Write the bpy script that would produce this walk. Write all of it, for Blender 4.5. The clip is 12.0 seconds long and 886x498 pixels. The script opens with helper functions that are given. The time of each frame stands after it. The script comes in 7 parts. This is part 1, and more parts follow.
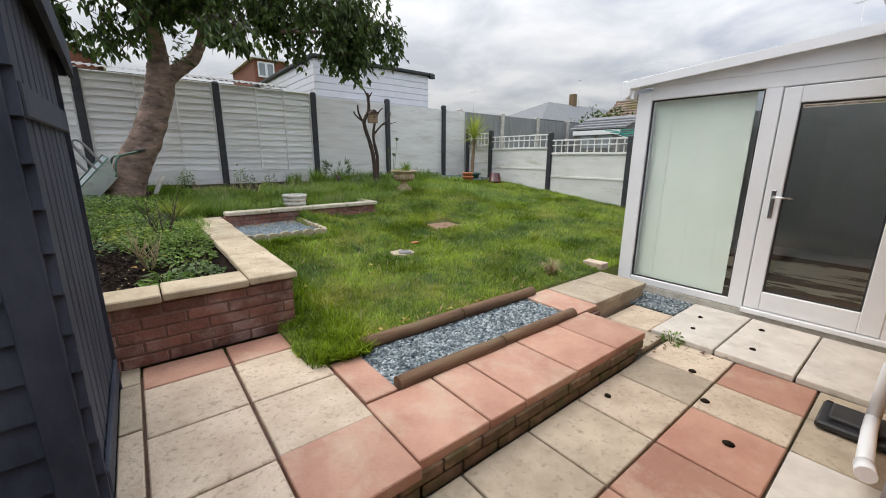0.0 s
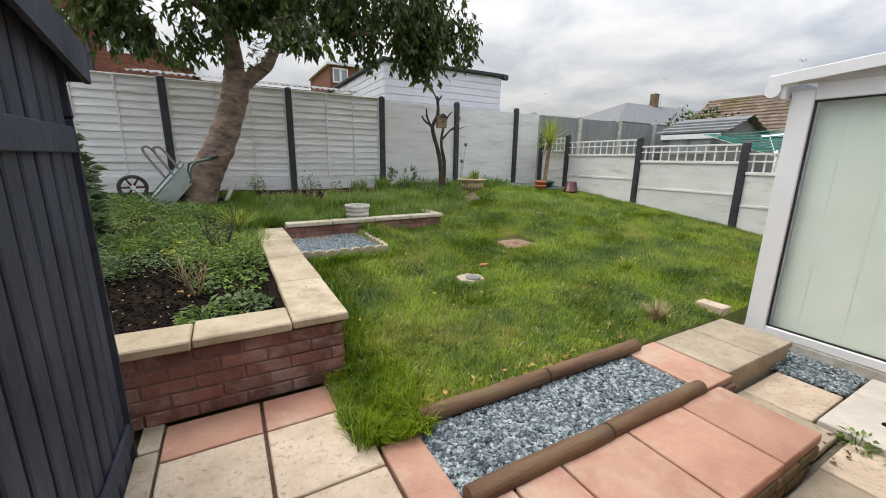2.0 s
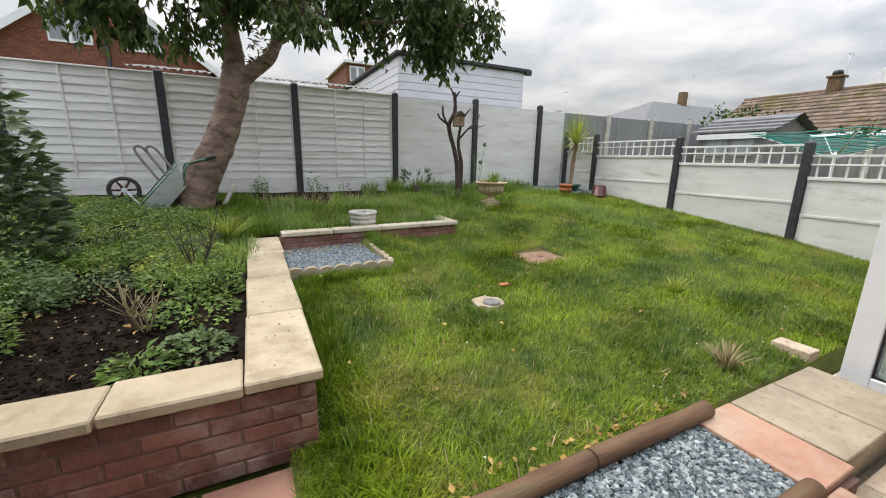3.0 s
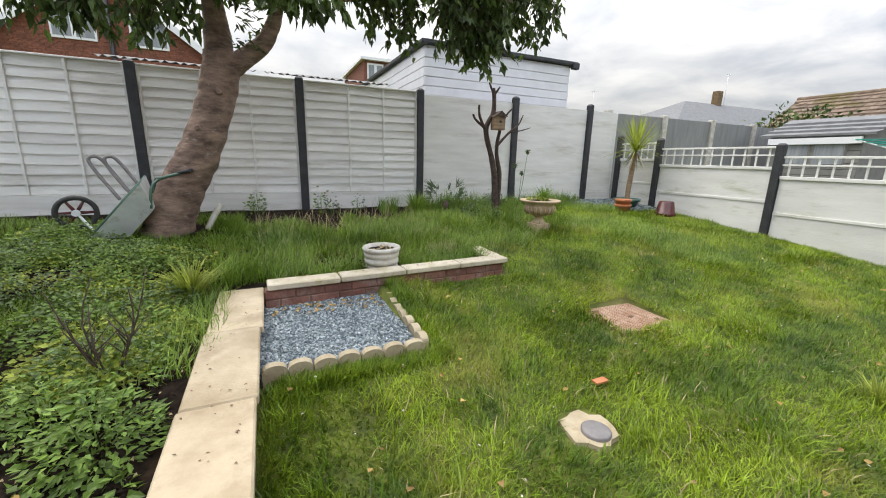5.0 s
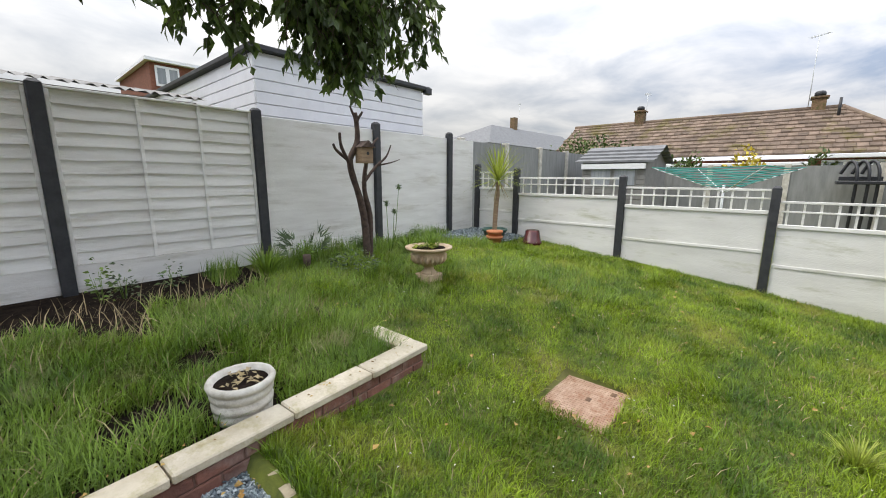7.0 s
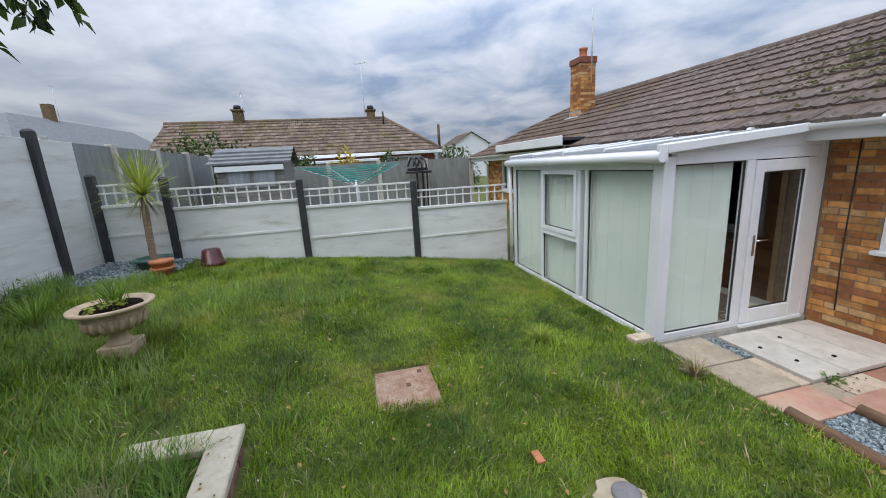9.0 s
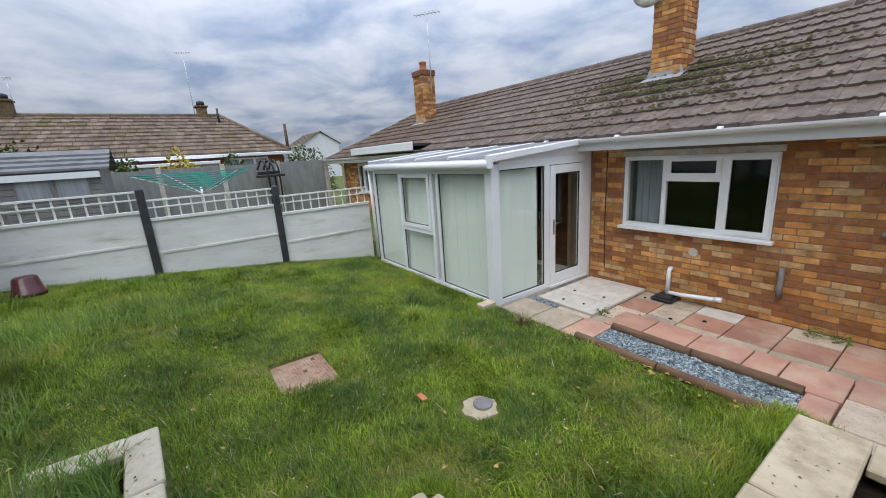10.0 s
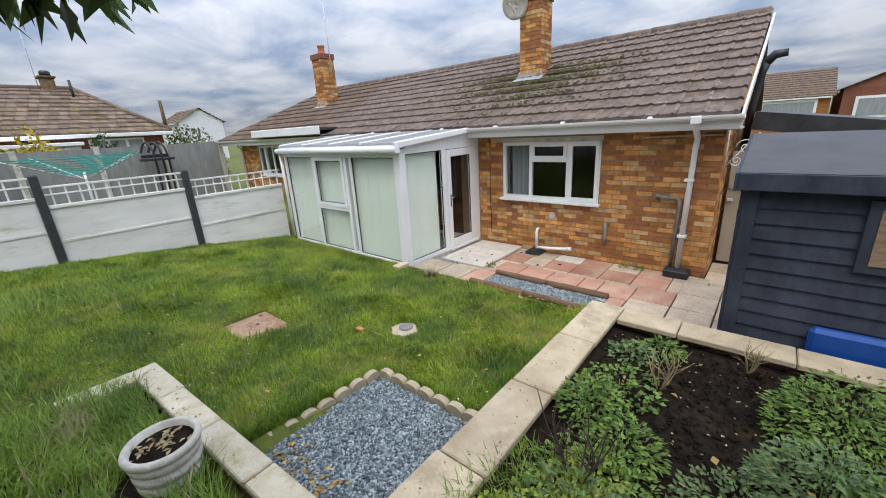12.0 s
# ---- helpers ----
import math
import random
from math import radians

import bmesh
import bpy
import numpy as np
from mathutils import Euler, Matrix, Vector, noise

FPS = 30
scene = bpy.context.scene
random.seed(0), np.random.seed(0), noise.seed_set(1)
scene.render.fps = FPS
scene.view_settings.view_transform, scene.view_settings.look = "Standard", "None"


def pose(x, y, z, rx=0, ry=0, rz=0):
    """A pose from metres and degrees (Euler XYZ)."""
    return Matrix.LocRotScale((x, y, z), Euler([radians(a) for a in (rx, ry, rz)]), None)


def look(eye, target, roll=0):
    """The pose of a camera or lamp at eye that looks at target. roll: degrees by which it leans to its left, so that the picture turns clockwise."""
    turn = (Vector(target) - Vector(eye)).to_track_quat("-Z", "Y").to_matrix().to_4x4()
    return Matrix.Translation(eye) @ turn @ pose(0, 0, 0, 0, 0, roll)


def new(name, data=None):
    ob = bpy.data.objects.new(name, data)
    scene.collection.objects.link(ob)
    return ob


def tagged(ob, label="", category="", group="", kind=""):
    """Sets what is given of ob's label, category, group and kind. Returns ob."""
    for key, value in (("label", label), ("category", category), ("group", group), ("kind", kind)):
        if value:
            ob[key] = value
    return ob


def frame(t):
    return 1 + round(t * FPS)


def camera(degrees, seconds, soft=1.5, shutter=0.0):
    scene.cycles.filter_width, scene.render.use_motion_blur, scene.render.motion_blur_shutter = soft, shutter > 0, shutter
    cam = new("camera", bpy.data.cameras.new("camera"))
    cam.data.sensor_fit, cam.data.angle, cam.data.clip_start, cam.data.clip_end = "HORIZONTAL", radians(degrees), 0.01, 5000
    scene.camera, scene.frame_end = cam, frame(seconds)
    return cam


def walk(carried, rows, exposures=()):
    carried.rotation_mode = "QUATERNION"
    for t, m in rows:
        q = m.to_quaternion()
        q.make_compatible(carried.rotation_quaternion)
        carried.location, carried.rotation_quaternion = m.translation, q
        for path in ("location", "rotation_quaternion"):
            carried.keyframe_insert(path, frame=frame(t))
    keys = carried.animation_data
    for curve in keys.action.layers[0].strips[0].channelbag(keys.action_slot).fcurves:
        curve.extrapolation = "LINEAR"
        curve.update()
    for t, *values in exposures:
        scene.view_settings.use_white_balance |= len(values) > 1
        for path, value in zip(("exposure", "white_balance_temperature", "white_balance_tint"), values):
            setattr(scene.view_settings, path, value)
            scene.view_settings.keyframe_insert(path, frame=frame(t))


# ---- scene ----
cam = camera(98.0, 12.0, soft=1.0)
PATH = [
    (0, (-0.055, -0.045, 1.521), (1.155, 1.48, 1.063), 0.4),
    (0.5, (-0.036, 0.014, 1.542), (1.131, 1.572, 1.085), 0.4),
    (1, (0.003, 0.123, 1.567), (1.087, 1.742, 1.115), 0.5),
    (1.5, (0.095, 0.309, 1.595), (1.097, 1.98, 1.141), 0.8),
    (2, (0.202, 0.522, 1.615), (1.154, 2.222, 1.165), 0.9),
    (2.5, (0.358, 0.773, 1.604), (1.281, 2.489, 1.151), 1.2),
    (3, (0.533, 1.048, 1.635), (1.405, 2.79, 1.184), 1.1),
    (3.5, (0.632, 1.396, 1.649), (1.462, 3.159, 1.201), 1.4),
    (3.7, (0.659, 1.548, 1.683), (1.484, 3.312, 1.228), 1.4),
    (5.3, (0.919, 2.62, 1.789), (1.712, 4.401, 1.342), 1.4),
    (5.5, (0.94, 2.759, 1.806), (1.728, 4.547, 1.379), 1.3),
    (6, (0.934, 3.098, 2.047), (1.942, 4.783, 1.671), 1.1),
    (6.5, (0.971, 3.402, 2.11), (2.234, 4.907, 1.738), 0.7),
    (7, (1.039, 3.725, 2.081), (2.523, 5.016, 1.716), 0.2),
    (7.2, (1.081, 3.849, 2.072), (2.646, 5.035, 1.69), -0.1),
    (8.8, (0.901, 4.805, 2.193), (2.841, 4.549, 1.778), -3.3),
    (9, (0.857, 4.923, 2.214), (2.756, 4.467, 1.785), -3.3),
    (9.5, (0.635, 5.104, 2.277), (2.402, 4.287, 1.819), -3.8),
    (10, (0.313, 5.308, 2.331), (1.91, 4.203, 1.853), -3.8),
    (10.5, (0.087, 5.573, 2.366), (1.551, 4.304, 1.871), -3.6),
    (11, (-0.116, 5.78, 2.394), (1.233, 4.406, 1.851), -3.4),
    (11.5, (-0.297, 5.987, 2.426), (0.984, 4.568, 1.837), -3.3),
    (12, (-0.412, 6.129, 2.44), (0.836, 4.686, 1.841), -3.3),
]
walk(cam, [(t, look(eye, target, roll)) for t, eye, target, roll in PATH],
     exposures=[(0, 0.45, 6700, 10), (2.5, 0.53, 6900, 10), (5.5, 0.76, 6950, 10), (7.2, 0.63, 6850, 10), (8.8, 0.15, 6100, 10), (10, 0.13, 6100, 10), (10.8, 0.18, 6200, 10), (12, 0.38, 6350, 10)])

# ---- world and sun ----
world = bpy.data.worlds.new("overcast_sky")
scene.world = world
world.use_nodes = True
wt = world.node_tree
wt.nodes.clear()


def wn(kind, **kw):
    n = wt.nodes.new(kind)
    for k, v in kw.items():
        n.inputs[k].default_value = v
    return n


w_out = wn("ShaderNodeOutputWorld")
w_bg = wn("ShaderNodeBackground", Strength=1.0)
w_co = wn("ShaderNodeTexCoord")
w_sep = wn("ShaderNodeSeparateXYZ")
w_add = wt.nodes.new("ShaderNodeMath")
w_add.operation, w_add.inputs[1].default_value = "ADD", 0.16
w_max = wt.nodes.new("ShaderNodeMath")
w_max.operation, w_max.inputs[1].default_value = "MAXIMUM", 0.06
w_dx = wt.nodes.new("ShaderNodeMath")
w_dx.operation = "DIVIDE"
w_dy = wt.nodes.new("ShaderNodeMath")
w_dy.operation = "DIVIDE"
w_com = wn("ShaderNodeCombineXYZ")
w_noise = wn("ShaderNodeTexNoise", Scale=1.7, Detail=6.0, Roughness=0.55, Distortion=0.3)
w_ramp = wt.nodes.new("ShaderNodeValToRGB")
w_ramp.color_ramp.elements[0].position, w_ramp.color_ramp.elements[0].color = 0.36, (0.36, 0.44, 0.60, 1)
w_ramp.color_ramp.elements[1].position, w_ramp.color_ramp.elements[1].color = 0.62, (0.80, 0.82, 0.88, 1)
w_sky = wt.nodes.new("ShaderNodeTexSky")
w_sky.sky_type, w_sky.sun_disc = "NISHITA", False
w_sky.sun_elevation, w_sky.sun_rotation = radians(62), radians(-40)
w_sca = wt.nodes.new("ShaderNodeVectorMath")
w_sca.operation, w_sca.inputs[3].default_value = "SCALE", 0.1
w_mix = wt.nodes.new("ShaderNodeMix")
w_mix.data_type, w_mix.inputs[0].default_value = "RGBA", 0.88
w_grad = wt.nodes.new("ShaderNodeMapRange")  # an overcast sky is brightest overhead
w_grad.inputs[1].default_value, w_grad.inputs[2].default_value = 0.0, 1.0
w_grad.inputs[3].default_value, w_grad.inputs[4].default_value = 0.41, 2.55
w_thin = wt.nodes.new("ShaderNodeValToRGB")  # thin bright cloud on the sun's side
w_thin.color_ramp.elements[0].position, w_thin.color_ramp.elements[0].color = 0.34, (0.50, 0.53, 0.58, 1)
w_thin.color_ramp.elements[1].position, w_thin.color_ramp.elements[1].color = 0.62, (0.76, 0.77, 0.79, 1)
w_side = wt.nodes.new("ShaderNodeMapRange")
w_side.inputs[1].default_value, w_side.inputs[2].default_value = -0.1, 0.55
w_both = wt.nodes.new("ShaderNodeMix")
w_both.data_type = "RGBA"
for a, b in ((w_sep.outputs[1], w_side.inputs[0]), (w_side.outputs[0], w_both.inputs[0]), (w_noise.outputs[0], w_thin.inputs[0]),
             (w_ramp.outputs[0], w_both.inputs[6]), (w_thin.outputs[0], w_both.inputs[7])):
    wt.links.new(a, b)
for a, b in ((w_co.outputs["Generated"], w_sep.inputs[0]), (w_sep.outputs[2], w_add.inputs[0]), (w_add.outputs[0], w_max.inputs[0]),
             (w_sep.outputs[0], w_dx.inputs[0]), (w_max.outputs[0], w_dx.inputs[1]), (w_sep.outputs[1], w_dy.inputs[0]),
             (w_max.outputs[0], w_dy.inputs[1]), (w_dx.outputs[0], w_com.inputs[0]), (w_dy.outputs[0], w_com.inputs[1]),
             (w_com.outputs[0], w_noise.inputs["Vector"]), (w_noise.outputs[0], w_ramp.inputs[0]),
             (w_sky.outputs[0], w_sca.inputs[0]), (w_sca.outputs[0], w_mix.inputs[6]), (w_both.outputs[2], w_mix.inputs[7]),
             (w_sep.outputs[2], w_grad.inputs[0]), (w_grad.outputs[0], w_bg.inputs[1]), (w_mix.outputs[2], w_bg.inputs[0]), (w_bg.outputs[0], w_out.inputs[0])):
    wt.links.new(a, b)

sun = new("sun", bpy.data.lights.new("sun", "SUN"))
sun.data.energy, sun.data.angle, sun.data.color = 1.3, radians(40), (1.0, 0.96, 0.9)
sun.matrix_world = look((0, 0, 0), (0.3, -0.36, -0.88))


# ---- materials ----
def mat(name, c1, c2, scale=8.0, rough=0.8, bump=0.3, bscale=60.0, ramp=(0.35, 0.65), c3=None, c3scale=1.3, c3at=(0.55, 0.7),
        vary=0.0, src="obj", metal=0.0, palette=None, stretch=(1, 1, 1), coat=0.0, spec=0.5, trans=0.0):
    """Two-scale noise colour with optional stains (c3), variation per piece, and bump."""
    m = bpy.data.materials.new(name)
    m.use_nodes = True
    t = m.node_tree
    b = t.nodes["Principled BSDF"]
    L = t.links.new
    geo = t.nodes.new("ShaderNodeNewGeometry")
    mp = t.nodes.new("ShaderNodeMapping")
    mp.inputs["Scale"].default_value = stretch
    L(geo.outputs["Position"], mp.inputs[0])
    n1 = t.nodes.new("ShaderNodeTexNoise")
    n1.inputs["Scale"].default_value, n1.inputs["Detail"].default_value, n1.inputs["Roughness"].default_value = scale, 8, 0.65
    L(mp.outputs[0], n1.inputs["Vector"])
    r = t.nodes.new("ShaderNodeValToRGB")
    r.color_ramp.elements[0].position, r.color_ramp.elements[0].color = ramp[0], (*c1, 1)
    r.color_ramp.elements[1].position, r.color_ramp.elements[1].color = ramp[1], (*c2, 1)
    L(n1.outputs[0], r.inputs[0])
    col = r.outputs[0]
    if palette or vary:
        if src == "obj":
            oi = t.nodes.new("ShaderNodeObjectInfo")
            rnd = oi.outputs["Random"]
        else:
            rnd = geo.outputs["Random Per Island"]
        if palette:
            p = t.nodes.new("ShaderNodeValToRGB")
            p.color_ramp.interpolation = "CONSTANT"
            while len(p.color_ramp.elements) < len(palette):
                p.color_ramp.elements.new(0.5)
            for i, c in enumerate(palette):
                p.color_ramp.elements[i].position = i / len(palette)
                p.color_ramp.elements[i].color = (*c, 1)
            L(rnd, p.inputs[0])
            mx = t.nodes.new("ShaderNodeMix")
            mx.data_type, mx.blend_type, mx.inputs[0].default_value = "RGBA", "MULTIPLY", 1.0
            L(col, mx.inputs[6]), L(p.outputs[0], mx.inputs[7])
            col = mx.outputs[2]
        if vary:
            hs = t.nodes.new("ShaderNodeHueSaturation")
            ma = t.nodes.new("ShaderNodeMapRange")
            ma.inputs[3].default_value, ma.inputs[4].default_value = 1 - vary, 1 + vary
            L(rnd, ma.inputs[0]), L(ma.outputs[0], hs.inputs["Value"]), L(col, hs.inputs["Color"])
            col = hs.outputs[0]
    if c3:
        n3 = t.nodes.new("ShaderNodeTexNoise")
        n3.inputs["Scale"].default_value, n3.inputs["Detail"].default_value, n3.inputs["Roughness"].default_value = c3scale, 9, 0.7
        L(mp.outputs[0], n3.inputs["Vector"])
        r3 = t.nodes.new("ShaderNodeMapRange")
        r3.inputs[1].default_value, r3.inputs[2].default_value = c3at
        L(n3.outputs[0], r3.inputs[0])
        m3 = t.nodes.new("ShaderNodeMix")
        m3.data_type = "RGBA"
        m3.inputs[7].default_value = (*c3, 1)
        L(r3.outputs[0], m3.inputs[0]), L(col, m3.inputs[6])
        col = m3.outputs[2]
    L(col, b.inputs["Base Color"])
    b.inputs["Roughness"].default_value, b.inputs["Metallic"].default_value = rough, metal
    b.inputs["Coat Weight"].default_value, b.inputs["Specular IOR Level"].default_value = coat, spec
    if bump:
        n2 = t.nodes.new("ShaderNodeTexNoise")
        n2.inputs["Scale"].default_value, n2.inputs["Detail"].default_value = bscale, 5
        L(mp.outputs[0], n2.inputs["Vector"])
        bp = t.nodes.new("ShaderNodeBump")
        bp.inputs["Strength"].default_value, bp.inputs["Distance"].default_value = bump, 0.006
        L(n2.outputs[0], bp.inputs["Height"]), L(bp.outputs[0], b.inputs["Normal"])
    if trans:
        tr = t.nodes.new("ShaderNodeBsdfTranslucent")
        ms = t.nodes.new("ShaderNodeMixShader")
        ms.inputs[0].default_value = trans
        L(col, tr.inputs[0]), L(b.outputs[0], ms.inputs[1]), L(tr.outputs[0], ms.inputs[2])
        L(ms.outputs[0], t.nodes["Material Output"].inputs[0])
    return m


def glass(name, tint=(0.9, 0.95, 0.93)):
    m = bpy.data.materials.new(name)
    m.use_nodes = True
    b = m.node_tree.nodes["Principled BSDF"]
    b.inputs["Base Color"].default_value = (*tint, 1)
    b.inputs["Roughness"].default_value = 0.02
    b.inputs["Transmission Weight"].default_value = 1.0
    b.inputs["IOR"].default_value = 1.1
    b.inputs["Coat Weight"].default_value = 0.6
    b.inputs["Coat IOR"].default_value = 1.5
    return m


M = dict(
    turf=mat("turf", (0.055, 0.07, 0.012), (0.13, 0.15, 0.02), 6, 0.95, 0.6, 80, c3=(0.15, 0.13, 0.045), c3scale=1.1),
    grass=mat("grass", (0.07, 0.14, 0.007), (0.255, 0.355, 0.017), 1.5, 0.5, 0, ramp=(0.38, 0.62), vary=0.55, src="island", c3=(0.37, 0.35, 0.055), c3scale=1.1, c3at=(0.53, 0.74), trans=0.35),
    longgrass=mat("long_grass", (0.10, 0.19, 0.018), (0.23, 0.34, 0.045), 2, 0.5, 0, vary=0.45, src="island", c3=(0.34, 0.34, 0.14), c3scale=3, trans=0.35),
    soil=mat("soil", (0.008, 0.006, 0.005), (0.026, 0.019, 0.014), 14, 1.0, 1.0, 40, c3=(0.042, 0.028, 0.017), c3scale=4, spec=0.05),
    sand=mat("sand_bed", (0.10, 0.085, 0.06), (0.18, 0.15, 0.11), 20, 0.95, 0.6, 90),
    cream=mat("cream_slab", (0.44, 0.34, 0.245), (0.59, 0.48, 0.365), 5, 0.8, 1.4, 30, c3=(0.28, 0.215, 0.145), c3scale=34, c3at=(0.54, 0.68), vary=0.10),
    buff=mat("buff_slab", (0.32, 0.26, 0.185), (0.46, 0.38, 0.28), 4, 0.75, 1.0, 50, c3=(0.23, 0.19, 0.13), c3scale=24, c3at=(0.54, 0.7), vary=0.12),
    white=mat("white_slab", (0.54, 0.49, 0.43), (0.68, 0.63, 0.56), 5, 0.7, 0.3, 50, c3=(0.42, 0.37, 0.30), c3scale=6, c3at=(0.56, 0.75), vary=0.06),
    pink=mat("pink_slab", (0.36, 0.175, 0.12), (0.49, 0.28, 0.195), 2.6, 0.68, 0.9, 55, c3=(0.52, 0.40, 0.29), c3scale=2.3, c3at=(0.50, 0.74), vary=0.16),
    mossbrick=mat("mossy_riser_brick", (0.10, 0.065, 0.035), (0.24, 0.15, 0.09), 11, 0.95, 1.0, 50, vary=0.25, c3=(0.10, 0.10, 0.035), c3scale=7, c3at=(0.48, 0.66)),
    coping=mat("coping_stone", (0.37, 0.295, 0.19), (0.53, 0.44, 0.31), 3.2, 0.85, 0.9, 45, c3=(0.24, 0.18, 0.11), c3scale=3.4, c3at=(0.52, 0.78), vary=0.10),
    oldcoping=mat("weathered_coping", (0.46, 0.40, 0.29), (0.62, 0.56, 0.44), 4, 0.85, 0.9, 40, c3=(0.30, 0.26, 0.11), c3scale=5, c3at=(0.5, 0.7), vary=0.1),
    mortar=mat("mortar", (0.20, 0.15, 0.11), (0.30, 0.235, 0.175), 30, 0.95, 0.5, 90),
    redmortar=mat("red_mortar", (0.15, 0.085, 0.066), (0.24, 0.15, 0.12), 20, 0.95, 0.5, 90),
    brick=mat("house_brick", (0.58, 0.53, 0.47), (1, 1, 1), 9, 0.85, 1.0, 70, vary=0.3,
              palette=[(0.56, 0.24, 0.07), (0.64, 0.34, 0.11), (0.45, 0.18, 0.06), (0.68, 0.44, 0.21), (0.34, 0.14, 0.06), (0.60, 0.28, 0.08), (0.62, 0.31, 0.10)]),
    brickrest=mat("house_brick_rest", (0.58, 0.53, 0.47), (1, 1, 1), 9, 0.85, 1.0, 70, vary=0.3, src="island",
                  palette=[(0.56, 0.24, 0.07), (0.64, 0.34, 0.11), (0.45, 0.18, 0.06), (0.68, 0.44, 0.21), (0.34, 0.14, 0.06), (0.60, 0.28, 0.08), (0.62, 0.31, 0.10)]),
    redbrick=mat("garden_brick", (0.14, 0.062, 0.046), (0.25, 0.11, 0.08), 7, 0.85, 0.9, 60, vary=0.28, c3=(0.44, 0.36, 0.32), c3scale=3.2, c3at=(0.50, 0.82)),
    farbrick=mat("far_brick", (0.15, 0.058, 0.038), (0.28, 0.11, 0.068), 14, 0.9, 0.6, 40, vary=0.2, src="island"),
    tile=mat("roof_tile", (0.10, 0.073, 0.058), (0.19, 0.145, 0.12), 5, 0.9, 0.8, 40, vary=0.16, c3=(0.42, 0.40, 0.36), c3scale=7, c3at=(0.58, 0.76)),
    tilerest=mat("roof_tile_rest", (0.085, 0.058, 0.042), (0.17, 0.12, 0.088), 5, 0.9, 0.8, 40, vary=0.2, src="island", c3=(0.22, 0.155, 0.05), c3scale=1.6, c3at=(0.56, 0.75)),
    moss=mat("moss", (0.03, 0.03, 0.008), (0.09, 0.085, 0.02), 20, 1.0, 1.0, 60),
    upvc=mat("white_upvc", (0.78, 0.79, 0.80), (0.84, 0.85, 0.86), 2, 0.28, 0.03, 20, c3=(0.66, 0.66, 0.62), c3scale=4, c3at=(0.62, 0.9)),
    rubber=mat("black_rubber", (0.02, 0.02, 0.02), (0.035, 0.035, 0.035), 20, 0.6, 0.2),
    blind=mat("pale_blind", (0.75, 0.78, 0.70), (0.81, 0.83, 0.76), 3, 0.6, 0.1, 90, vary=0.015, src="island", trans=0.15),
    room=mat("room_wall", (0.42, 0.40, 0.37), (0.5, 0.48, 0.45), 2, 0.9, 0.1),
    rug=mat("striped_rug", (0.10, 0.06, 0.03), (0.66, 0.56, 0.41), 1.6, 0.95, 0.3, 200, ramp=(0.49, 0.51), stretch=(1.9, 0.45, 1)),
    # near-black colour stands in for the gloom of the unlit room
    dark=mat("unlit_room_shade", (0.03, 0.03, 0.032), (0.06, 0.06, 0.06), 2, 0.9, 0.1),
    curtain=mat("grey_curtain", (0.22, 0.24, 0.26), (0.33, 0.35, 0.37), 3, 0.9, 0.1, stretch=(6, 6, 0.4)),
    fence=mat("pale_fence_paint", (0.72, 0.705, 0.67), (0.84, 0.83, 0.80), 2.6, 0.75, 0.5, 70, c3=(0.42, 0.39, 0.32), c3scale=2.0, c3at=(0.54, 0.84), vary=0.07, stretch=(0.5, 0.5, 3.5)),
    fenceside=mat("weathered_pale_board", (0.66, 0.65, 0.62), (0.79, 0.78, 0.75), 2.0, 0.8, 0.4, 60, c3=(0.36, 0.36, 0.22), c3scale=2.4, c3at=(0.54, 0.80), vary=0.06, stretch=(0.5, 0.5, 2.5)),
    post=mat("charcoal_post", (0.022, 0.024, 0.028), (0.045, 0.047, 0.052), 8, 0.6, 0.3, 50),
    greyfence=mat("grey_panel", (0.20, 0.205, 0.20), (0.28, 0.285, 0.275), 3, 0.8, 0.2, 50, stretch=(3, 3, 0.5)),
    shed=mat("navy_shed_paint", (0.027, 0.032, 0.047), (0.056, 0.064, 0.086), 5, 0.7, 0.6, 45, c3=(0.12, 0.125, 0.14), c3scale=9, c3at=(0.66, 0.8), stretch=(1, 1, 0.5), spec=0.25),
    felt=mat("roof_felt", (0.016, 0.016, 0.018), (0.05, 0.05, 0.052), 3, 0.45, 0.5, 120, c3=(0.16, 0.16, 0.15), c3scale=5, c3at=(0.66, 0.85)),
    log=mat("treated_log", (0.10, 0.052, 0.028), (0.20, 0.115, 0.06), 6, 0.8, 0.6, 40, c3=(0.10, 0.10, 0.05), c3scale=6, stretch=(0.4, 3, 3)),
    slate=mat("blue_slate_chips", (0.75, 0.75, 0.75), (1, 1, 1), 30, 0.5, 0.4, 120, vary=0.4, src="island",
              palette=[(0.18, 0.23, 0.255), (0.27, 0.325, 0.35), (0.09, 0.115, 0.13), (0.38, 0.42, 0.43), (0.21, 0.255, 0.255)]),
    slatebed=mat("slate_bed", (0.08, 0.09, 0.10), (0.18, 0.20, 0.22), 60, 0.8, 1.0, 80),
    bark=mat("cherry_bark", (0.095, 0.06, 0.045), (0.33, 0.225, 0.17), 4.5, 0.85, 2.0, 13, stretch=(1, 1, 2.6), c3=(0.42, 0.37, 0.32), c3scale=8, c3at=(0.58, 0.76)),
    twig=mat("twig_bark", (0.04, 0.027, 0.022), (0.10, 0.066, 0.052), 20, 0.9, 0.5),
    leaf=mat("cherry_leaf", (0.045, 0.08, 0.016), (0.105, 0.155, 0.035), 3, 0.45, 0, vary=0.5, src="island", c3=(0.25, 0.22, 0.035), c3scale=2.5, c3at=(0.62, 0.78), trans=0.45),
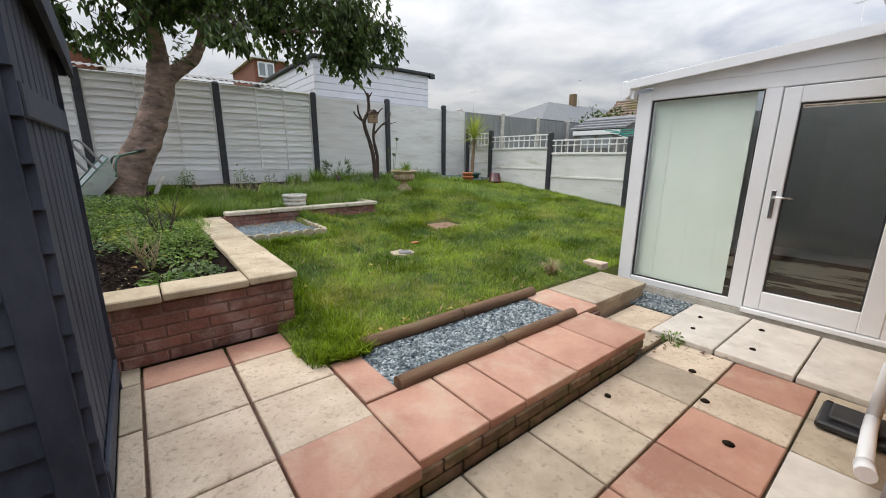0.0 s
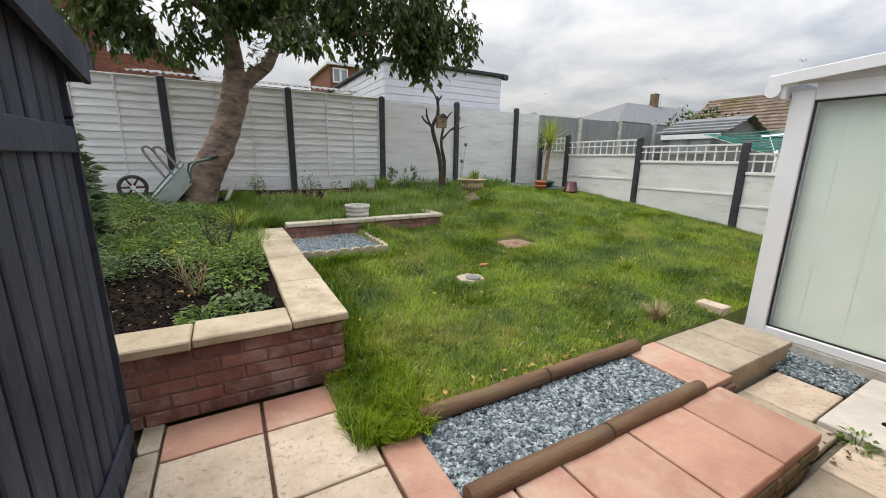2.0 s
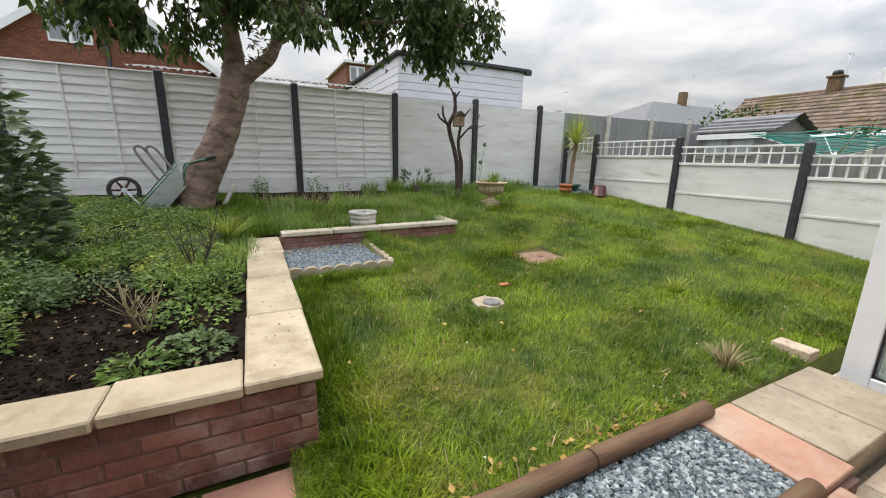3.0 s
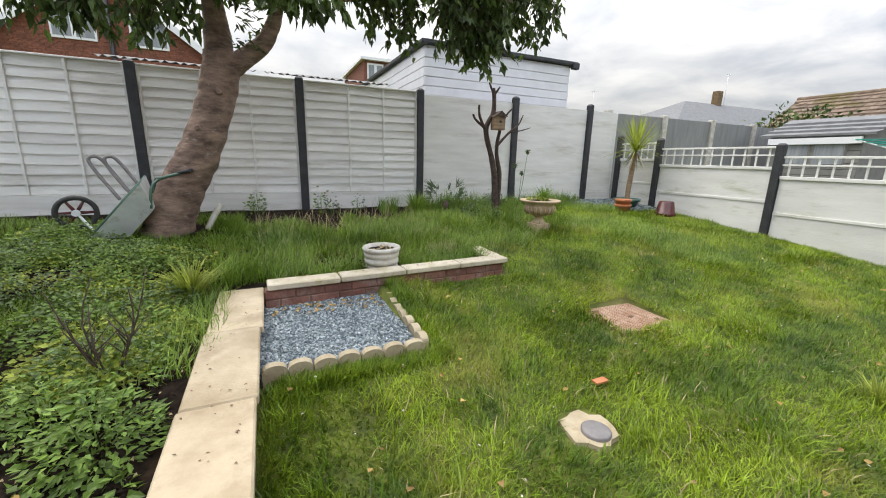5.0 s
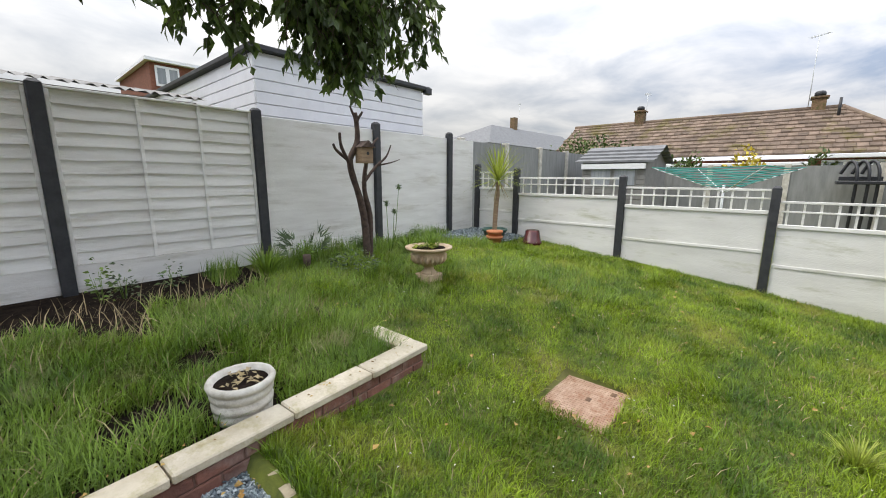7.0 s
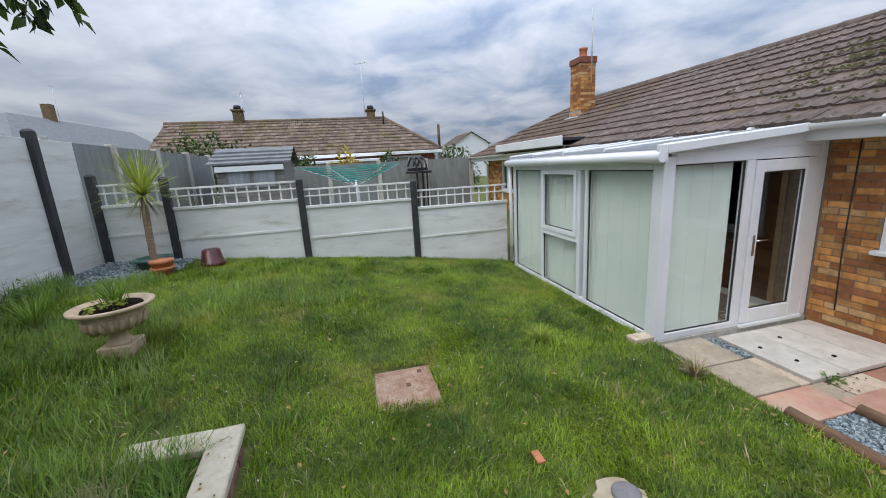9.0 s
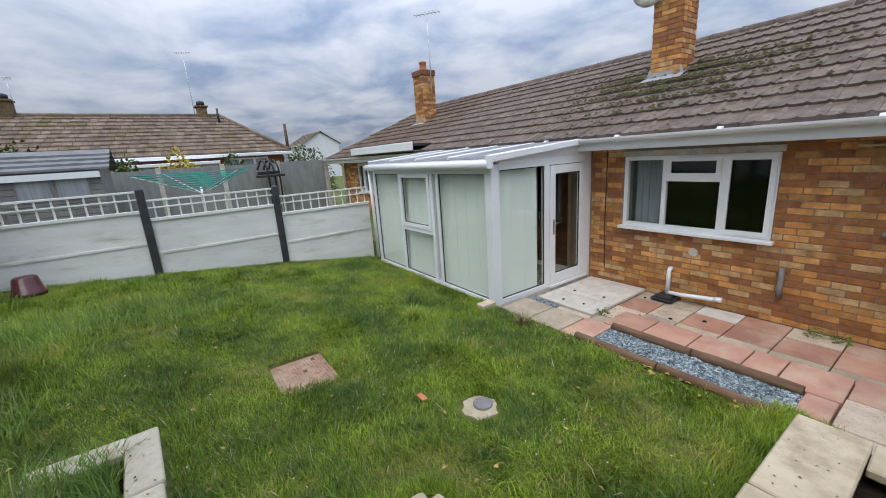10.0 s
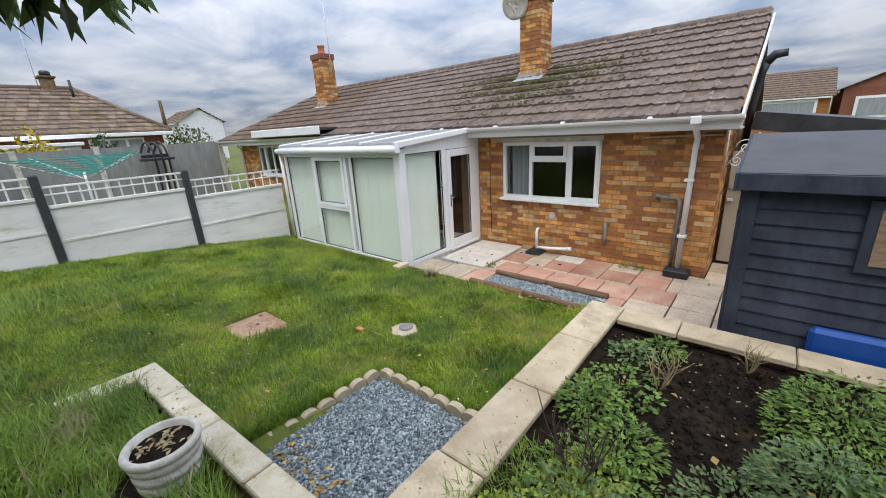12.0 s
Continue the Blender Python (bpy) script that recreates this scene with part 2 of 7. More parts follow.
    weed=mat("weed_leaf", (0.08, 0.155, 0.022), (0.19, 0.29, 0.052), 4, 0.55, 0, vary=0.5, src="island", c3=(0.32, 0.32, 0.07), c3scale=5, c3at=(0.60, 0.76), trans=0.3),
    lime=mat("lime_leaf", (0.22, 0.28, 0.03), (0.38, 0.43, 0.08), 6, 0.6, 0, vary=0.35, src="island", trans=0.35),
    silver=mat("silver_leaf", (0.08, 0.13, 0.045), (0.16, 0.23, 0.085), 6, 0.65, 0, vary=0.4, src="island", trans=0.25),
    ivy=mat("dark_shrub_leaf", (0.05, 0.09, 0.03), (0.14, 0.19, 0.085), 4, 0.4, 0, vary=0.5, src="island", trans=0.25),
    straw=mat("dry_stem", (0.26, 0.20, 0.10), (0.42, 0.34, 0.2), 10, 0.9, 0, vary=0.3, src="island"),
    deadleaf=mat("fallen_leaf", (0.22, 0.12, 0.03), (0.42, 0.30, 0.10), 9, 0.8, 0, vary=0.5, src="island"),
    stone=mat("cast_stone", (0.42, 0.39, 0.33), (0.62, 0.60, 0.54), 9, 0.9, 0.7, 60, c3=(0.25, 0.23, 0.17), c3scale=6, c3at=(0.56, 0.78)),
    urnstone=mat("buff_urn_stone", (0.42, 0.30, 0.19), (0.58, 0.45, 0.31), 8, 0.85, 0.5, 60, c3=(0.3, 0.24, 0.15), c3scale=7),
    terracotta=mat("terracotta", (0.40, 0.13, 0.05), (0.52, 0.20, 0.09), 6, 0.75, 0.3, c3=(0.5, 0.36, 0.27), c3scale=8, c3at=(0.62, 0.8)),
    maroon=mat("maroon_glaze", (0.06, 0.012, 0.012), (0.10, 0.02, 0.02), 6, 0.25, 0.1),
    greenpot=mat("green_glaze", (0.03, 0.09, 0.07), (0.06, 0.14, 0.11), 6, 0.35, 0.1),
    steel=mat("galvanised_steel", (0.56, 0.59, 0.60), (0.72, 0.75, 0.76), 5, 0.45, 0.3, 30, metal=0.1, c3=(0.38, 0.37, 0.35), c3scale=6),
    green=mat("green_metal", (0.05, 0.12, 0.09), (0.09, 0.18, 0.13), 8, 0.45, 0.2),
    chrome=mat("chrome", (0.6, 0.6, 0.6), (0.7, 0.7, 0.7), 4, 0.2, 0, metal=1.0),
    lead=mat("lead_flashing", (0.32, 0.34, 0.36), (0.45, 0.47, 0.48), 6, 0.5, 0.4, 30, metal=0.3),
    greypipe=mat("grey_pipe", (0.16, 0.15, 0.15), (0.24, 0.22, 0.21), 9, 0.6, 0.3),
    black=mat("black_plastic", (0.012, 0.013, 0.015), (0.025, 0.026, 0.03), 10, 0.45, 0.2),
    gate=mat("beige_gate", (0.34, 0.29, 0.22), (0.42, 0.37, 0.29), 2, 0.8, 0.2),
    cover=mat("rusty_cover", (0.33, 0.19, 0.12), (0.50, 0.36, 0.26), 9, 0.85, 1.2, 55, c3=(0.26, 0.11, 0.05), c3scale=7, c3at=(0.5, 0.68)),
    concrete=mat("pale_concrete", (0.34, 0.28, 0.18), (0.46, 0.39, 0.27), 7, 0.9, 0.6, 50, c3=(0.3, 0.22, 0.13), c3scale=8),
    blue=mat("blue_tarp", (0.006, 0.05, 0.24), (0.012, 0.08, 0.34), 3, 0.5, 0.4, 15, spec=0.3),
    teal=mat("teal_line", (0.02, 0.25, 0.22), (0.04, 0.33, 0.28), 5, 0.5, 0),
    boarding=mat("white_boarding", (0.70, 0.71, 0.74), (0.78, 0.79, 0.82), 3, 0.5, 0.1, 20, c3=(0.6, 0.6, 0.6), c3scale=2, c3at=(0.6, 0.9)),
    greyshed=mat("grey_shed", (0.17, 0.165, 0.16), (0.24, 0.235, 0.225), 4, 0.8, 0.3, 40),
    oldtile=mat("mossy_far_tile", (0.12, 0.085, 0.06), (0.22, 0.16, 0.12), 3, 0.9, 0.8, 40, vary=0.3, src="island", c3=(0.12, 0.10, 0.025), c3scale=0.9, c3at=(0.52, 0.66)),
    slateroof=mat("grey_slate_roof", (0.14, 0.145, 0.15), (0.21, 0.215, 0.22), 4, 0.8, 0.4, 30, vary=0.12, src="island"),
    bushes=mat("far_leaf", (0.04, 0.075, 0.015), (0.10, 0.14, 0.03), 3, 0.7, 0, vary=0.4, src="island"),
    yellow=mat("yellow_leaf", (0.36, 0.28, 0.02), (0.50, 0.40, 0.04), 3, 0.7, 0, vary=0.3, src="island"),
    poly=mat("polycarbonate", (0.55, 0.57, 0.59), (0.66, 0.68, 0.70), 3, 0.3, 0.05, 20, trans=0.6),
    wood=mat("bare_wood", (0.20, 0.13, 0.08), (0.34, 0.24, 0.15), 6, 0.8, 0.4, stretch=(1, 1, 5)),
    glass=glass("clear_glass"),
)


# ---- mesh helpers ----
def box(bm, x0, y0, z0, x1, y1, z1, bev=0.0):
    vs = [bm.verts.new((x, y, z)) for z in (z0, z1) for y in (y0, y1) for x in (x0, x1)]
    fs = [bm.faces.new([vs[i] for i in f]) for f in ((0, 2, 3, 1), (4, 5, 7, 6), (0, 1, 5, 4), (2, 6, 7, 3), (0, 4, 6, 2), (1, 3, 7, 5))]
    if bev:
        es = list({e for f in fs for e in f.edges})
        bmesh.ops.bevel(bm, geom=es, offset=bev, segments=1, affect="EDGES")
    return bm


def B(*a, bev=0.0):
    return box(bmesh.new(), *a, bev=bev)


def tube(bm, pts, radii, seg=8, caps=True, rough=0.0, rng=None):
    pts = [Vector(p) for p in pts]
    rings = []
    for i, p in enumerate(pts):
        d = (pts[min(i + 1, len(pts) - 1)] - pts[max(i - 1, 0)]).normalized()
        u = d.orthogonal().normalized() if i == 0 else (u - d * u.dot(d)).normalized()
        v = d.cross(u)
        ring = []
        for k in range(seg):
            a = 2 * math.pi * k / seg
            r = radii[i] * (1 + (rng.uniform(-rough, rough) if rng else 0))
            ring.append(bm.verts.new(p + (u * math.cos(a) + v * math.sin(a)) * r))
        rings.append(ring)
    for a, b in zip(rings, rings[1:]):
        for k in range(seg):
            f = bm.faces.new((a[k], a[(k + 1) % seg], b[(k + 1) % seg], b[k]))
            f.smooth = True
    if caps:
        bm.faces.new(rings[0][::-1]), bm.faces.new(rings[-1])
    return bm


def lathe(bm, cx, cy, prof, seg=28):
    """Turned shape from (radius, height) pairs."""
    rings = [[bm.verts.new((cx + r * math.cos(2 * math.pi * k / seg), cy + r * math.sin(2 * math.pi * k / seg), z)) for k in range(seg)] for r, z in prof]
    for a, b in zip(rings, rings[1:]):
        for k in range(seg):
            bm.faces.new((a[k], a[(k + 1) % seg], b[(k + 1) % seg], b[k])).smooth = True
    bm.faces.new(rings[0][::-1]), bm.faces.new(rings[-1])
    return bm


def thick(bm, t):
    bm.normal_update()
    bmesh.ops.solidify(bm, geom=bm.faces[:], thickness=t)


def to_mesh(name, bm, material):
    me = bpy.data.meshes.new(name)
    bmesh.ops.recalc_face_normals(bm, faces=bm.faces)
    bm.to_mesh(me)
    bm.free()
    me.materials.append(material)
    return me


def thing(name, loc, label, category, group="", kind=""):
    ob = new(name)
    ob.empty_display_size = 0.1
    ob.matrix_basis = Matrix.Translation(loc)
    return tagged(ob, label, category, group, kind)


def under(ob, parent):
    ob.parent = parent
    if parent.data is None:
        ob.matrix_parent_inverse = parent.matrix_basis.inverted()
    return ob


def part(name, bm, material, parent, label=""):
    ob = new(name, to_mesh(name, bm, material))
    under(ob, parent)
    return tagged(ob, label)


def whole(name, bm, material, label, category, group="", kind=""):
    return tagged(new(name, to_mesh(name, bm, material)), label, category, group, kind)


def piece(name, me, m, parent):
    ob = new(name, me)
    ob.matrix_basis = m
    return under(ob, parent)


def raw(name, verts, faces, material, parent=None, label="", category="", kind=""):
    me = bpy.data.meshes.new(name)
    me.from_pydata([tuple(v) for v in verts], [], faces)
    me.materials.append(material)
    ob = new(name, me)
    if parent:
        under(ob, parent)
    return tagged(ob, label, category, "", kind)


rng = random.Random(7)
R = rng.uniform


def smooth(a, b, x):
    t = min(1, max(0, (x - a) / (b - a)))
    return t * t * (3 - 2 * t)


def table(x, rows):
    for (a, p), (b, q) in zip(rows, rows[1:]):
        if x <= b:
            return p + (q - p) * max(0, (x - a) / (b - a))
    return rows[-1][1]


LOW, TOP = 0.17, 0.33
FX, FY = 7.62, 8.57
WALL = -0.175


def lawn_z(x, y):
    left = table(y, [(2.0, 0.33), (3.7, 0.425), (4.45, 0.47), (5.2, 0.56), (6.0, 0.70), (7.0, 0.85), (8.6, 1.03)])
    right = table(y, [(2.0, 0.31), (3.77, 0.58), (5.6, 0.78), (7.5, 0.97), (8.6, 1.03)])
    k = smooth(2.5, 7.2, x)
    left += 0.105 * (1 - smooth(1.75, 2.7, x)) * smooth(3.8, 4.4, y) * (1 - smooth(5.2, 6.0, y))
    return left * (1 - k) + right * k


def bed_z(x, y):
    return table(y, [(2.6, 0.64), (5.7, 0.72), (7.0, 0.86), (8.6, 1.02)])


def in_bed(x, y):
    return (x < 0.6 and y > 2.74) or (x < 2.94 and y > 5.74)


def ground_z(x, y):
    if x > FX + 0.03 or y > FY + 0.03 or x < -3.3 or y < -4:
        return 0.62 if x > FX else 0.5
    if y < 2.05 or (x < 0.6 and y < 2.68):
        return 0.08
    if x > 3.9 and y < 1.99:
        return 0.08
    z = bed_z(x, y) if in_bed(x, y) else lawn_z(x, y)
    if 0.7 < x < 1.7 and 4.5 < y < 5.66:
        return 0.48
    if 3.38 < x < 3.91 and 4.39 < y < 4.88:
        return 0.43
    return z + 0.02 * noise.noise((x * 1.5, y * 1.5, 0))


# ---- ground ----
xs = sorted({-2500, -400, -80, -20, -8} | {round(-3.4 + 0.1 * i, 2) for i in range(112)} | {9, 14, 30, 100, 500, 2500} | {0.55, 0.65, 7.63, 7.67})
ys = sorted({-2500, -400, -80, -20, -8} | {round(-4.1 + 0.1 * i, 2) for i in range(129)} | {12, 20, 40, 120, 500, 2500} | {2.04, 2.06, 5.72, 5.76})
verts = [(x, y, ground_z(x, y)) for y in ys for x in xs]
nx = len(xs)
faces, kinds = [], []
for j in range(len(ys) - 1):
    for i in range(nx - 1):
        faces.append((j * nx + i, j * nx + i + 1, (j + 1) * nx + i + 1, (j + 1) * nx + i))
        cx, cy = (xs[i] + xs[i + 1]) / 2, (ys[j] + ys[j + 1]) / 2
        kinds.append(2 if -4 < cy < 2.05 and -3.3 < cx < FX else 1 if in_bed(cx, cy) and cx > -3.3 and cy < FY else 0)
ground = raw("ground", verts, faces, M["turf"], None, "sloping garden ground with turf and dark soil", "ground", "structure")
ground.data.materials.append(M["soil"])
ground.data.materials.append(M["sand"])
ground.data.polygons.foreach_set("material_index", kinds)
ground.data.polygons.foreach_set("use_smooth", [True] * len(kinds))


# ---- house ----
HX0, HX1, RIDGE_Y, RIDGE_Z, EAVE_Y, EAVE_Z = 0.11, 15.2, -3.05, 3.99, 0.2, 2.42
WX0, WX1, WZ0, WZ1 = 1.67, 3.44, 1.13, 2.12
house = thing("bungalow", (HX0, WALL, LOW), "orange-brown brick bungalow with a lichened brown tile roof", "house", kind="structure")
bm = bmesh.new()
for x0, x1, z0, z1 in ((HX0, WX0, 0, 2.5), (WX0, WX1, 0, WZ0), (WX0, WX1, WZ1, 2.5), (WX1, 4.35, 0, 2.5), (4.35, 5.3, 2.15, 2.5), (5.3, 11.6, 0, 2.5),
                       (11.6, 13.0, 0, 1.25), (11.6, 13.0, 2.2, 2.5), (13.0, HX1 - 0.9, 0, 2.5)):
    box(bm, x0 + 0.004, WALL - 0.25, z0, x1 - (0.004 if x1 > 14 else 0), WALL - 0.006, z1)
wall_rear = part("wall", bm, M["mortar"], house, "mortared rear wall")
bm = bmesh.new()
box(bm, HX0 + 0.006, -6.0, 0, HX0 + 0.25, WALL - 0.252, 2.5)
vs = [bm.verts.new(p) for p in ((HX0 + 0.006, -6.2, 2.4), (HX0 + 0.006, WALL, 2.4), (HX0 + 0.006, RIDGE_Y, RIDGE_Z - 0.12), (HX0 + 0.2, -6.2, 2.4), (HX0 + 0.2, WALL, 2.4), (HX0 + 0.2, RIDGE_Y, RIDGE_Z - 0.12))]
bm.faces.new(vs[:3]), bm.faces.new(vs[3:]), bm.faces.new((vs[0], vs[2], vs[5], vs[3])), bm.faces.new((vs[1], vs[4], vs[5], vs[2]))
part("gable_wall", bm, M["brickrest"], house)
bm = bmesh.new()
box(bm, HX0 + 0.26, -6.2, 0.2, HX1 - 1, -5.95, 2.5), box(bm, HX1 - 1.2, -5.9, 0, HX1 - 0.92, WALL - 0.26, 2.5)
part("far_wall", bm, M["brickrest"], house)
# floor and partition carry the room's dimness in their near-black colour
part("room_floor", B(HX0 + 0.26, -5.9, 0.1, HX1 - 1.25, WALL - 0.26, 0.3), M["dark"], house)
part("ceiling", B(HX0 + 0.26, -5.9, 2.36, HX1 - 1.25, WALL - 0.26, 2.4), M["room"], house)
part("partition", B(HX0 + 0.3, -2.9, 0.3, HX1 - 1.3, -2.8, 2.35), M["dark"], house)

# bricks of the rear wall
BL, BH, GAP = 0.215, 0.065, 0.010
brick_mesh = to_mesh("brick", B(0, 0, 0, BL, 0.05, BH, bev=0.004), M["brick"])
half_mesh = to_mesh("half_brick", B(0, 0, 0, 0.1025, 0.05, BH, bev=0.004), M["brick"])
rest_v, rest_f = [], []


def add_box(V, F, x0, y0, z0, x1, y1, z1):
    n = len(V)
    V += [(x, y, z) for z in (z0, z1) for y in (y0, y1) for x in (x0, x1)]
    F += [(n, n + 2, n + 3, n + 1), (n + 4, n + 5, n + 7, n + 6), (n, n + 1, n + 5, n + 4), (n + 2, n + 6, n + 7, n + 3), (n, n + 4, n + 6, n + 2), (n + 1, n + 3, n + 7, n + 5)]


def wall_free(x0, x1, z0, z1):
    for a, b, c, d in ((WX0 - 0.01, WX1 + 0.01, WZ0 - 0.02, WZ1 + 0.1), (3.97, 7.5, 0, 2.4), (11.6, 13.0, 1.25, 2.2)):
        if x1 > a + 0.003 and x0 < b - 0.003 and z1 > c + 0.003 and z0 < d - 0.003:
            return (a, b)
    return None


brick_count = 0
row = 0
z = LOW + 0.004
while z < 2.33:
    x = HX0
    first = row % 2 == 1
    while x < HX1 - 1.0:
        w = 0.1025 if first else BL
        first = False
        segs = [(x, x + w)]
        hit = wall_free(x, x + w, z, z + BH)
        if hit:
            segs = [s for s in ((x, min(x + w, hit[0])), (max(x, hit[1]), x + w)) if s[1] - s[0] > 0.03]
        for a, b in segs:
            jut = R(-0.002, 0.003)
            if not hit and 0.11 <= a < 3.97 and 0.55 < z < 1.5 and brick_count < 300:
                piece("brick", brick_mesh if w > 0.2 else half_mesh, Matrix.Translation((a, WALL - 0.05 + jut, z)), wall_rear)
                brick_count += 1
            else:
                add_box(rest_v, rest_f, a, WALL - 0.05, z, b, WALL + jut, z + BH)
        x += w + GAP
    z += BH + GAP
    row += 1
tagged(raw("brickwork", rest_v, rest_f, M["brickrest"], house), kind="stuff")
V, F = [], []
for row in range(30):
    y = WALL - 0.002 - (0.1 if row % 2 else 0)
    z = LOW + row * 0.075
    while y > -2.6:
        add_box(V, F, HX0 - R(0, 0.003), y - BL, z, HX0 + 0.03, y, z + BH)
        y -= BL + GAP
tagged(raw("gable_brickwork", V, F, M["brickrest"], house), kind="stuff")

# roof
slope = (RIDGE_Z - EAVE_Z) / (RIDGE_Y - EAVE_Y)
pitch = math.atan2(RIDGE_Z - EAVE_Z, EAVE_Y - RIDGE_Y)
bm = bmesh.new()
hip = 12.9
for s in (1,):
    vs = [bm.verts.new(p) for p in ((0.0, EAVE_Y, EAVE_Z - 0.03), (HX1, EAVE_Y, EAVE_Z - 0.03), (hip, RIDGE_Y, RIDGE_Z - 0.03), (0.0, RIDGE_Y, RIDGE_Z - 0.03),
                                    (0.0, -6.3, EAVE_Z - 0.03), (HX1, -6.3, EAVE_Z - 0.03))]
    for f in ((0, 1, 2, 3), (3, 2, 5, 4), (1, 5, 2)):
        bm.faces.new([vs[i] for i in f])
thick(bm, 0.05)
roof = part("roof", bm, M["tilerest"], house, "brown concrete tile roof with lichen and moss")
TW, GAUGE = 0.33, 0.335
bm = bmesh.new()
prof = [(0, 0.012), (0.035, 0.030), (0.07, 0.012), (0.17, 0.010), (0.20, 0.026), (0.235, 0.012), (0.326, 0.010)]
front = [bm.verts.new((px, 0.0, pz + 0.034)) for px, pz in prof]
back = [bm.verts.new((px, -0.40, pz - 0.004)) for px, pz in prof]
low_f = [bm.verts.new((px, 0.0, -0.006)) for px, pz in (prof[0], prof[-1])]
for i in range(len(prof) - 1):
    bm.faces.new((front[i], front[i + 1], back[i + 1], back[i]))
bm.faces.new([low_f[0], low_f[1]] + front[::-1])
bm.faces.new((low_f[0], front[0], back[0])), bm.faces.new((low_f[1], back[-1], front[-1]))
tile_mesh = to_mesh("roof_tile", bm, M["tile"])
rest_tile = [v.co.copy() for v in tile_mesh.vertices]
rest_poly = [tuple(p.vertices) for p in tile_mesh.polygons]
rot = Matrix.Rotation(-pitch, 4, "X")
V, F = [], []
rows_n = int(math.hypot(RIDGE_Z - EAVE_Z, EAVE_Y - RIDGE_Y) / GAUGE) + 1
tiles = 0
for r in range(rows_n):
    d = r * GAUGE
    y, z = EAVE_Y + 0.03 - d * math.cos(pitch), EAVE_Z - 0.015 + d * math.sin(pitch)
    if d > math.hypot(RIDGE_Z - EAVE_Z, EAVE_Y - RIDGE_Y) - 0.1:
        continue
    x = -0.02
    end = HX1 - (HX1 - hip) * d / math.hypot(RIDGE_Z - EAVE_Z, EAVE_Y - RIDGE_Y)
    while x < end - TW * 0.6:
        m = Matrix.Translation((x + R(-0.003, 0.003), y + R(-0.006, 0.006), z + R(0, 0.006))) @ rot @ Matrix.Rotation(R(-0.012, 0.012), 4, "Y")
        if x < 8.6 and tiles < 300:
            piece("roof_tile", tile_mesh, m, roof)
            tiles += 1
        else:
            n = len(V)
            V += [m @ c for c in rest_tile]
            F += [tuple(i + n for i in p) for p in rest_poly]
        x += TW
tagged(raw("tiling", V, F, M["tilerest"], roof), kind="stuff")
ridge_mesh = to_mesh("ridge_tile", tube(bmesh.new(), [(0, 0, 0), (0.44, 0, 0)], [0.11, 0.118], 10), M["tile"])
x = 0.0
while x < hip - 0.3:
    piece("ridge_tile", ridge_mesh, Matrix.Translation((x, RIDGE_Y, RIDGE_Z - 0.03)), roof)
    x += 0.45
# moss cushions below the chimney
V, F = [], []
for i in range(1300):
    cx = rng.gauss(3.45, 0.75)
    d = abs(rng.gauss(0, 0.75)) - 0.5
    r = int((1.95 - d) / GAUGE)
    d = max(0, r) * GAUGE + R(-0.02, 0.10)
    if d > 3.2 or abs(cx - 3.65) < 0.35 and d > 1.75:
        continue
    p = Vector((cx, EAVE_Y + 0.03 - d * math.cos(pitch), EAVE_Z + 0.0 + d * math.sin(pitch) + 0.055))
    s = R(0.012, 0.036)
    n = len(V)
    V += [p + Vector((s * R(0.8, 1.6), 0, 0)), p + Vector((-s * R(0.8, 1.6), 0, 0)), p + Vector((0, s, -s * 0.3)), p + Vector((0, -s, s * 0.6)), p + Vector((0, 0, s * 0.8))]
    F += [(n, n + 2, n + 4), (n + 2, n + 1, n + 4), (n + 1, n + 3, n + 4), (n + 3, n, n + 4)]
tagged(raw("moss", V, F, M["moss"], roof, "dark moss cushions"), kind="stuff")

# eaves: fascia, soffit, gutter, verge boards, downpipe
part("fascia", B(-0.06, EAVE_Y - 0.03, 2.24, HX1, EAVE_Y - 0.005, 2.41), M["upvc"], house, "white fascia board")
part("soffit", B(-0.06, WALL - 0.1, 2.235, HX1, EAVE_Y - 0.032, 2.25), M["upvc"], house)
bm = bmesh.new()
gp = [(0.06 * math.cos(a), 0.06 * math.sin(a)) for a in [math.pi + math.pi * k / 8 for k in range(9)]]
ra = [bm.verts.new((-0.08, EAVE_Y + 0.062 + a, 2.405 + b)) for a, b in gp]
rb = [bm.verts.new((HX1, EAVE_Y + 0.062 + a, 2.405 + b)) for a, b in gp]
for i in range(8):
    bm.faces.new((ra[i], ra[i + 1], rb[i + 1], rb[i]))
thick(bm, 0.006)
part("gutter", bm, M["upvc"], house, "white half-round gutter")
for x in (0.9, 2.1, 3.3, 4.5, 6.5, 8.5):
    part("gutter_joint", tube(bmesh.new(), [(x, EAVE_Y + 0.062, 2.385), (x + 0.05, EAVE_Y + 0.062, 2.385)], [0.048, 0.048], 12), M["upvc"], house)
bm = bmesh.new()
for yy, zz, y2, z2 in ((EAVE_Y + 0.03, EAVE_Z - 0.03, RIDGE_Y, RIDGE_Z - 0.03),):
    vs = [bm.verts.new(p) for p in ((-0.035, yy, zz - 0.14), (-0.035, yy, zz), (-0.035, y2, z2), (-0.035, y2, z2 - 0.14))]
    bm.faces.new(vs)
thick(bm, 0.025)
part("bargeboard", bm, M["upvc"], house, "white verge board")
dp = thing("downpipe", (0.44, WALL, LOW), "white plastic rainwater downpipe on the brick wall", "downpipe")
part("pipe", tube(bmesh.new(), [(0.40, EAVE_Y + 0.06, 2.36), (0.40, EAVE_Y + 0.05, 2.29), (0.41, WALL + 0.07, 2.12), (0.42, WALL + 0.06, 2.0), (0.45, WALL + 0.06, 0.28)], [0.037] * 5, 14), M["upvc"], dp)
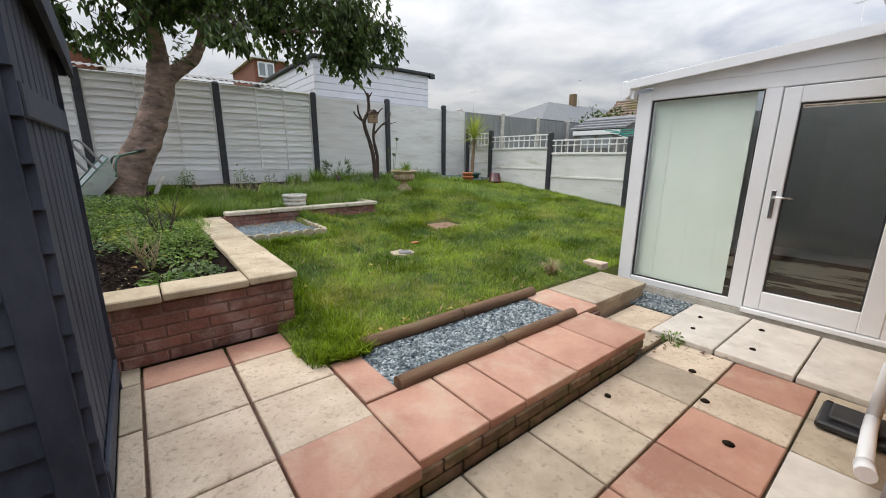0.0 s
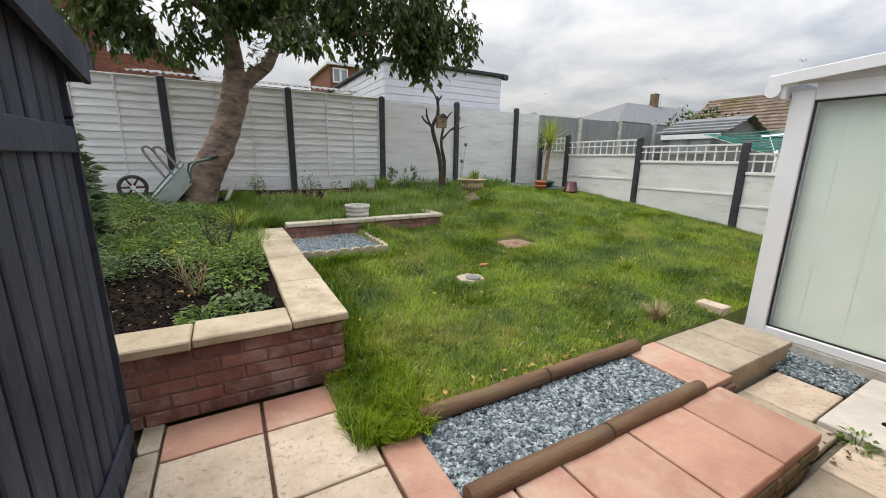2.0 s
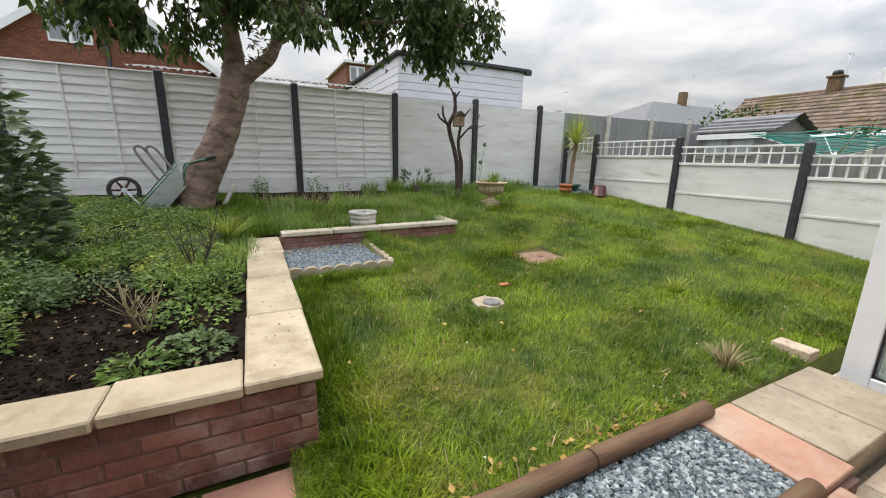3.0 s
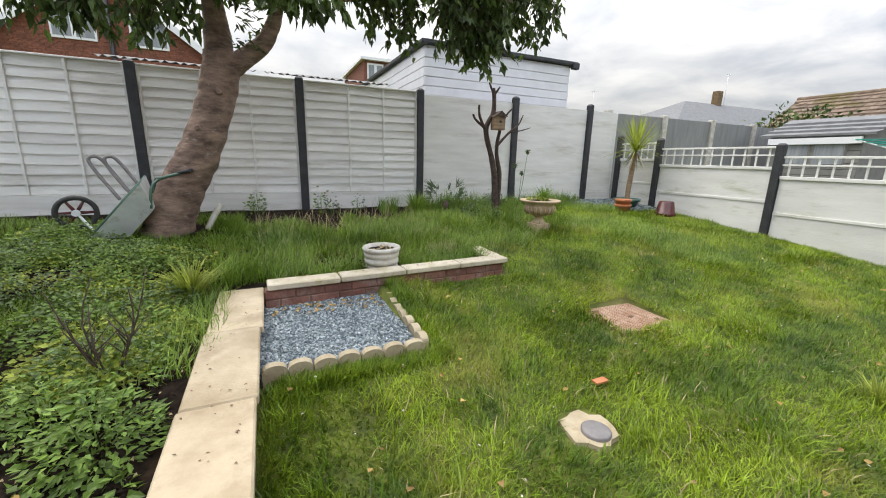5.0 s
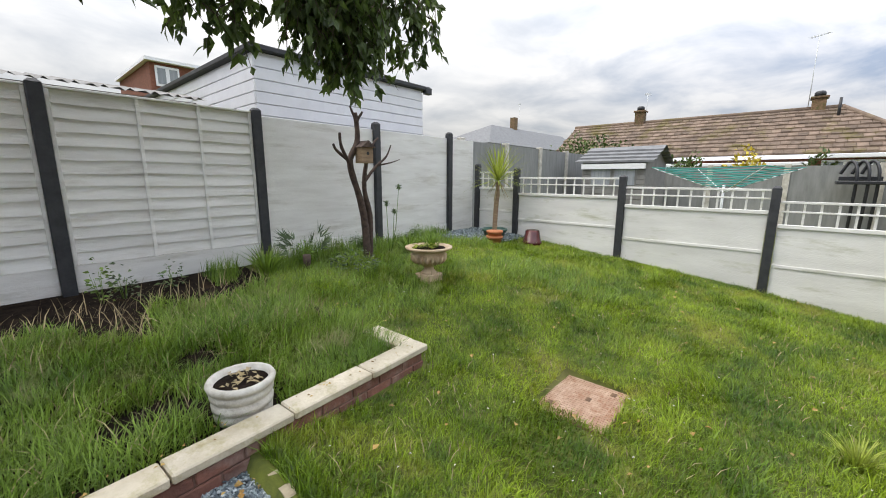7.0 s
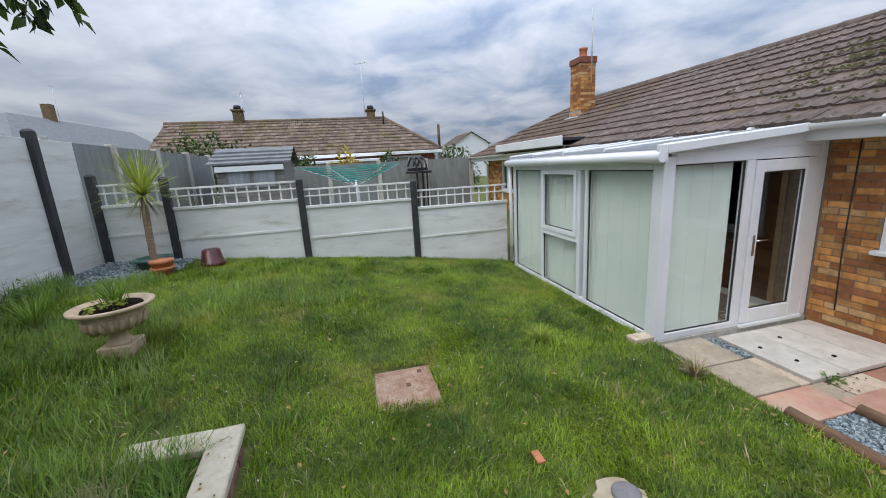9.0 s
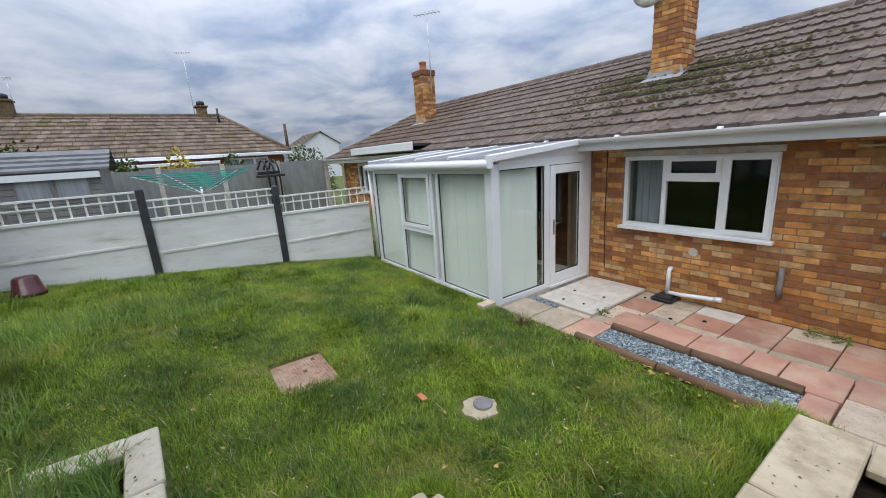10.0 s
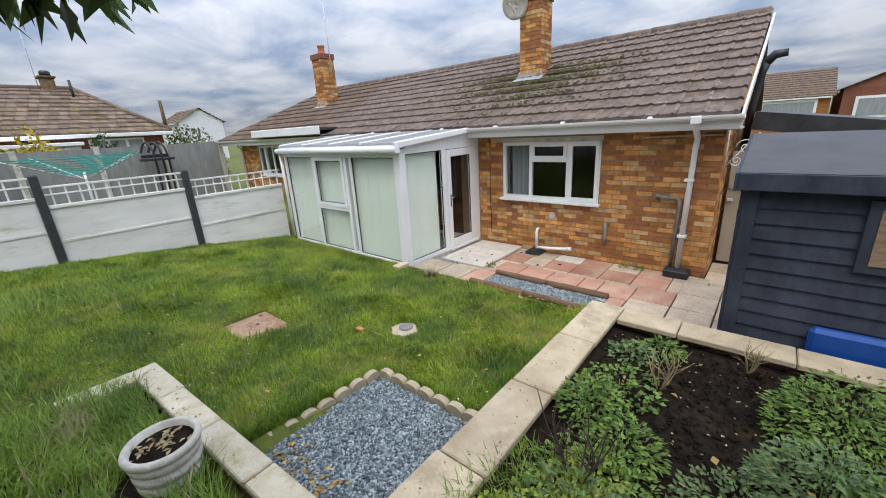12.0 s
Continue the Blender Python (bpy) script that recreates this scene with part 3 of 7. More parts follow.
part("hopper", B(0.34, EAVE_Y + 0.0, 2.31, 0.46, EAVE_Y + 0.13, 2.41, bev=0.012), M["upvc"], dp)
for zz in (0.75, 1.55):
    part("bracket", B(0.385, WALL, zz, 0.50, WALL + 0.105, zz + 0.035, bev=0.004), M["upvc"], dp)
gully = thing("drain_surround", (0.42, WALL + 0.1, LOW), "black plastic drain surround under the downpipe", "drain")
bm = B(0.28, WALL + 0.004, LOW + 0.004, 0.60, WALL + 0.23, LOW + 0.11, bev=0.012)
part("box", bm, M["black"], gully)
part("grid", B(0.33, WALL + 0.04, LOW + 0.108, 0.56, WALL + 0.19, LOW + 0.118, bev=0.003), M["rubber"], gully)

# grey waste pipe, capped stub, white overflow pipe
wp = thing("waste_pipe", (0.60, WALL, LOW), "old grey waste pipe turning down the brick wall", "pipe")
part("pipe", tube(bmesh.new(), [(0.80, WALL + 0.05, 1.32), (0.56, WALL + 0.05, 1.30), (0.53, WALL + 0.05, 1.27), (0.52, WALL + 0.05, 1.2), (0.55, WALL + 0.05, 0.25)], [0.026] * 5, 12), M["greypipe"], wp)
for xx, zz in ((0.78, 1.32), (0.66, 1.31)):
    part("collar", tube(bmesh.new(), [(xx, WALL + 0.05, zz), (xx + 0.05, WALL + 0.05, zz)], [0.034, 0.034], 12), M["greypipe"], wp)
whole("capped_pipe", tube(bmesh.new(), [(1.52, WALL + 0.035, 0.84), (1.52, WALL + 0.035, 0.60), (1.515, WALL + 0.035, 0.50)], [0.026, 0.028, 0.032], 12), M["greypipe"], "short grey capped pipe clipped to the brick wall", "pipe")
ow = thing("overflow_pipe", (2.6, WALL, LOW), "white plastic waste pipe with an elbow over a drain", "pipe")
part("pipe", tube(bmesh.new(), [(2.69, WALL + 0.02, 0.60), (2.69, WALL + 0.07, 0.60), (2.685, WALL + 0.10, 0.56), (2.68, WALL + 0.11, 0.24)], [0.028] * 4, 14), M["upvc"], ow)
part("branch", tube(bmesh.new(), [(2.68, WALL + 0.11, 0.27), (2.52, WALL + 0.11, 0.275), (2.08, WALL + 0.10, 0.32)], [0.028] * 3, 14), M["upvc"], ow)
part("elbow", tube(bmesh.new(), [(2.12, WALL + 0.10, 0.318), (2.04, WALL + 0.09, 0.322)], [0.034, 0.034], 12), M["upvc"], ow)
gl2 = thing("drain_tray", (2.66, 0.05, LOW), "black plastic gully tray on the patio", "drain")
part("tray", B(2.54, WALL + 0.02, LOW + 0.01, 2.82, 0.12, LOW + 0.05, bev=0.01), M["black"], gl2)
part("rim", B(2.59, WALL + 0.05, LOW + 0.045, 2.77, 0.08, LOW + 0.075, bev=0.008), M["rubber"], gl2)
whole("wall_pipe", tube(bmesh.new(), [(0.14, WALL + 0.02, 2.16), (1.10, WALL + 0.02, 2.15)], [0.012, 0.012], 8), M["coping"], "thin cream pipe along the wall under the eaves", "pipe")
whole("wall_cable", tube(bmesh.new(), [(3.72, WALL + 0.01, 2.22), (3.73, WALL + 0.01, 1.1), (3.71, WALL + 0.01, 0.4)], [0.007] * 3, 6), M["rubber"], "black cable running down the brick wall", "cable")
whole("air_vent", tube(bmesh.new(), [(2.45, WALL - 0.01, 0.86), (2.45, WALL + 0.008, 0.86)], [0.06, 0.055], 16), M["stone"], "round grey vent plate in the brick wall", "vent")


def upvc_window(name, x0, x1, z0, z1, y, lights, label):
    """Casement window; lights: (x0, x1, z0, z1, opens)."""
    w = thing(name, ((x0 + x1) / 2, y, z0), label, "window", kind="structure")
    bm = bmesh.new()
    t = 0.055
    box(bm, x0, y - 0.05, z0, x1, y + 0.015, z0 + t), box(bm, x0, y - 0.05, z1 - t, x1, y + 0.015, z1)
    box(bm, x0, y - 0.049, z0 + t, x0 + t, y + 0.014, z1 - t), box(bm, x1 - t, y - 0.049, z0 + t, x1, y + 0.014, z1 - t)
    for a in {l[0] for l in lights} - {x0}:
        box(bm, a - t / 2, y - 0.048, z0 + t, a + t / 2, y + 0.013, z1 - t)
    part("window_frame", bm, M["upvc"], w, "white plastic frame")
    for a, b, c, d, opens in lights:
        a, b, c, d = a + t * 0.6, b - t * 0.6, c + t * 0.6, d - t * 0.6
        if opens:
            bm = bmesh.new()
            box(bm, a - 0.01, y + 0.0, c - 0.01, b + 0.01, y + 0.03, c + 0.045), box(bm, a - 0.01, y, d - 0.045, b + 0.01, y + 0.03, d + 0.01)
            box(bm, a - 0.01, y, c + 0.045, a + 0.045, y + 0.029, d - 0.045), box(bm, b - 0.045, y, c + 0.045, b + 0.01, y + 0.029, d - 0.045)
            part("sash", bm, M["upvc"], w)
        g = part("pane", B(a, y - 0.03, c, b, y - 0.022, d), M["glass"], w)
        g.visible_shadow = False
    part("window_sill", B(x0 - 0.04, y - 0.04, z0 - 0.045, x1 + 0.04, y + 0.09, z0 - 0.002, bev=0.006), M["upvc"], w)
    return w


wx1, wx2 = 2.20, 2.88
upvc_window("window_1", WX0, WX1, WZ0, WZ1, WALL - 0.01, [(WX0, wx1, WZ0, WZ1, True), (wx1, wx2, WZ0, 1.81, False), (wx1, wx2, 1.81, WZ1, True), (wx2, WX1, WZ0, WZ1, False)],
            "white casement window in the brick wall")
part("transom", B(wx1, WALL - 0.055, 1.785, wx2, WALL + 0.012, 1.835), M["upvc"], bpy.data.objects["window_1"])
part("lintel", B(WX0 - 0.03, WALL - 0.05, WZ1 + 0.004, WX1 + 0.03, WALL + 0.012, WZ1 + 0.075), M["stone"], house)
for a, b in ((2.95, 3.38),):
    bm = bmesh.new()
    n = 14
    pr = [(a + (b - a) * i / n, WALL - 0.22 + 0.02 * math.sin(i * 2.1)) for i in range(n + 1)]
    lo = [bm.verts.new((px, py, 0.9)) for px, py in pr]
    hi = [bm.verts.new((px, py, 2.3)) for px, py in pr]
    for i in range(n):
        bm.faces.new((lo[i], lo[i + 1], hi[i + 1], hi[i]))
    whole("curtain", bm, M["curtain"], "grey curtain hanging inside the window", "curtain")
upvc_window("window_2", 11.6, 13.0, 1.25, 2.2, WALL - 0.01, [(11.6, 12.1, 1.25, 2.2, True), (12.1, 12.55, 1.25, 2.2, False), (12.55, 13.0, 1.25, 2.2, True)], "white casement window of the adjoining bungalow")


# chimneys, aerials, dish
def chimney(cx, cy, zb, zt, w, d, label):
    c = thing("chimney", (cx, cy, zb), label, "chimney", "chimneys on the bungalow roof")
    stack = part("stack", B(cx - w / 2 + 0.006, cy - d / 2 + 0.006, zb - 0.3, cx + w / 2 - 0.006, cy + d / 2 - 0.006, zt - 0.02), M["mortar"], c)
    V, F = [], []
    z, r = zb - 0.2, 0
    while z < zt - 0.16:
        for side in range(4):
            n = 2
            for i in range(n + (r % 2)):
                L_ = w if side < 2 else d
                a = -L_ / 2 + (i - 0.5 * (r % 2)) * L_ / n
                b = min(L_ / 2, a + L_ / n - 0.012)
                a = max(a, -L_ / 2)
                if b - a < 0.02:
                    continue
                j = R(0, 0.004)
                if side == 0:
                    add_box(V, F, cx + a, cy + d / 2 - 0.04, z, cx + b, cy + d / 2 + j, z + BH)
                elif side == 1:
                    add_box(V, F, cx + a, cy - d / 2 - j, z, cx + b, cy - d / 2 + 0.04, z + BH)
                elif side == 2:
                    add_box(V, F, cx - w / 2 - j, cy + a, z, cx - w / 2 + 0.04, cy + b, z + BH)
                else:
                    add_box(V, F, cx + w / 2 - 0.04, cy + a, z, cx + w / 2 + j, cy + b, z + BH)
        z += BH + GAP
        r += 1
    tagged(raw("brickwork", V, F, M["brickrest"], c), kind="stuff")
    part("cap", B(cx - w / 2 - 0.03, cy - d / 2 - 0.03, zt - 0.16, cx + w / 2 + 0.03, cy + d / 2 + 0.03, zt, bev=0.01), M["farbrick"], c, "oversailing brick cap")
    part("pot", lathe(bmesh.new(), cx, cy, [(0.13, zt), (0.11, zt + 0.03), (0.1, zt + 0.2), (0.12, zt + 0.22), (0.12, zt + 0.26), (0.09, zt + 0.26)], 16), M["terracotta"], c)
    zf = EAVE_Z + (EAVE_Y - cy) * math.tan(pitch)
    bm = bmesh.new()
    y0, y1 = cy + d / 2 + 0.002, cy + d / 2 + 0.16
    z0, z1 = EAVE_Z + (EAVE_Y - y0) * math.tan(pitch) + 0.05, EAVE_Z + (EAVE_Y - y1) * math.tan(pitch) + 0.055
    vs = [bm.verts.new(p) for p in ((cx - w / 2 - 0.1, y1, z1), (cx + w / 2 + 0.1, y1, z1), (cx + w / 2 + 0.06, y0, z0), (cx - w / 2 - 0.06, y0, z0), (cx + w / 2 + 0.02, y0, z0 + 0.12), (cx - w / 2 - 0.02, y0, z0 + 0.12))]
    bm.faces.new(vs[:4]), bm.faces.new((vs[3], vs[2], vs[4], vs[5]))
    thick(bm, -0.006)
    part("flashing", bm, M["lead"], c, "grey lead flashing")
    return c


chimney(3.66, -1.82, 3.45, 4.86, 0.46, 0.46, "square orange brick chimney on the tiled roof")
chimney(11.1, -1.85, 3.4, 4.86, 0.50, 0.46, "orange brick chimney with a clay pot")
dish = thing("satellite_dish", (3.75, -1.5, 4.65), "grey round satellite dish fixed to the chimney", "satellite dish")
bm = bmesh.new()
dm = Matrix.Translation((3.93, -1.46, 4.66)) @ Matrix.Rotation(radians(70), 4, "X") @ Matrix.Rotation(radians(25), 4, "Y")
rings = []
for k in range(5):
    r = 0.24 * k / 4 + 0.001
    rings.append([bm.verts.new(dm @ Vector((r * math.cos(a), r * 1.1 * math.sin(a), -0.9 * r * r))) for a in [2 * math.pi * i / 24 for i in range(24)]])
for a, b in zip(rings, rings[1:]):
    for i in range(24):
        bm.faces.new((a[i], a[(i + 1) % 24], b[(i + 1) % 24], b[i])).smooth = True
thick(bm, 0.008)
part("reflector", bm, M["stone"], dish)
part("arm", tube(bmesh.new(), [(3.93, -1.46, 4.5), (3.85, -1.2, 4.52), (3.86, -1.12, 4.6)], [0.012] * 3, 6), M["steel"], dish)
part("mount", tube(bmesh.new(), [(3.8, -1.6, 4.55), (3.93, -1.48, 4.62)], [0.025, 0.025], 8), M["steel"], dish)


def aerial(x, y, z, h, ang, name="tv_aerial"):
    a = thing(name, (x, y, z), "thin grey television aerial on a mast", "aerial", "aerials on roofs")
    part("mast", tube(bmesh.new(), [(x, y, z), (x, y, z + h)], [0.018, 0.014], 6), M["steel"], a)
    c, s = math.cos(ang), math.sin(ang)
    bm = bmesh.new()
    tube(bm, [(x - 0.4 * c, y - 0.4 * s, z + h - 0.06), (x + 0.4 * c, y + 0.4 * s, z + h - 0.04)], [0.012, 0.012], 5)
    for k in range(7):
        q = -0.36 + k * 0.12
        l = 0.16
        tube(bm, [(x + q * c - l * s, y + q * s + l * c, z + h - 0.05), (x + q * c + l * s, y + q * s - l * c, z + h - 0.05)], [0.007, 0.007], 4)
    part("antenna", bm, M["steel"], a)


aerial(10.7, -1.85, 4.2, 2.2, 0.6)

# flue at the gable and dark lean-to beyond the passage
fl = thing("flue_pipe", (-0.2, -1.5, 2.3), "black metal flue pipe with an angled cowl", "flue")
part("pipe", tube(bmesh.new(), [(-0.02, -1.5, 1.9), (-0.04, -1.5, 2.5), (-0.09, -1.5, 2.95), (-0.14, -1.5, 3.12)], [0.05] * 4, 12), M["black"], fl)
part("cowl", tube(bmesh.new(), [(-0.12, -1.5, 3.08), (-0.20, -1.5, 3.17), (-0.34, -1.5, 3.18)], [0.06, 0.06, 0.05], 12), M["black"], fl)
lt = thing("carport", (-1.6, -2.2, 0.1), "dark flat-roofed lean-to beside the passage", "carport")
bm = bmesh.new()
vs = [bm.verts.new(p) for p in ((-0.12, -1.0, 2.42), (-3.2, -0.6, 1.98), (-3.2, -5.5, 1.98), (-0.12, -5.5, 2.42))]
bm.faces.new(vs)
thick(bm, 0.24)
part("roof", bm, M["felt"], lt)
part("side_wall", B(-3.2, -5.5, 0.08, -3.1, -0.7, 1.95), M["shed"], lt)
part("end_wall", B(-3.05, -0.95, 0.08, -0.62, -0.87, 1.86), M["shed"], lt)
gt = thing("side_gate", (-0.2, -0.8, LOW), "beige painted side gate in the passage, shut", "gate")
part("panel", B(-0.60, -1.02, LOW + 0.04, 0.06, -0.98, 1.88, bev=0.004), M["gate"], gt)
part("ledge", B(-0.58, -0.979, 1.35, 0.05, -0.955, 1.45, bev=0.004), M["gate"], gt)
part("latch", B(-0.03, -0.978, 1.16, 0.04, -0.95, 1.2, bev=0.004), M["steel"], gt)
sc = thing("scroll_bracket", (0.05, WALL - 0.3, 1.9), "white wrought-iron scroll bracket on the house corner", "bracket")
for cx, cz, r0, turn in ((-0.10, 1.98, 0.11, 1), (-0.02, 1.80, 0.07, -1)):
    pts = [(cx + r0 * (1 - k / 26) * math.cos(turn * k * 0.42), -0.45, cz + r0 * (1 - k / 26) * math.sin(turn * k * 0.42)) for k in range(24)]
    part("scroll", tube(bmesh.new(), pts, [0.008] * len(pts), 5), M["upvc"], sc)
part("bar", tube(bmesh.new(), [(0.10, -0.45, 1.72), (0.0, -0.45, 1.86), (-0.22, -0.45, 2.16)], [0.009] * 3, 5), M["upvc"], sc)
part("upright", tube(bmesh.new(), [(0.10, -0.45, 1.68), (0.10, -0.45, 2.2)], [0.009] * 2, 5), M["upvc"], sc)

# ---- conservatory ----
CX0, CX1, CY = 3.99, 7.46, 1.95
CB, CT = 0.25, 2.12
con = thing("conservatory", (CX0, CY, LOW), "white plastic lean-to conservatory with pale blinds", "conservatory", kind="structure")
part("floor", B(CX0 + 0.03, WALL + 0.01, 0.1, CX1 - 0.02, CY - 0.03, CB + 0.02), M["room"], con)
part("plinth", B(CX0 - 0.01, CY - 0.10, 0.06, CX1 + 0.02, CY + 0.03, CB), M["stone"], con)
part("side_plinth", B(CX0 - 0.012, WALL + 0.01, 0.06, CX0 + 0.1, CY - 0.102, CB - 0.004), M["stone"], con)


def frame_bar(x0, y0, z0, x1, y1, z1, name="frame_bar", label=""):
    return part(name, B(x0, y0, z0, x1, y1, z1, bev=0.006), M["upvc"], con, label)


def pane_y(x0, x1, z0, z1, y):
    g = part("pane", B(x0, y - 0.004, z0, x1, y + 0.004, z1), M["glass"], con)
    g.visible_shadow = False
    bm = bmesh.new()
    for a, b, c, d in ((x0, z0, x1, z0 + 0.012), (x0, z1 - 0.012, x1, z1), (x0, z0 + 0.012, x0 + 0.012, z1 - 0.012), (x1 - 0.012, z0 + 0.012, x1, z1 - 0.012)):
        box(bm, a, y - 0.008, b, c, y + 0.010, d)
    part("gasket", bm, M["rubber"], con)


def pane_x(y0, y1, z0, z1, x):
    g = part("pane", B(x - 0.004, y0, z0, x + 0.004, y1, z1), M["glass"], con)
    g.visible_shadow = False
    bm = bmesh.new()
    for a, b, c, d in ((y0, z0, y1, z0 + 0.012), (y0, z1 - 0.012, y1, z1), (y0, z0 + 0.012, y0 + 0.012, z1 - 0.012), (y1 - 0.012, z0 + 0.012, y1, z1 - 0.012)):
        box(bm, x - 0.010, a, b, x + 0.008, c, d)
    part("gasket", bm, M["rubber"], con)


# front face
frame_bar(CX0, CY - 0.14, CB, CX0 + 0.14, CY, 2.16, "corner_post")
frame_bar(CX1 - 0.10, CY - 0.10, CB, CX1, CY, 2.16, "corner_post")
frame_bar(CX0 + 0.14, CY - 0.07, CB, CX1 - 0.10, CY - 0.004, CB + 0.065, "bottom_rail")
frame_bar(CX0 + 0.14, CY - 0.07, 2.04, CX1 - 0.10, CY - 0.004, 2.13, "top_rail")
for a in (5.20, 5.36, 6.36):
    frame_bar(a, CY - 0.07, CB + 0.065, a + 0.07, CY - 0.002, 2.04, "mullion")
frame_bar(5.43, CY - 0.06, 1.06, 6.36, CY + 0.006, 1.14, "transom")
bm = bmesh.new()
for q in ((5.43, 1.14, 6.36, 1.20), (5.43, 1.98, 6.36, 2.04), (5.43, 1.20, 5.49, 1.98), (6.30, 1.20, 6.36, 1.98)):
    box(bm, q[0], CY - 0.05, q[1], q[2], CY + 0.02, q[3])
part("opening_sash", bm, M["upvc"], con)
pane_y(CX0 + 0.14, 5.20, CB + 0.065, 2.04, CY - 0.03)
pane_y(5.49, 6.30, 1.20, 1.98, CY - 0.02)
pane_y(5.43, 6.36, CB + 0.065, 1.06, CY - 0.03)
pane_y(6.43, CX1 - 0.10, CB + 0.065, 2.04, CY - 0.03)
# side face with door
frame_bar(CX0, WALL + 0.006, CB, CX0 + 0.07, WALL + 0.10, 2.36, "wall_post")
frame_bar(CX0 + 0.002, WALL + 0.10, 2.08, CX0 + 0.07, CY - 0.14, 2.20, "top_rail")
frame_bar(CX0 + 0.002, 0.90, CB, CX0 + 0.07, CY - 0.14, CB + 0.07, "bottom_rail")
frame_bar(CX0 + 0.001, 0.82, CB, CX0 + 0.07, 0.93, 2.08, "door_post")
frame_bar(CX0 - 0.03, WALL + 0.10, CB - 0.02, CX0 + 0.07, 0.82, CB + 0.025, "threshold")
pane_x(0.93, CY - 0.14, CB + 0.07, 2.08, CX0 + 0.03)
bm = bmesh.new()
vs = [bm.verts.new(p) for p in ((CX0 + 0.03, WALL + 0.10, 2.20), (CX0 + 0.03, CY - 0.02, 2.20), (CX0 + 0.03, CY - 0.02, 2.235), (CX0 + 0.03, WALL + 0.10, 2.40))]
bm.faces.new(vs)
thick(bm, 0.03)
part("side_infill", bm, M["upvc"], con)
door = part("door", B(CX0 - 0.008, 0.0, CB + 0.03, CX0 + 0.055, 0.12, 2.07, bev=0.006), M["upvc"], con, "white glazed door, shut")
for q in ((0.70, CB + 0.03, 0.81, 2.07), (0.12, CB + 0.03, 0.70, CB + 0.19), (0.12, 1.95, 0.70, 2.07)):
    part("stile", B(CX0 - 0.008, q[0], q[1], CX0 + 0.055, q[2], q[3], bev=0.006), M["upvc"], door)
pane_x(0.12, 0.70, CB + 0.19, 1.95, CX0 + 0.02)
part("handle_plate", B(CX0 - 0.018, 0.735, 1.06, CX0 - 0.008, 0.765, 1.29, bev=0.003), M["chrome"], door)
part("handle", tube(bmesh.new(), [(CX0 - 0.01, 0.75, 1.23), (CX0 - 0.055, 0.75, 1.23), (CX0 - 0.06, 0.72, 1.235), (CX0 - 0.058, 0.62, 1.235)], [0.010, 0.010, 0.010, 0.008], 8), M["chrome"], door)
part("trim", B(CX0 + 0.0, WALL + 0.10, CB, CX0 + 0.06, 0.0, 2.08), M["upvc"], con)
# roof, gutter and end wall
bm = bmesh.new()
vs = [bm.verts.new(p) for p in ((CX0 - 0.06, CY + 0.05, 2.24), (CX1 + 0.04, CY + 0.05, 2.24), (CX1 + 0.04, WALL + 0.01, 2.41), (CX0 - 0.06, WALL + 0.01, 2.41))]
bm.faces.new(vs)
thick(bm, 0.03)
part("roof", bm, M["poly"], con, "white polycarbonate lean-to roof")
k = 0
x = CX0 - 0.06
while x < CX1:
    bm = bmesh.new()
    tube(bm, [(x + 0.02, CY + 0.06, 2.265), (x + 0.02, WALL + 0.02, 2.43)], [0.024, 0.024], 6)
    part("glazing_bar", bm, M["upvc"], con)
    x += 0.87
part("fascia", B(CX0 - 0.06, CY + 0.012, 2.10, CX1 + 0.03, CY + 0.05, 2.235, bev=0.006), M["upvc"], con)
part("gutter", tube(bmesh.new(), [(CX0 - 0.08, CY + 0.095, 2.17), (CX1 + 0.05, CY + 0.095, 2.16)], [0.055, 0.055], 10), M["upvc"], con)
part("verge_trim", B(CX0 - 0.075, CY - 0.05, 2.19, CX0 - 0.03, CY + 0.13, 2.28, bev=0.006), M["upvc"], con)
bm = bmesh.new()
vs = [bm.verts.new(p) for p in ((CX0 - 0.062, CY + 0.05, 2.20), (CX0 - 0.062, CY + 0.05, 2.275), (CX0 - 0.062, WALL + 0.01, 2.445), (CX0 - 0.062, WALL + 0.01, 2.37))]
bm.faces.new(vs)
thick(bm, 0.03)
part("verge_board", bm, M["upvc"], con)
part("end_wall", B(CX1 - 0.06, WALL + 0.01, CB, CX1 - 0.002, CY - 0.102, 2.24), M["room"], con)
part("back_wall", B(5.35, WALL + 0.004, CB + 0.02, CX1 - 0.07, WALL + 0.02, 2.38), M["room"], con)
part("downpipe", tube(bmesh.new(), [(CX1 + 0.01, CY + 0.06, 2.12), (CX1 + 0.0, CY + 0.05, 1.4), (CX1 + 0.0, CY + 0.05, 0.35)], [0.03] * 3, 10), M["upvc"], con)


def blind(name, a0, a1, z0, z1, fixed, axis, slat=0.127):
    b = thing(name, ((a0 + a1) / 2, fixed, z0) if axis == "x" else (fixed, (a0 + a1) / 2, z0), "pale green vertical slat blind drawn across the glass", "blind", "blinds in the conservatory")
    a, k = a0, 0
    while a < a1 - 0.02:
        e = min(a + slat + 0.004, a1)
        k = 1 - k
        o = 0.003 * k + R(-0.0005, 0.0005)
        if axis == "x":
            bm = B(a, fixed - 0.0015 + o, z0, e, fixed + 0.0015 + o, z1)
        else:
            bm = B(fixed - 0.0015 + o, a, z0, fixed + 0.0015 + o, e, z1)
        part("slat", bm, M["blind"], b)
        a += slat
    if axis == "x":
        part("rail", B(a0, fixed - 0.02, z1, a1, fixed + 0.02, z1 + 0.03), M["upvc"], b)
    else:
        part("rail", B(fixed - 0.02, a0, z1, fixed + 0.02, a1, z1 + 0.03), M["upvc"], b)


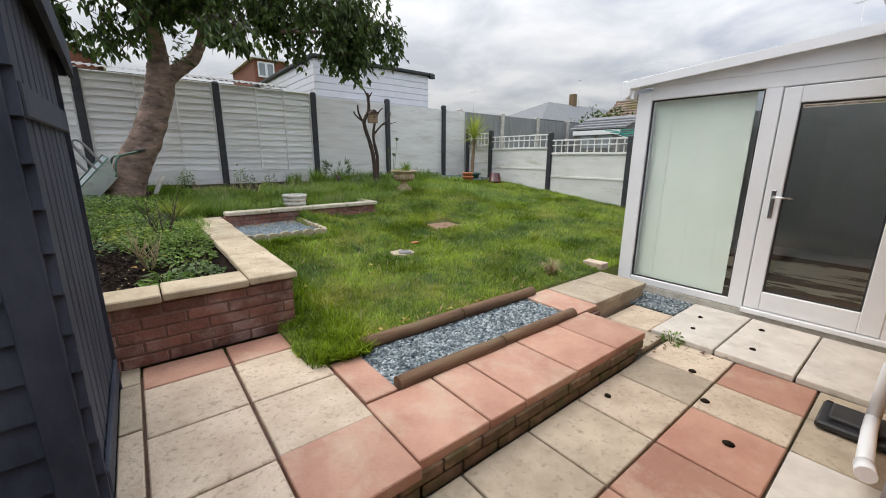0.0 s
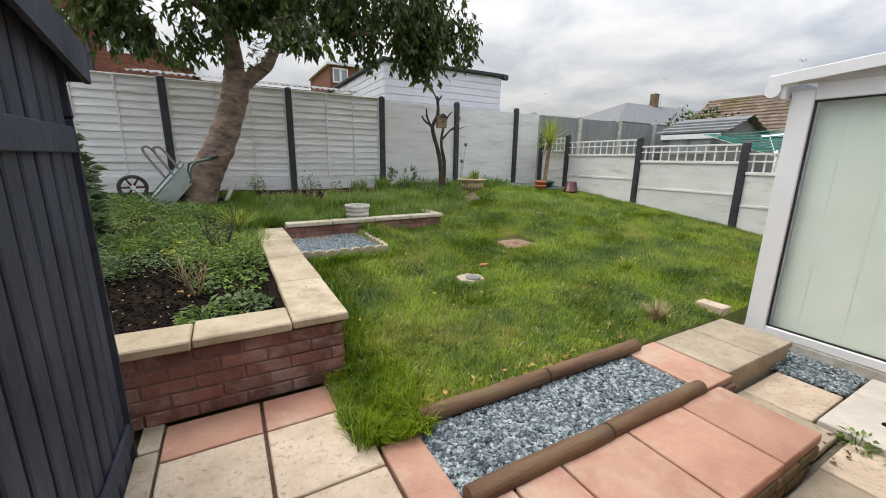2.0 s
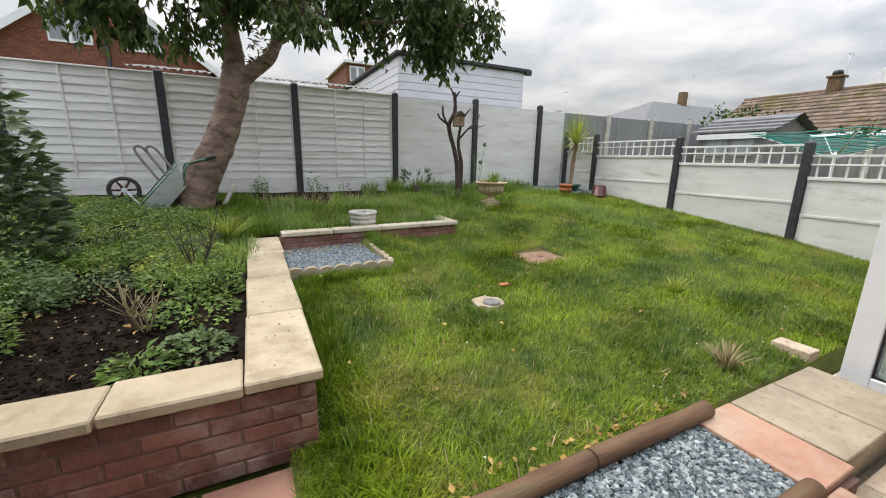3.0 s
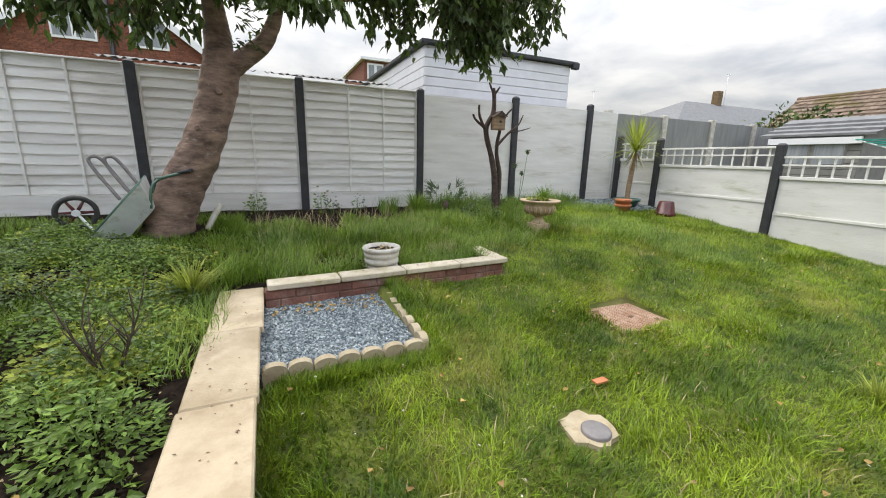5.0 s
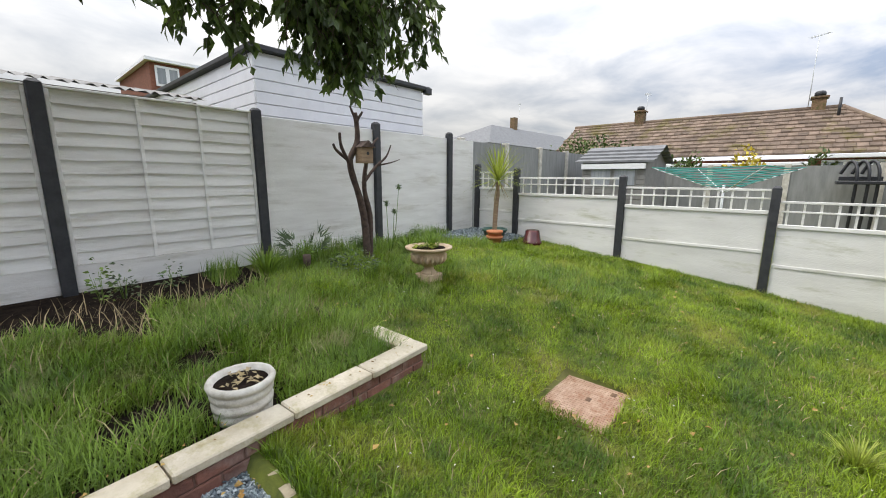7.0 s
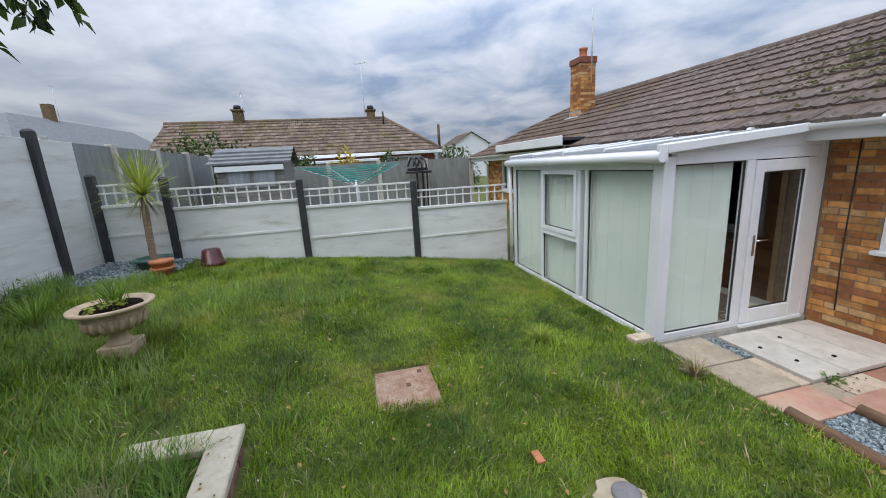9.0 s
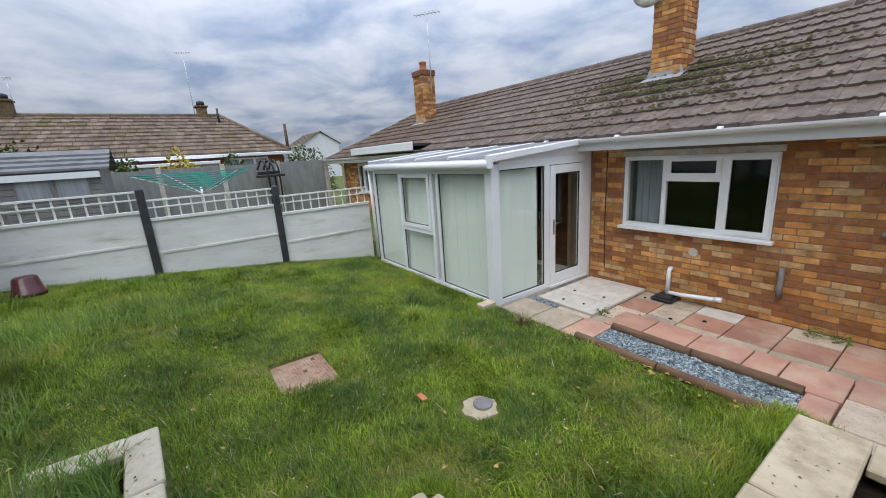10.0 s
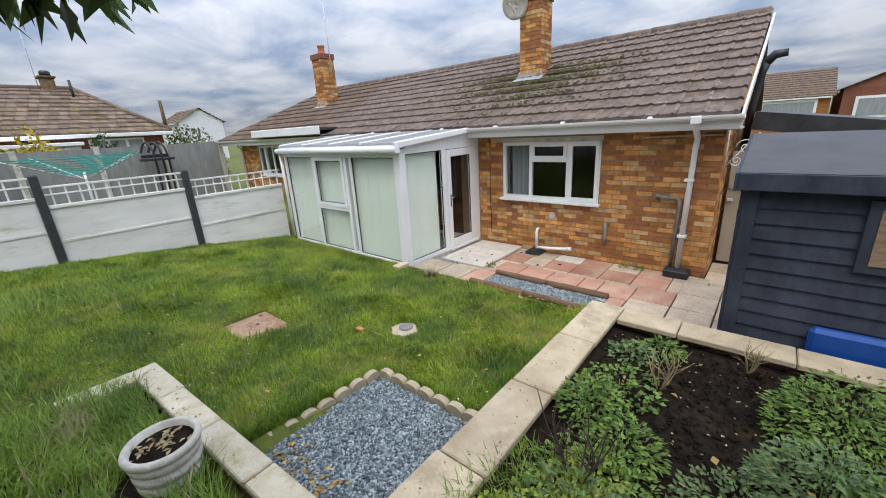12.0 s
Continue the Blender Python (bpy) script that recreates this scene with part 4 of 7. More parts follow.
blind("vertical_blind", CX0 + 0.13, 5.22, CB + 0.05, 2.07, CY - 0.085, "x")
blind("vertical_blind", 5.36, 6.42, CB + 0.05, 2.07, CY - 0.10, "x")
blind("vertical_blind", 6.40, CX1 - 0.09, CB + 0.05, 2.07, CY - 0.085, "x")
blind("vertical_blind", 1.0, CY - 0.15, CB + 0.05, 2.09, CX0 + 0.095, "y")
bm = B(4.12, 0.1, CB + 0.025, 6.6, 1.5, CB + 0.04, bev=0.004)
whole("rug", bm, M["rug"], "brown and cream wavy striped rug on the floor", "rug")
dr = thing("inner_door", (4.83, WALL - 0.1, CB), "brown wooden inner door frame to the house", "door")
for q in ((4.35, CB, 4.42, 2.15), (5.23, CB, 5.3, 2.15), (4.42, 2.08, 5.23, 2.15)):
    part("frame", B(q[0], WALL - 0.15, q[1], q[2], WALL + 0.012, q[3]), M["wood"], dr)

# white boxed canopy and brick corner of the adjoining half
cn = thing("canopy", (9.9, 0.4, 2.3), "white fascia of a flat-roofed porch on the adjoining bungalow", "canopy")
part("fascia", B(8.3, 0.44, 2.46, 11.9, 0.50, 2.66, bev=0.01), M["upvc"], cn)
part("roof_board", B(8.3, WALL, 2.56, 11.9, 0.44, 2.62), M["felt"], cn)
part("soffit", B(8.3, WALL + 0.004, 2.44, 11.9, 0.438, 2.458), M["greyshed"], cn)
part("downpipe", tube(bmesh.new(), [(14.1, 0.15, 2.35), (14.2, WALL + 0.07, 2.1), (14.2, WALL + 0.07, 0.6)], [0.04] * 3, 8), M["upvc"], cn)

# ---- patio ----
patio = thing("patio", (1.8, 0.5, LOW), "lower patio of mixed pink, cream and buff slabs", "patio", kind="structure")
terrace = thing("terrace", (0.7, 1.6, TOP), "raised terrace of pink and cream slabs with a brick riser", "terrace", kind="structure")


def slab(x0, y0, x1, y1, z, material, parent, thick=0.045, gap=0.006, tilt=0.004):
    cx, cy = (x0 + x1) / 2, (y0 + y1) / 2
    bm = B(x0 - cx + gap, y0 - cy + gap, -thick, x1 - cx - gap, y1 - cy - gap, 0, bev=0.005)
    ob = part("slab", bm, M[material], parent)
    ob.matrix_basis = Matrix.Translation((cx, cy, z)) @ Euler((R(-tilt, tilt), R(-tilt, tilt), R(-tilt, tilt))).to_matrix().to_4x4()
    return ob


part("bedding", B(0.12, WALL + 0.002, 0.02, 3.94, 1.06, LOW - 0.03), M["sand"], patio)
grid_x = [0.02, 0.45, 0.90, 1.35, 1.79, 2.24, 2.62, 3.02]
grid_y = [WALL + 0.01, 0.16, 0.585, 1.02]
colours = [["buff", "pink", "cream", "pink", "white", "buff", "buff"], ["cream", "pink", "pink", "pink", "pink", "cream", "pink"], ["buff", "buff", "buff", "buff", "cream", "buff", "cream"]]
for j in range(3):
    for i in range(7):
        slab(grid_x[i], grid_y[j], grid_x[i + 1], grid_y[j + 1], LOW, colours[j][i], patio)
for y0, y1 in ((WALL + 0.01, 0.28), (0.28, 0.72), (0.72, 1.16)):
    slab(3.02, y0, 3.94, y1, LOW + 0.035, "white", patio)
slab(2.68, 1.05, 3.02, 1.53, LOW + 0.01, "buff", patio)
slab(3.02, 1.17, 3.52, 1.53, LOW + 0.01, "cream", patio)
part("base", B(2.64, 1.05, 0.02, 3.95, 1.56, LOW - 0.03), M["sand"], patio)

# passage path
path = thing("side_path", (-0.1, -1.5, LOW), "grey and cream slab path along the side passage", "path", kind="structure")
for j, (a, b) in enumerate(((-0.98, -0.5), (-0.5, -0.02), (-0.02, 0.5))):
    slab(-0.62, a, -0.28, b, LOW, "buff", path)
    slab(-0.28, a, 0.02 if b > 0 else 0.10, b, LOW, "cream" if j % 2 else "buff", path)
part("base", B(-0.64, -1.0, 0.02, 0.1, 0.52, LOW - 0.03), M["sand"], path)

# raised terrace: bases, brick riser, slabs
part("core", B(-0.24, 0.56, 0.02, 0.24, 2.58, TOP - 0.046), M["redmortar"], terrace)
part("core_middle", B(0.242, 1.07, 0.02, 2.63, 1.5, TOP - 0.046), M["redmortar"], terrace)
part("core_rear", B(0.243, 1.502, 0.02, 0.86, 2.58, TOP - 0.047), M["redmortar"], terrace)
part("core_end", B(2.50, 1.502, 0.02, 2.86, 2.04, TOP - 0.048), M["redmortar"], terrace)
part("core_cream", B(2.862, 1.57, 0.02, 3.78, 2.04, TOP - 0.046), M["buff"], terrace)
gb_mesh = to_mesh("brick", B(0, 0, 0, BL, 0.05, 0.058, bev=0.005), M["mossbrick"])
for r in range(2):
    x = 0.25 - (0.11 if r else 0)
    while x < 2.5:
        if x > 0.2:
            piece("brick", gb_mesh, Matrix.Translation((x, 1.028 + R(-0.003, 0.003), 0.155 + r * 0.068)), terrace)
        x += 0.226
slab(0.25, 1.0, 0.69, 1.42, TOP + 0.004, "pink", terrace, 0.06)
for a, b in ((0.69, 1.10), (1.10, 1.36), (1.36, 1.81), (1.81, 2.25), (2.25, 2.66)):
    slab(a, 1.035, b, 1.515, TOP, "pink", terrace, 0.055)
slab(0.70, 1.52, 0.90, 1.99, TOP, "pink", terrace)
slab(2.52, 1.52, 2.86, 2.05, TOP + 0.002, "pink", terrace)
slab(2.865, 1.55, 3.32, 2.05, TOP + 0.004, "buff", terrace, 0.05)
slab(3.325, 1.55, 3.80, 2.05, TOP + 0.004, "buff", terrace, 0.05)
for a, b, c in ((0.52, 0.95, "cream"), (0.95, 1.41, "cream"), (1.41, 1.87, "cream"), (1.87, 2.33, "cream"), (2.33, 2.60, "pink")):
    slab(-0.17, a, 0.25, b, TOP, c, terrace)
    slab(-0.27, a + 0.1, -0.172, b + 0.1, TOP - 0.004, "cream" if b < 2.3 else "buff", terrace)
    if a > 1.3:
        slab(0.255, a, 0.695, b, TOP, c, terrace)
slab(3.84, 2.06, 3.99, 2.30, TOP + 0.07, "cream", terrace, 0.16)


# ---- slate gravel ----
def chips(name, inside, x0, x1, y0, y1, n, zf, s0, s1, label):
    V, F = [], []
    for i in range(n):
        x, y = R(x0, x1), R(y0, y1)
        if not inside(x, y):
            continue
        s = R(s0, s1)
        q = Euler((R(-0.6, 0.6), R(-0.6, 0.6), R(0, 6.3))).to_matrix()
        c = Vector((x, y, zf(x, y) + R(-0.004, 0.012)))
        k = len(V)
        a, b, h = s * R(0.7, 1.2), s * R(0.45, 0.8), s * R(0.18, 0.35)
        V += [c + q @ Vector(p) for p in ((a, R(-b, b) * 0.4, -h), (R(-a, a) * 0.3, b, -h), (-a, R(-b, b) * 0.4, -h), (R(-a, a) * 0.3, -b, -h),
                                          (a * 0.7, R(-b, b) * 0.3, h), (R(-a, a) * 0.2, b * 0.7, h), (-a * 0.7, R(-b, b) * 0.3, h), (R(-a, a) * 0.2, -b * 0.7, h))]
        F += [(k + 4, k + 5, k + 6, k + 7)] + [(k + i_, k + (i_ + 1) % 4, k + 4 + (i_ + 1) % 4, k + 4 + i_) for i_ in range(4)]
    return raw(name, V, F, M["slate"], None, label, "gravel", "stuff")


whole("gravel_bed", B(0.86, 1.56, 0.05, 2.52, 2.03, TOP - 0.035), M["slatebed"], "slate gravel bed between two log edgings", "gravel", kind="structure")
chips("slate_chips", lambda x, y: True, 0.90, 2.52, 1.58, 2.02, 6500, lambda x, y: TOP - 0.022 + 0.008 * noise.noise((x * 5, y * 5, 0)), 0.010, 0.024, "blue-grey slate chippings between the log edgings")
GZ = 0.622
whole("gravel_bed", B(0.74, 4.52, 0.2, 1.70, 5.64, GZ - 0.015), M["slatebed"], "square slate gravel bed in the corner of the walls", "gravel", kind="structure")
chips("slate_chips", lambda x, y: True, 0.75, 1.68, 4.54, 5.63, 16000, lambda x, y: GZ + 0.012 * noise.noise((x * 3, y * 3, 0)), 0.008, 0.017, "blue-grey slate chippings in the square bed")
chips("slate_chips", lambda x, y: True, 3.53, 3.95, 1.18, 1.75, 1500, lambda x, y: LOW + 0.01, 0.010, 0.026, "dark slate chippings beside the conservatory")
chips("slate_chips", lambda x, y: (x - 7.6) ** 2 + (y - 8.6) ** 2 < 2.2, 5.9, 7.55, 7.3, 8.5, 3500, lambda x, y: lawn_z(x, y) + 0.03, 0.012, 0.026, "slate chippings in the corner of the fences")


def log_edge(x0, x1, y, z, r=0.045):
    lg = thing("log_edging", ((x0 + x1) / 2, y, z - r), "half-round treated brown log edging beside slate gravel", "log edging", "log edgings")
    n = max(1, round((x1 - x0) / 0.95))
    for i in range(n):
        a, b = x0 + (x1 - x0) * i / n + 0.006, x0 + (x1 - x0) * (i + 1) / n - 0.006
        pts = [(a + (b - a) * k / 6, y + R(-0.004, 0.004), z + R(-0.003, 0.003)) for k in range(7)]
        part("log", tube(bmesh.new(), pts, [r * R(0.95, 1.05) for _ in pts], 14), M["log"], lg)


log_edge(0.90, 2.52, 1.545, TOP + 0.01)
log_edge(0.93, 2.64, 2.045, TOP + 0.025)


# scalloped concrete edging
def scallops(p, q, n):
    e = thing("scalloped_edging", ((p[0] + q[0]) / 2, (p[1] + q[1]) / 2, GZ - 0.05), "scalloped cream concrete edging round the gravel", "edging", "gravel edgings")
    d = Vector(q) - Vector(p)
    ang = math.atan2(d.y, d.x)
    w = d.length / n
    bm = bmesh.new()
    prof = [(-w * 0.47, -0.12)] + [(w * 0.47 * math.cos(a), 0.035 * math.sin(a) + 0.01) for a in [math.pi - math.pi * k / 8 for k in range(9)]] + [(w * 0.47, -0.12)]
    A = [bm.verts.new((u, -0.025, v)) for u, v in prof]
    C = [bm.verts.new((u, 0.025, v)) for u, v in prof]
    bm.faces.new(A), bm.faces.new(C[::-1])
    for i in range(len(prof) - 1):
        bm.faces.new((A[i], C[i], C[i + 1], A[i + 1]))
    me = to_mesh("scallop", bm, M["concrete"])
    for i in range(n):
        c = Vector(p) + d * (i + 0.5) / n
        piece("scallop", me, Matrix.Translation((c.x, c.y, GZ + 0.02 + R(-0.006, 0.006))) @ Matrix.Rotation(ang + R(-0.05, 0.05), 4, "Z"), e)


scallops((0.76, 4.50, 0), (1.70, 4.51, 0), 7)
scallops((1.715, 4.53, 0), (1.73, 5.60, 0), 8)


# ---- raised bed walls ----
def brick_wall(name, x0, x1, y0, y1, z0, z1, label, mesh_mat="redbrick", near=True):
    """Low wall with bricks on its long faces; runs along x or y."""
    w = thing(name, ((x0 + x1) / 2, (y0 + y1) / 2, z0), label, "garden wall", kind="structure")
    part("core", B(x0 + 0.008, y0 + 0.008, z0, x1 - 0.008, y1 - 0.008, z1), M["redmortar"], w)
    along_x = x1 - x0 > y1 - y0
    me = to_mesh("brick", B(0, 0, 0, BL, 0.04, BH, bev=0.005) if along_x else B(0, 0, 0, 0.04, BL, BH, bev=0.005), M[mesh_mat])
    rows = int((z1 - z0 + 0.01) / 0.075)
    for r in range(rows):
        z = z1 - (r + 1) * 0.075
        u = (x0 if along_x else y0) - (0.11 if r % 2 else 0)
        end = x1 if along_x else y1
        while u < end:
            a, b = max(u, x0 if along_x else y0), min(u + BL, end)
            if b - a > 0.03:
                s = (b - a) / BL
                for f in ((y0, y1 - 0.04) if along_x else (x0, x1 - 0.04)):
                    j = R(-0.004, 0.003)
                    m = Matrix.Translation((a, f + j, z)) @ Matrix.Diagonal((s, 1, 1, 1)) if along_x else Matrix.Translation((f + j, a, z)) @ Matrix.Diagonal((1, s, 1, 1))
                    piece("brick", me, m, w)
            u += BL + GAP
    return w


def copings(wall, segs, z, material, thick=0.05):
    for x0, y0, x1, y1 in segs:
        cx, cy = (x0 + x1) / 2, (y0 + y1) / 2
        bm = B(x0 - cx + 0.004, y0 - cy + 0.004, -thick, x1 - cx - 0.004, y1 - cy - 0.004, 0, bev=0.008)
        ob = part("coping_stone", bm, M[material], wall)
        ob.matrix_basis = Matrix.Translation((cx, cy, z)) @ Euler((R(-0.008, 0.008), R(-0.008, 0.008), R(-0.006, 0.006))).to_matrix().to_4x4()


w1 = brick_wall("bed_wall_front", -1.6, 0.72, 2.63, 2.735, TOP - 0.01, 0.70, "dark red brick raised bed wall with cream coping")
copings(w1, [(-1.6, 2.59, -0.75, 2.85), (-0.75, 2.59, -0.02, 2.85), (-0.02, 2.6, 0.445, 2.86)], 0.75, "coping")
w2 = brick_wall("bed_wall_side", 0.60, 0.715, 2.74, 5.62, 0.33, 0.70, "dark red brick raised bed wall topped with cream slabs")
copings(w2, [(0.445, 2.6, 0.755, 3.36), (0.45, 3.36, 0.76, 4.12), (0.455, 4.12, 0.765, 4.9), (0.46, 4.9, 0.78, 5.70)], 0.755, "coping")
w3 = brick_wall("bed_wall_rear", 0.78, 3.03, 5.64, 5.745, 0.44, 0.775, "red brick low wall with weathered pale coping")
copings(w3, [(0.80, 5.61, 1.36, 5.78), (1.36, 5.61, 1.94, 5.78), (1.94, 5.61, 2.5, 5.78), (2.5, 5.605, 3.06, 5.78)], 0.825, "oldcoping")
askew = Matrix.Translation((3.06, 5.63, 0)) @ Matrix.Rotation(radians(3.4), 4, "Z") @ Matrix.Translation((-3.06, -5.61, 0))
w3.matrix_basis = askew @ w3.matrix_basis
w4 = brick_wall("bed_wall_return", 2.92, 3.03, 5.75, 6.2, 0.5, 0.775, "short return of the low red brick wall")
copings(w4, [(2.88, 5.785, 3.06, 6.22)], 0.825, "oldcoping")


# ---- fences ----
back_fence = thing("back_fence", (3, FY, 1.0), "pale painted garden fence with charcoal posts", "fence")
side_fence = thing("side_fence", (FX, 5, 0.7), "pale board fence with trellis tops and charcoal posts", "fence")


def post(x, y, z0, z1, w, parent):
    p = part("post", B(x - w / 2, y - w / 2, z0 - 0.1, x + w / 2, y + w / 2, z1 - 0.03, bev=0.006), M["post"], parent, "charcoal square post")
    bm = bmesh.new()
    lo = [bm.verts.new((x + sx * w / 2, y + sy * w / 2, z1 - 0.028)) for sx, sy in ((-1, -1), (1, -1), (1, 1), (-1, 1))]
    hi = [bm.verts.new((x + sx * w / 4, y + sy * w / 4, z1)) for sx, sy in ((-1, -1), (1, -1), (1, 1), (-1, 1))]
    bm.faces.new(lo[::-1]), bm.faces.new(hi)
    for i in range(4):
        bm.faces.new((lo[i], lo[(i + 1) % 4], hi[(i + 1) % 4], hi[i]))
    part("cap", bm, M["post"], p)


back_posts = [-4.1, -2.4, -0.56, 1.36, 3.18, 5.0, 6.75]
for x in back_posts:
    post(x, FY - 0.02, 0.95, 2.88 + (0.03 if x > 4 else 0), 0.105, back_fence)


def lap_panel(x0, x1, z0, z1, y):
    gz = z0 + 0.27
    f = part("panel", B(x0, y + 0.008, gz, x1, y + 0.016, z1 - 0.005), M["fence"], back_fence, "overlap board panel")
    part("gravel_board", B(x0, y - 0.012, z0 - 0.1, x1, y + 0.03, gz - 0.004, bev=0.004), M["fence"], f, "plain pale gravel board")
    n = 13
    h = (z1 - gz) / n
    for i in range(n):
        a, b = gz + i * h, gz + (i + 1) * h + 0.012
        bm = bmesh.new()
        k = 8
        wob = [R(-0.007, 0.007) for _ in range(k + 1)]
        ft = [bm.verts.new((x0 + (x1 - x0) * q / k, y - 0.014 - 0.004 * R(0, 1), a + wob[q])) for q in range(k + 1)]
        tp = [bm.verts.new((x0 + (x1 - x0) * q / k, y + 0.004, min(b, z1))) for q in range(k + 1)]
        bk = [bm.verts.new((x0 + (x1 - x0) * q / k, y + 0.004, a + wob[q])) for q in range(k + 1)]
        for q in range(k):
            bm.faces.new((ft[q], ft[q + 1], tp[q + 1], tp[q])), bm.faces.new((bk[q], bk[q + 1], ft[q + 1], ft[q]))
        part("slat", bm, M["fence"], f)
    for xx in (x0 + 0.001, x0 + (x1 - x0) * 0.36, x0 + (x1 - x0) * 0.67, x1 - 0.031):
        part("batten", B(xx, y - 0.034, gz + 0.001, xx + 0.03, y - 0.012, z1 - 0.002, bev=0.003), M["fence"], f)
    part("top_cap", B(x0, y - 0.036, z1, x1, y + 0.02, z1 + 0.022, bev=0.004), M["fence"], f)


for a, b in zip(back_posts[:4], back_posts[1:5]):
    lap_panel(a + 0.055, b - 0.055, 1.0, 2.82, FY)
for a, b in ((3.18, 5.0), (5.0, 6.75), (6.75, 7.58)):
    f = part("panel", B(a + 0.055, FY - 0.01, 1.22, b - 0.055, FY + 0.015, 2.80, bev=0.003), M["fence"], back_fence, "smooth pale sheet panel")
    part("gravel_board", B(a + 0.055, FY - 0.016, 0.9, b - 0.055, FY + 0.02, 1.216, bev=0.003), M["fence"], f)

side_posts = [(1.96, 0.33, 1.86), (3.77, 0.56, 1.99), (5.65, 0.76, 2.13), (7.58, 0.95, 2.27), (8.50, 1.02, 2.36)]
for y, z0, z1 in side_posts[1:]:
    post(FX, y, z0 - 0.05, z1, 0.10, side_fence)


def trellis_panel(y0, y1, z0, z1, zt):
    a, b = y0 + 0.055, y1 - 0.055
    h = (z1 - z0) / 2
    f = part("panel", B(FX + 0.0, a, z0 - 0.15, FX + 0.03, b, z0 + h - 0.006, bev=0.004), M["fenceside"], side_fence)
    part("board", B(FX + 0.004, a, z0 + h, FX + 0.03, b, z1 - 0.05, bev=0.004), M["fenceside"], f)
    part("rail", B(FX - 0.022, a, z1 - 0.048, FX + 0.034, b, z1, bev=0.004), M["fenceside"], f)
    part("rail", B(FX - 0.012, a, z0 + h - 0.03, FX + 0.002, b, z0 + h + 0.012, bev=0.003), M["fenceside"], f)
    t = part("trellis", B(FX - 0.012, a, zt - 0.03, FX + 0.012, b, zt, bev=0.003), M["fenceside"], side_fence)
    part("rail", B(FX - 0.012, a, z1 + (zt - z1) * 0.52, FX + 0.004, b, z1 + (zt - z1) * 0.52 + 0.022, bev=0.003), M["fenceside"], t)
    n = 11 if y1 - y0 > 1.5 else 6
    for i in range(n):
        y = a + (b - a) * (i + 0.5) / n
        part("slat", B(FX + 0.005, y - 0.012, z1 + 0.002, FX + 0.02, y + 0.012, zt - 0.006, bev=0.002), M["fenceside"], t)


trellis_panel(1.96, 3.77, 0.42, 1.50, 1.80)
trellis_panel(3.77, 5.65, 0.60, 1.67, 1.95)
trellis_panel(5.65, 7.58, 0.80, 1.80, 2.09)
trellis_panel(7.58, 8.50, 0.98, 1.90, 2.2)
lf = thing("boundary_fence", (-3.2, 3, 0.6), "plain pale boundary fence behind the shrubs", "fence")
part("sheet", B(-3.26, -4.0, 0.0, -3.2, FY, 2.6), M["fence"], lf)

# ---- shed ----
SX, SY0, SY1 = -0.27, 1.45, 2.42
shed = thing("garden_shed", (-1.4, 1.9, TOP), "dark navy painted timber shed with a felt roof", "shed")


def shed_top(y):
    return 2.17 - (y - SY0) * 0.18


for face, y in (("near", SY0), ("far", SY1)):
    z, top = 0.30, shed_top(y) - 0.03
    while z < top:
        bm = bmesh.new()
        zt = min(z + 0.125, top)
        s = -1 if face == "near" else 1
        vs = [bm.verts.new(p) for p in ((-2.6, y, z), (SX + 0.016, y, z), (SX + 0.016, y + s * 0.024, z), (-2.6, y + s * 0.024, z), (-2.6, y, zt), (SX + 0.016, y, zt), (SX + 0.016, y + s * 0.006, zt), (-2.6, y + s * 0.006, zt))]
        for q in ((0, 1, 2, 3), (3, 2, 6, 7), (4, 5, 6, 7), (0, 4, 7, 3), (1, 2, 6, 5), (0, 1, 5, 4)):
            bm.faces.new([vs[i] for i in q])
        part("board", bm, M["shed"], shed)
        z += 0.12
for y in (SY0 - 0.03, SY1 + 0.005):
    part("corner_post", B(SX - 0.10, y, 0.28, SX - 0.008, y + 0.03, shed_top(y) - 0.02, bev=0.004), M["shed"], shed)
n = 9
for i in range(n):
    a = SY0 + 0.0 + (SY1 - SY0) * i / n
    b = SY0 + (SY1 - SY0) * (i + 1) / n - 0.020
    part("door_board", B(SX - 0.02, a, 0.30, SX + R(0.0, 0.004), b, shed_top(b) - 0.03, bev=0.005), M["shed"], shed)
for z in (0.42, 1.62):
    part("brace", B(SX + 0.004, SY0 + 0.02, z, SX + 0.02, SY1 - 0.02, z + 0.09, bev=0.004), M["shed"], shed)
part("inner_wall", B(-2.58, SY0 + 0.012, 0.3, SX - 0.05, SY1 - 0.012, 1.85), M["shed"], shed)
bm = bmesh.new()
vs = [bm.verts.new(p) for p in ((-2.75, SY0 - 0.16, shed_top(SY0 - 0.16)), (SX + 0.04, SY0 - 0.16, shed_top(SY0 - 0.16)), (SX + 0.04, SY1 + 0.10, shed_top(SY1 + 0.10)), (-2.75, SY1 + 0.10, shed_top(SY1 + 0.10)))]
bm.faces.new(vs)
thick(bm, -0.03)
part("roof", bm, M["felt"], shed, "black mineral felt roof")
part("fascia", B(-2.75, SY1 + 0.102, shed_top(SY1 + 0.1) - 0.10, SX + 0.04, SY1 + 0.122, shed_top(SY1 + 0.1) + 0.025, bev=0.004), M["shed"], shed)
bm = bmesh.new()
vs = [bm.verts.new(p) for p in ((SX + 0.042, SY0 - 0.16, shed_top(SY0 - 0.16) - 0.10), (SX + 0.042, SY1 + 0.12, shed_top(SY1 + 0.12) - 0.10), (SX + 0.042, SY1 + 0.12, shed_top(SY1 + 0.12) + 0.03), (SX + 0.042, SY0 - 0.16, shed_top(SY0 - 0.16) + 0.03))]
bm.faces.new(vs)
thick(bm, -0.02)
part("bargeboard", bm, M["shed"], shed)
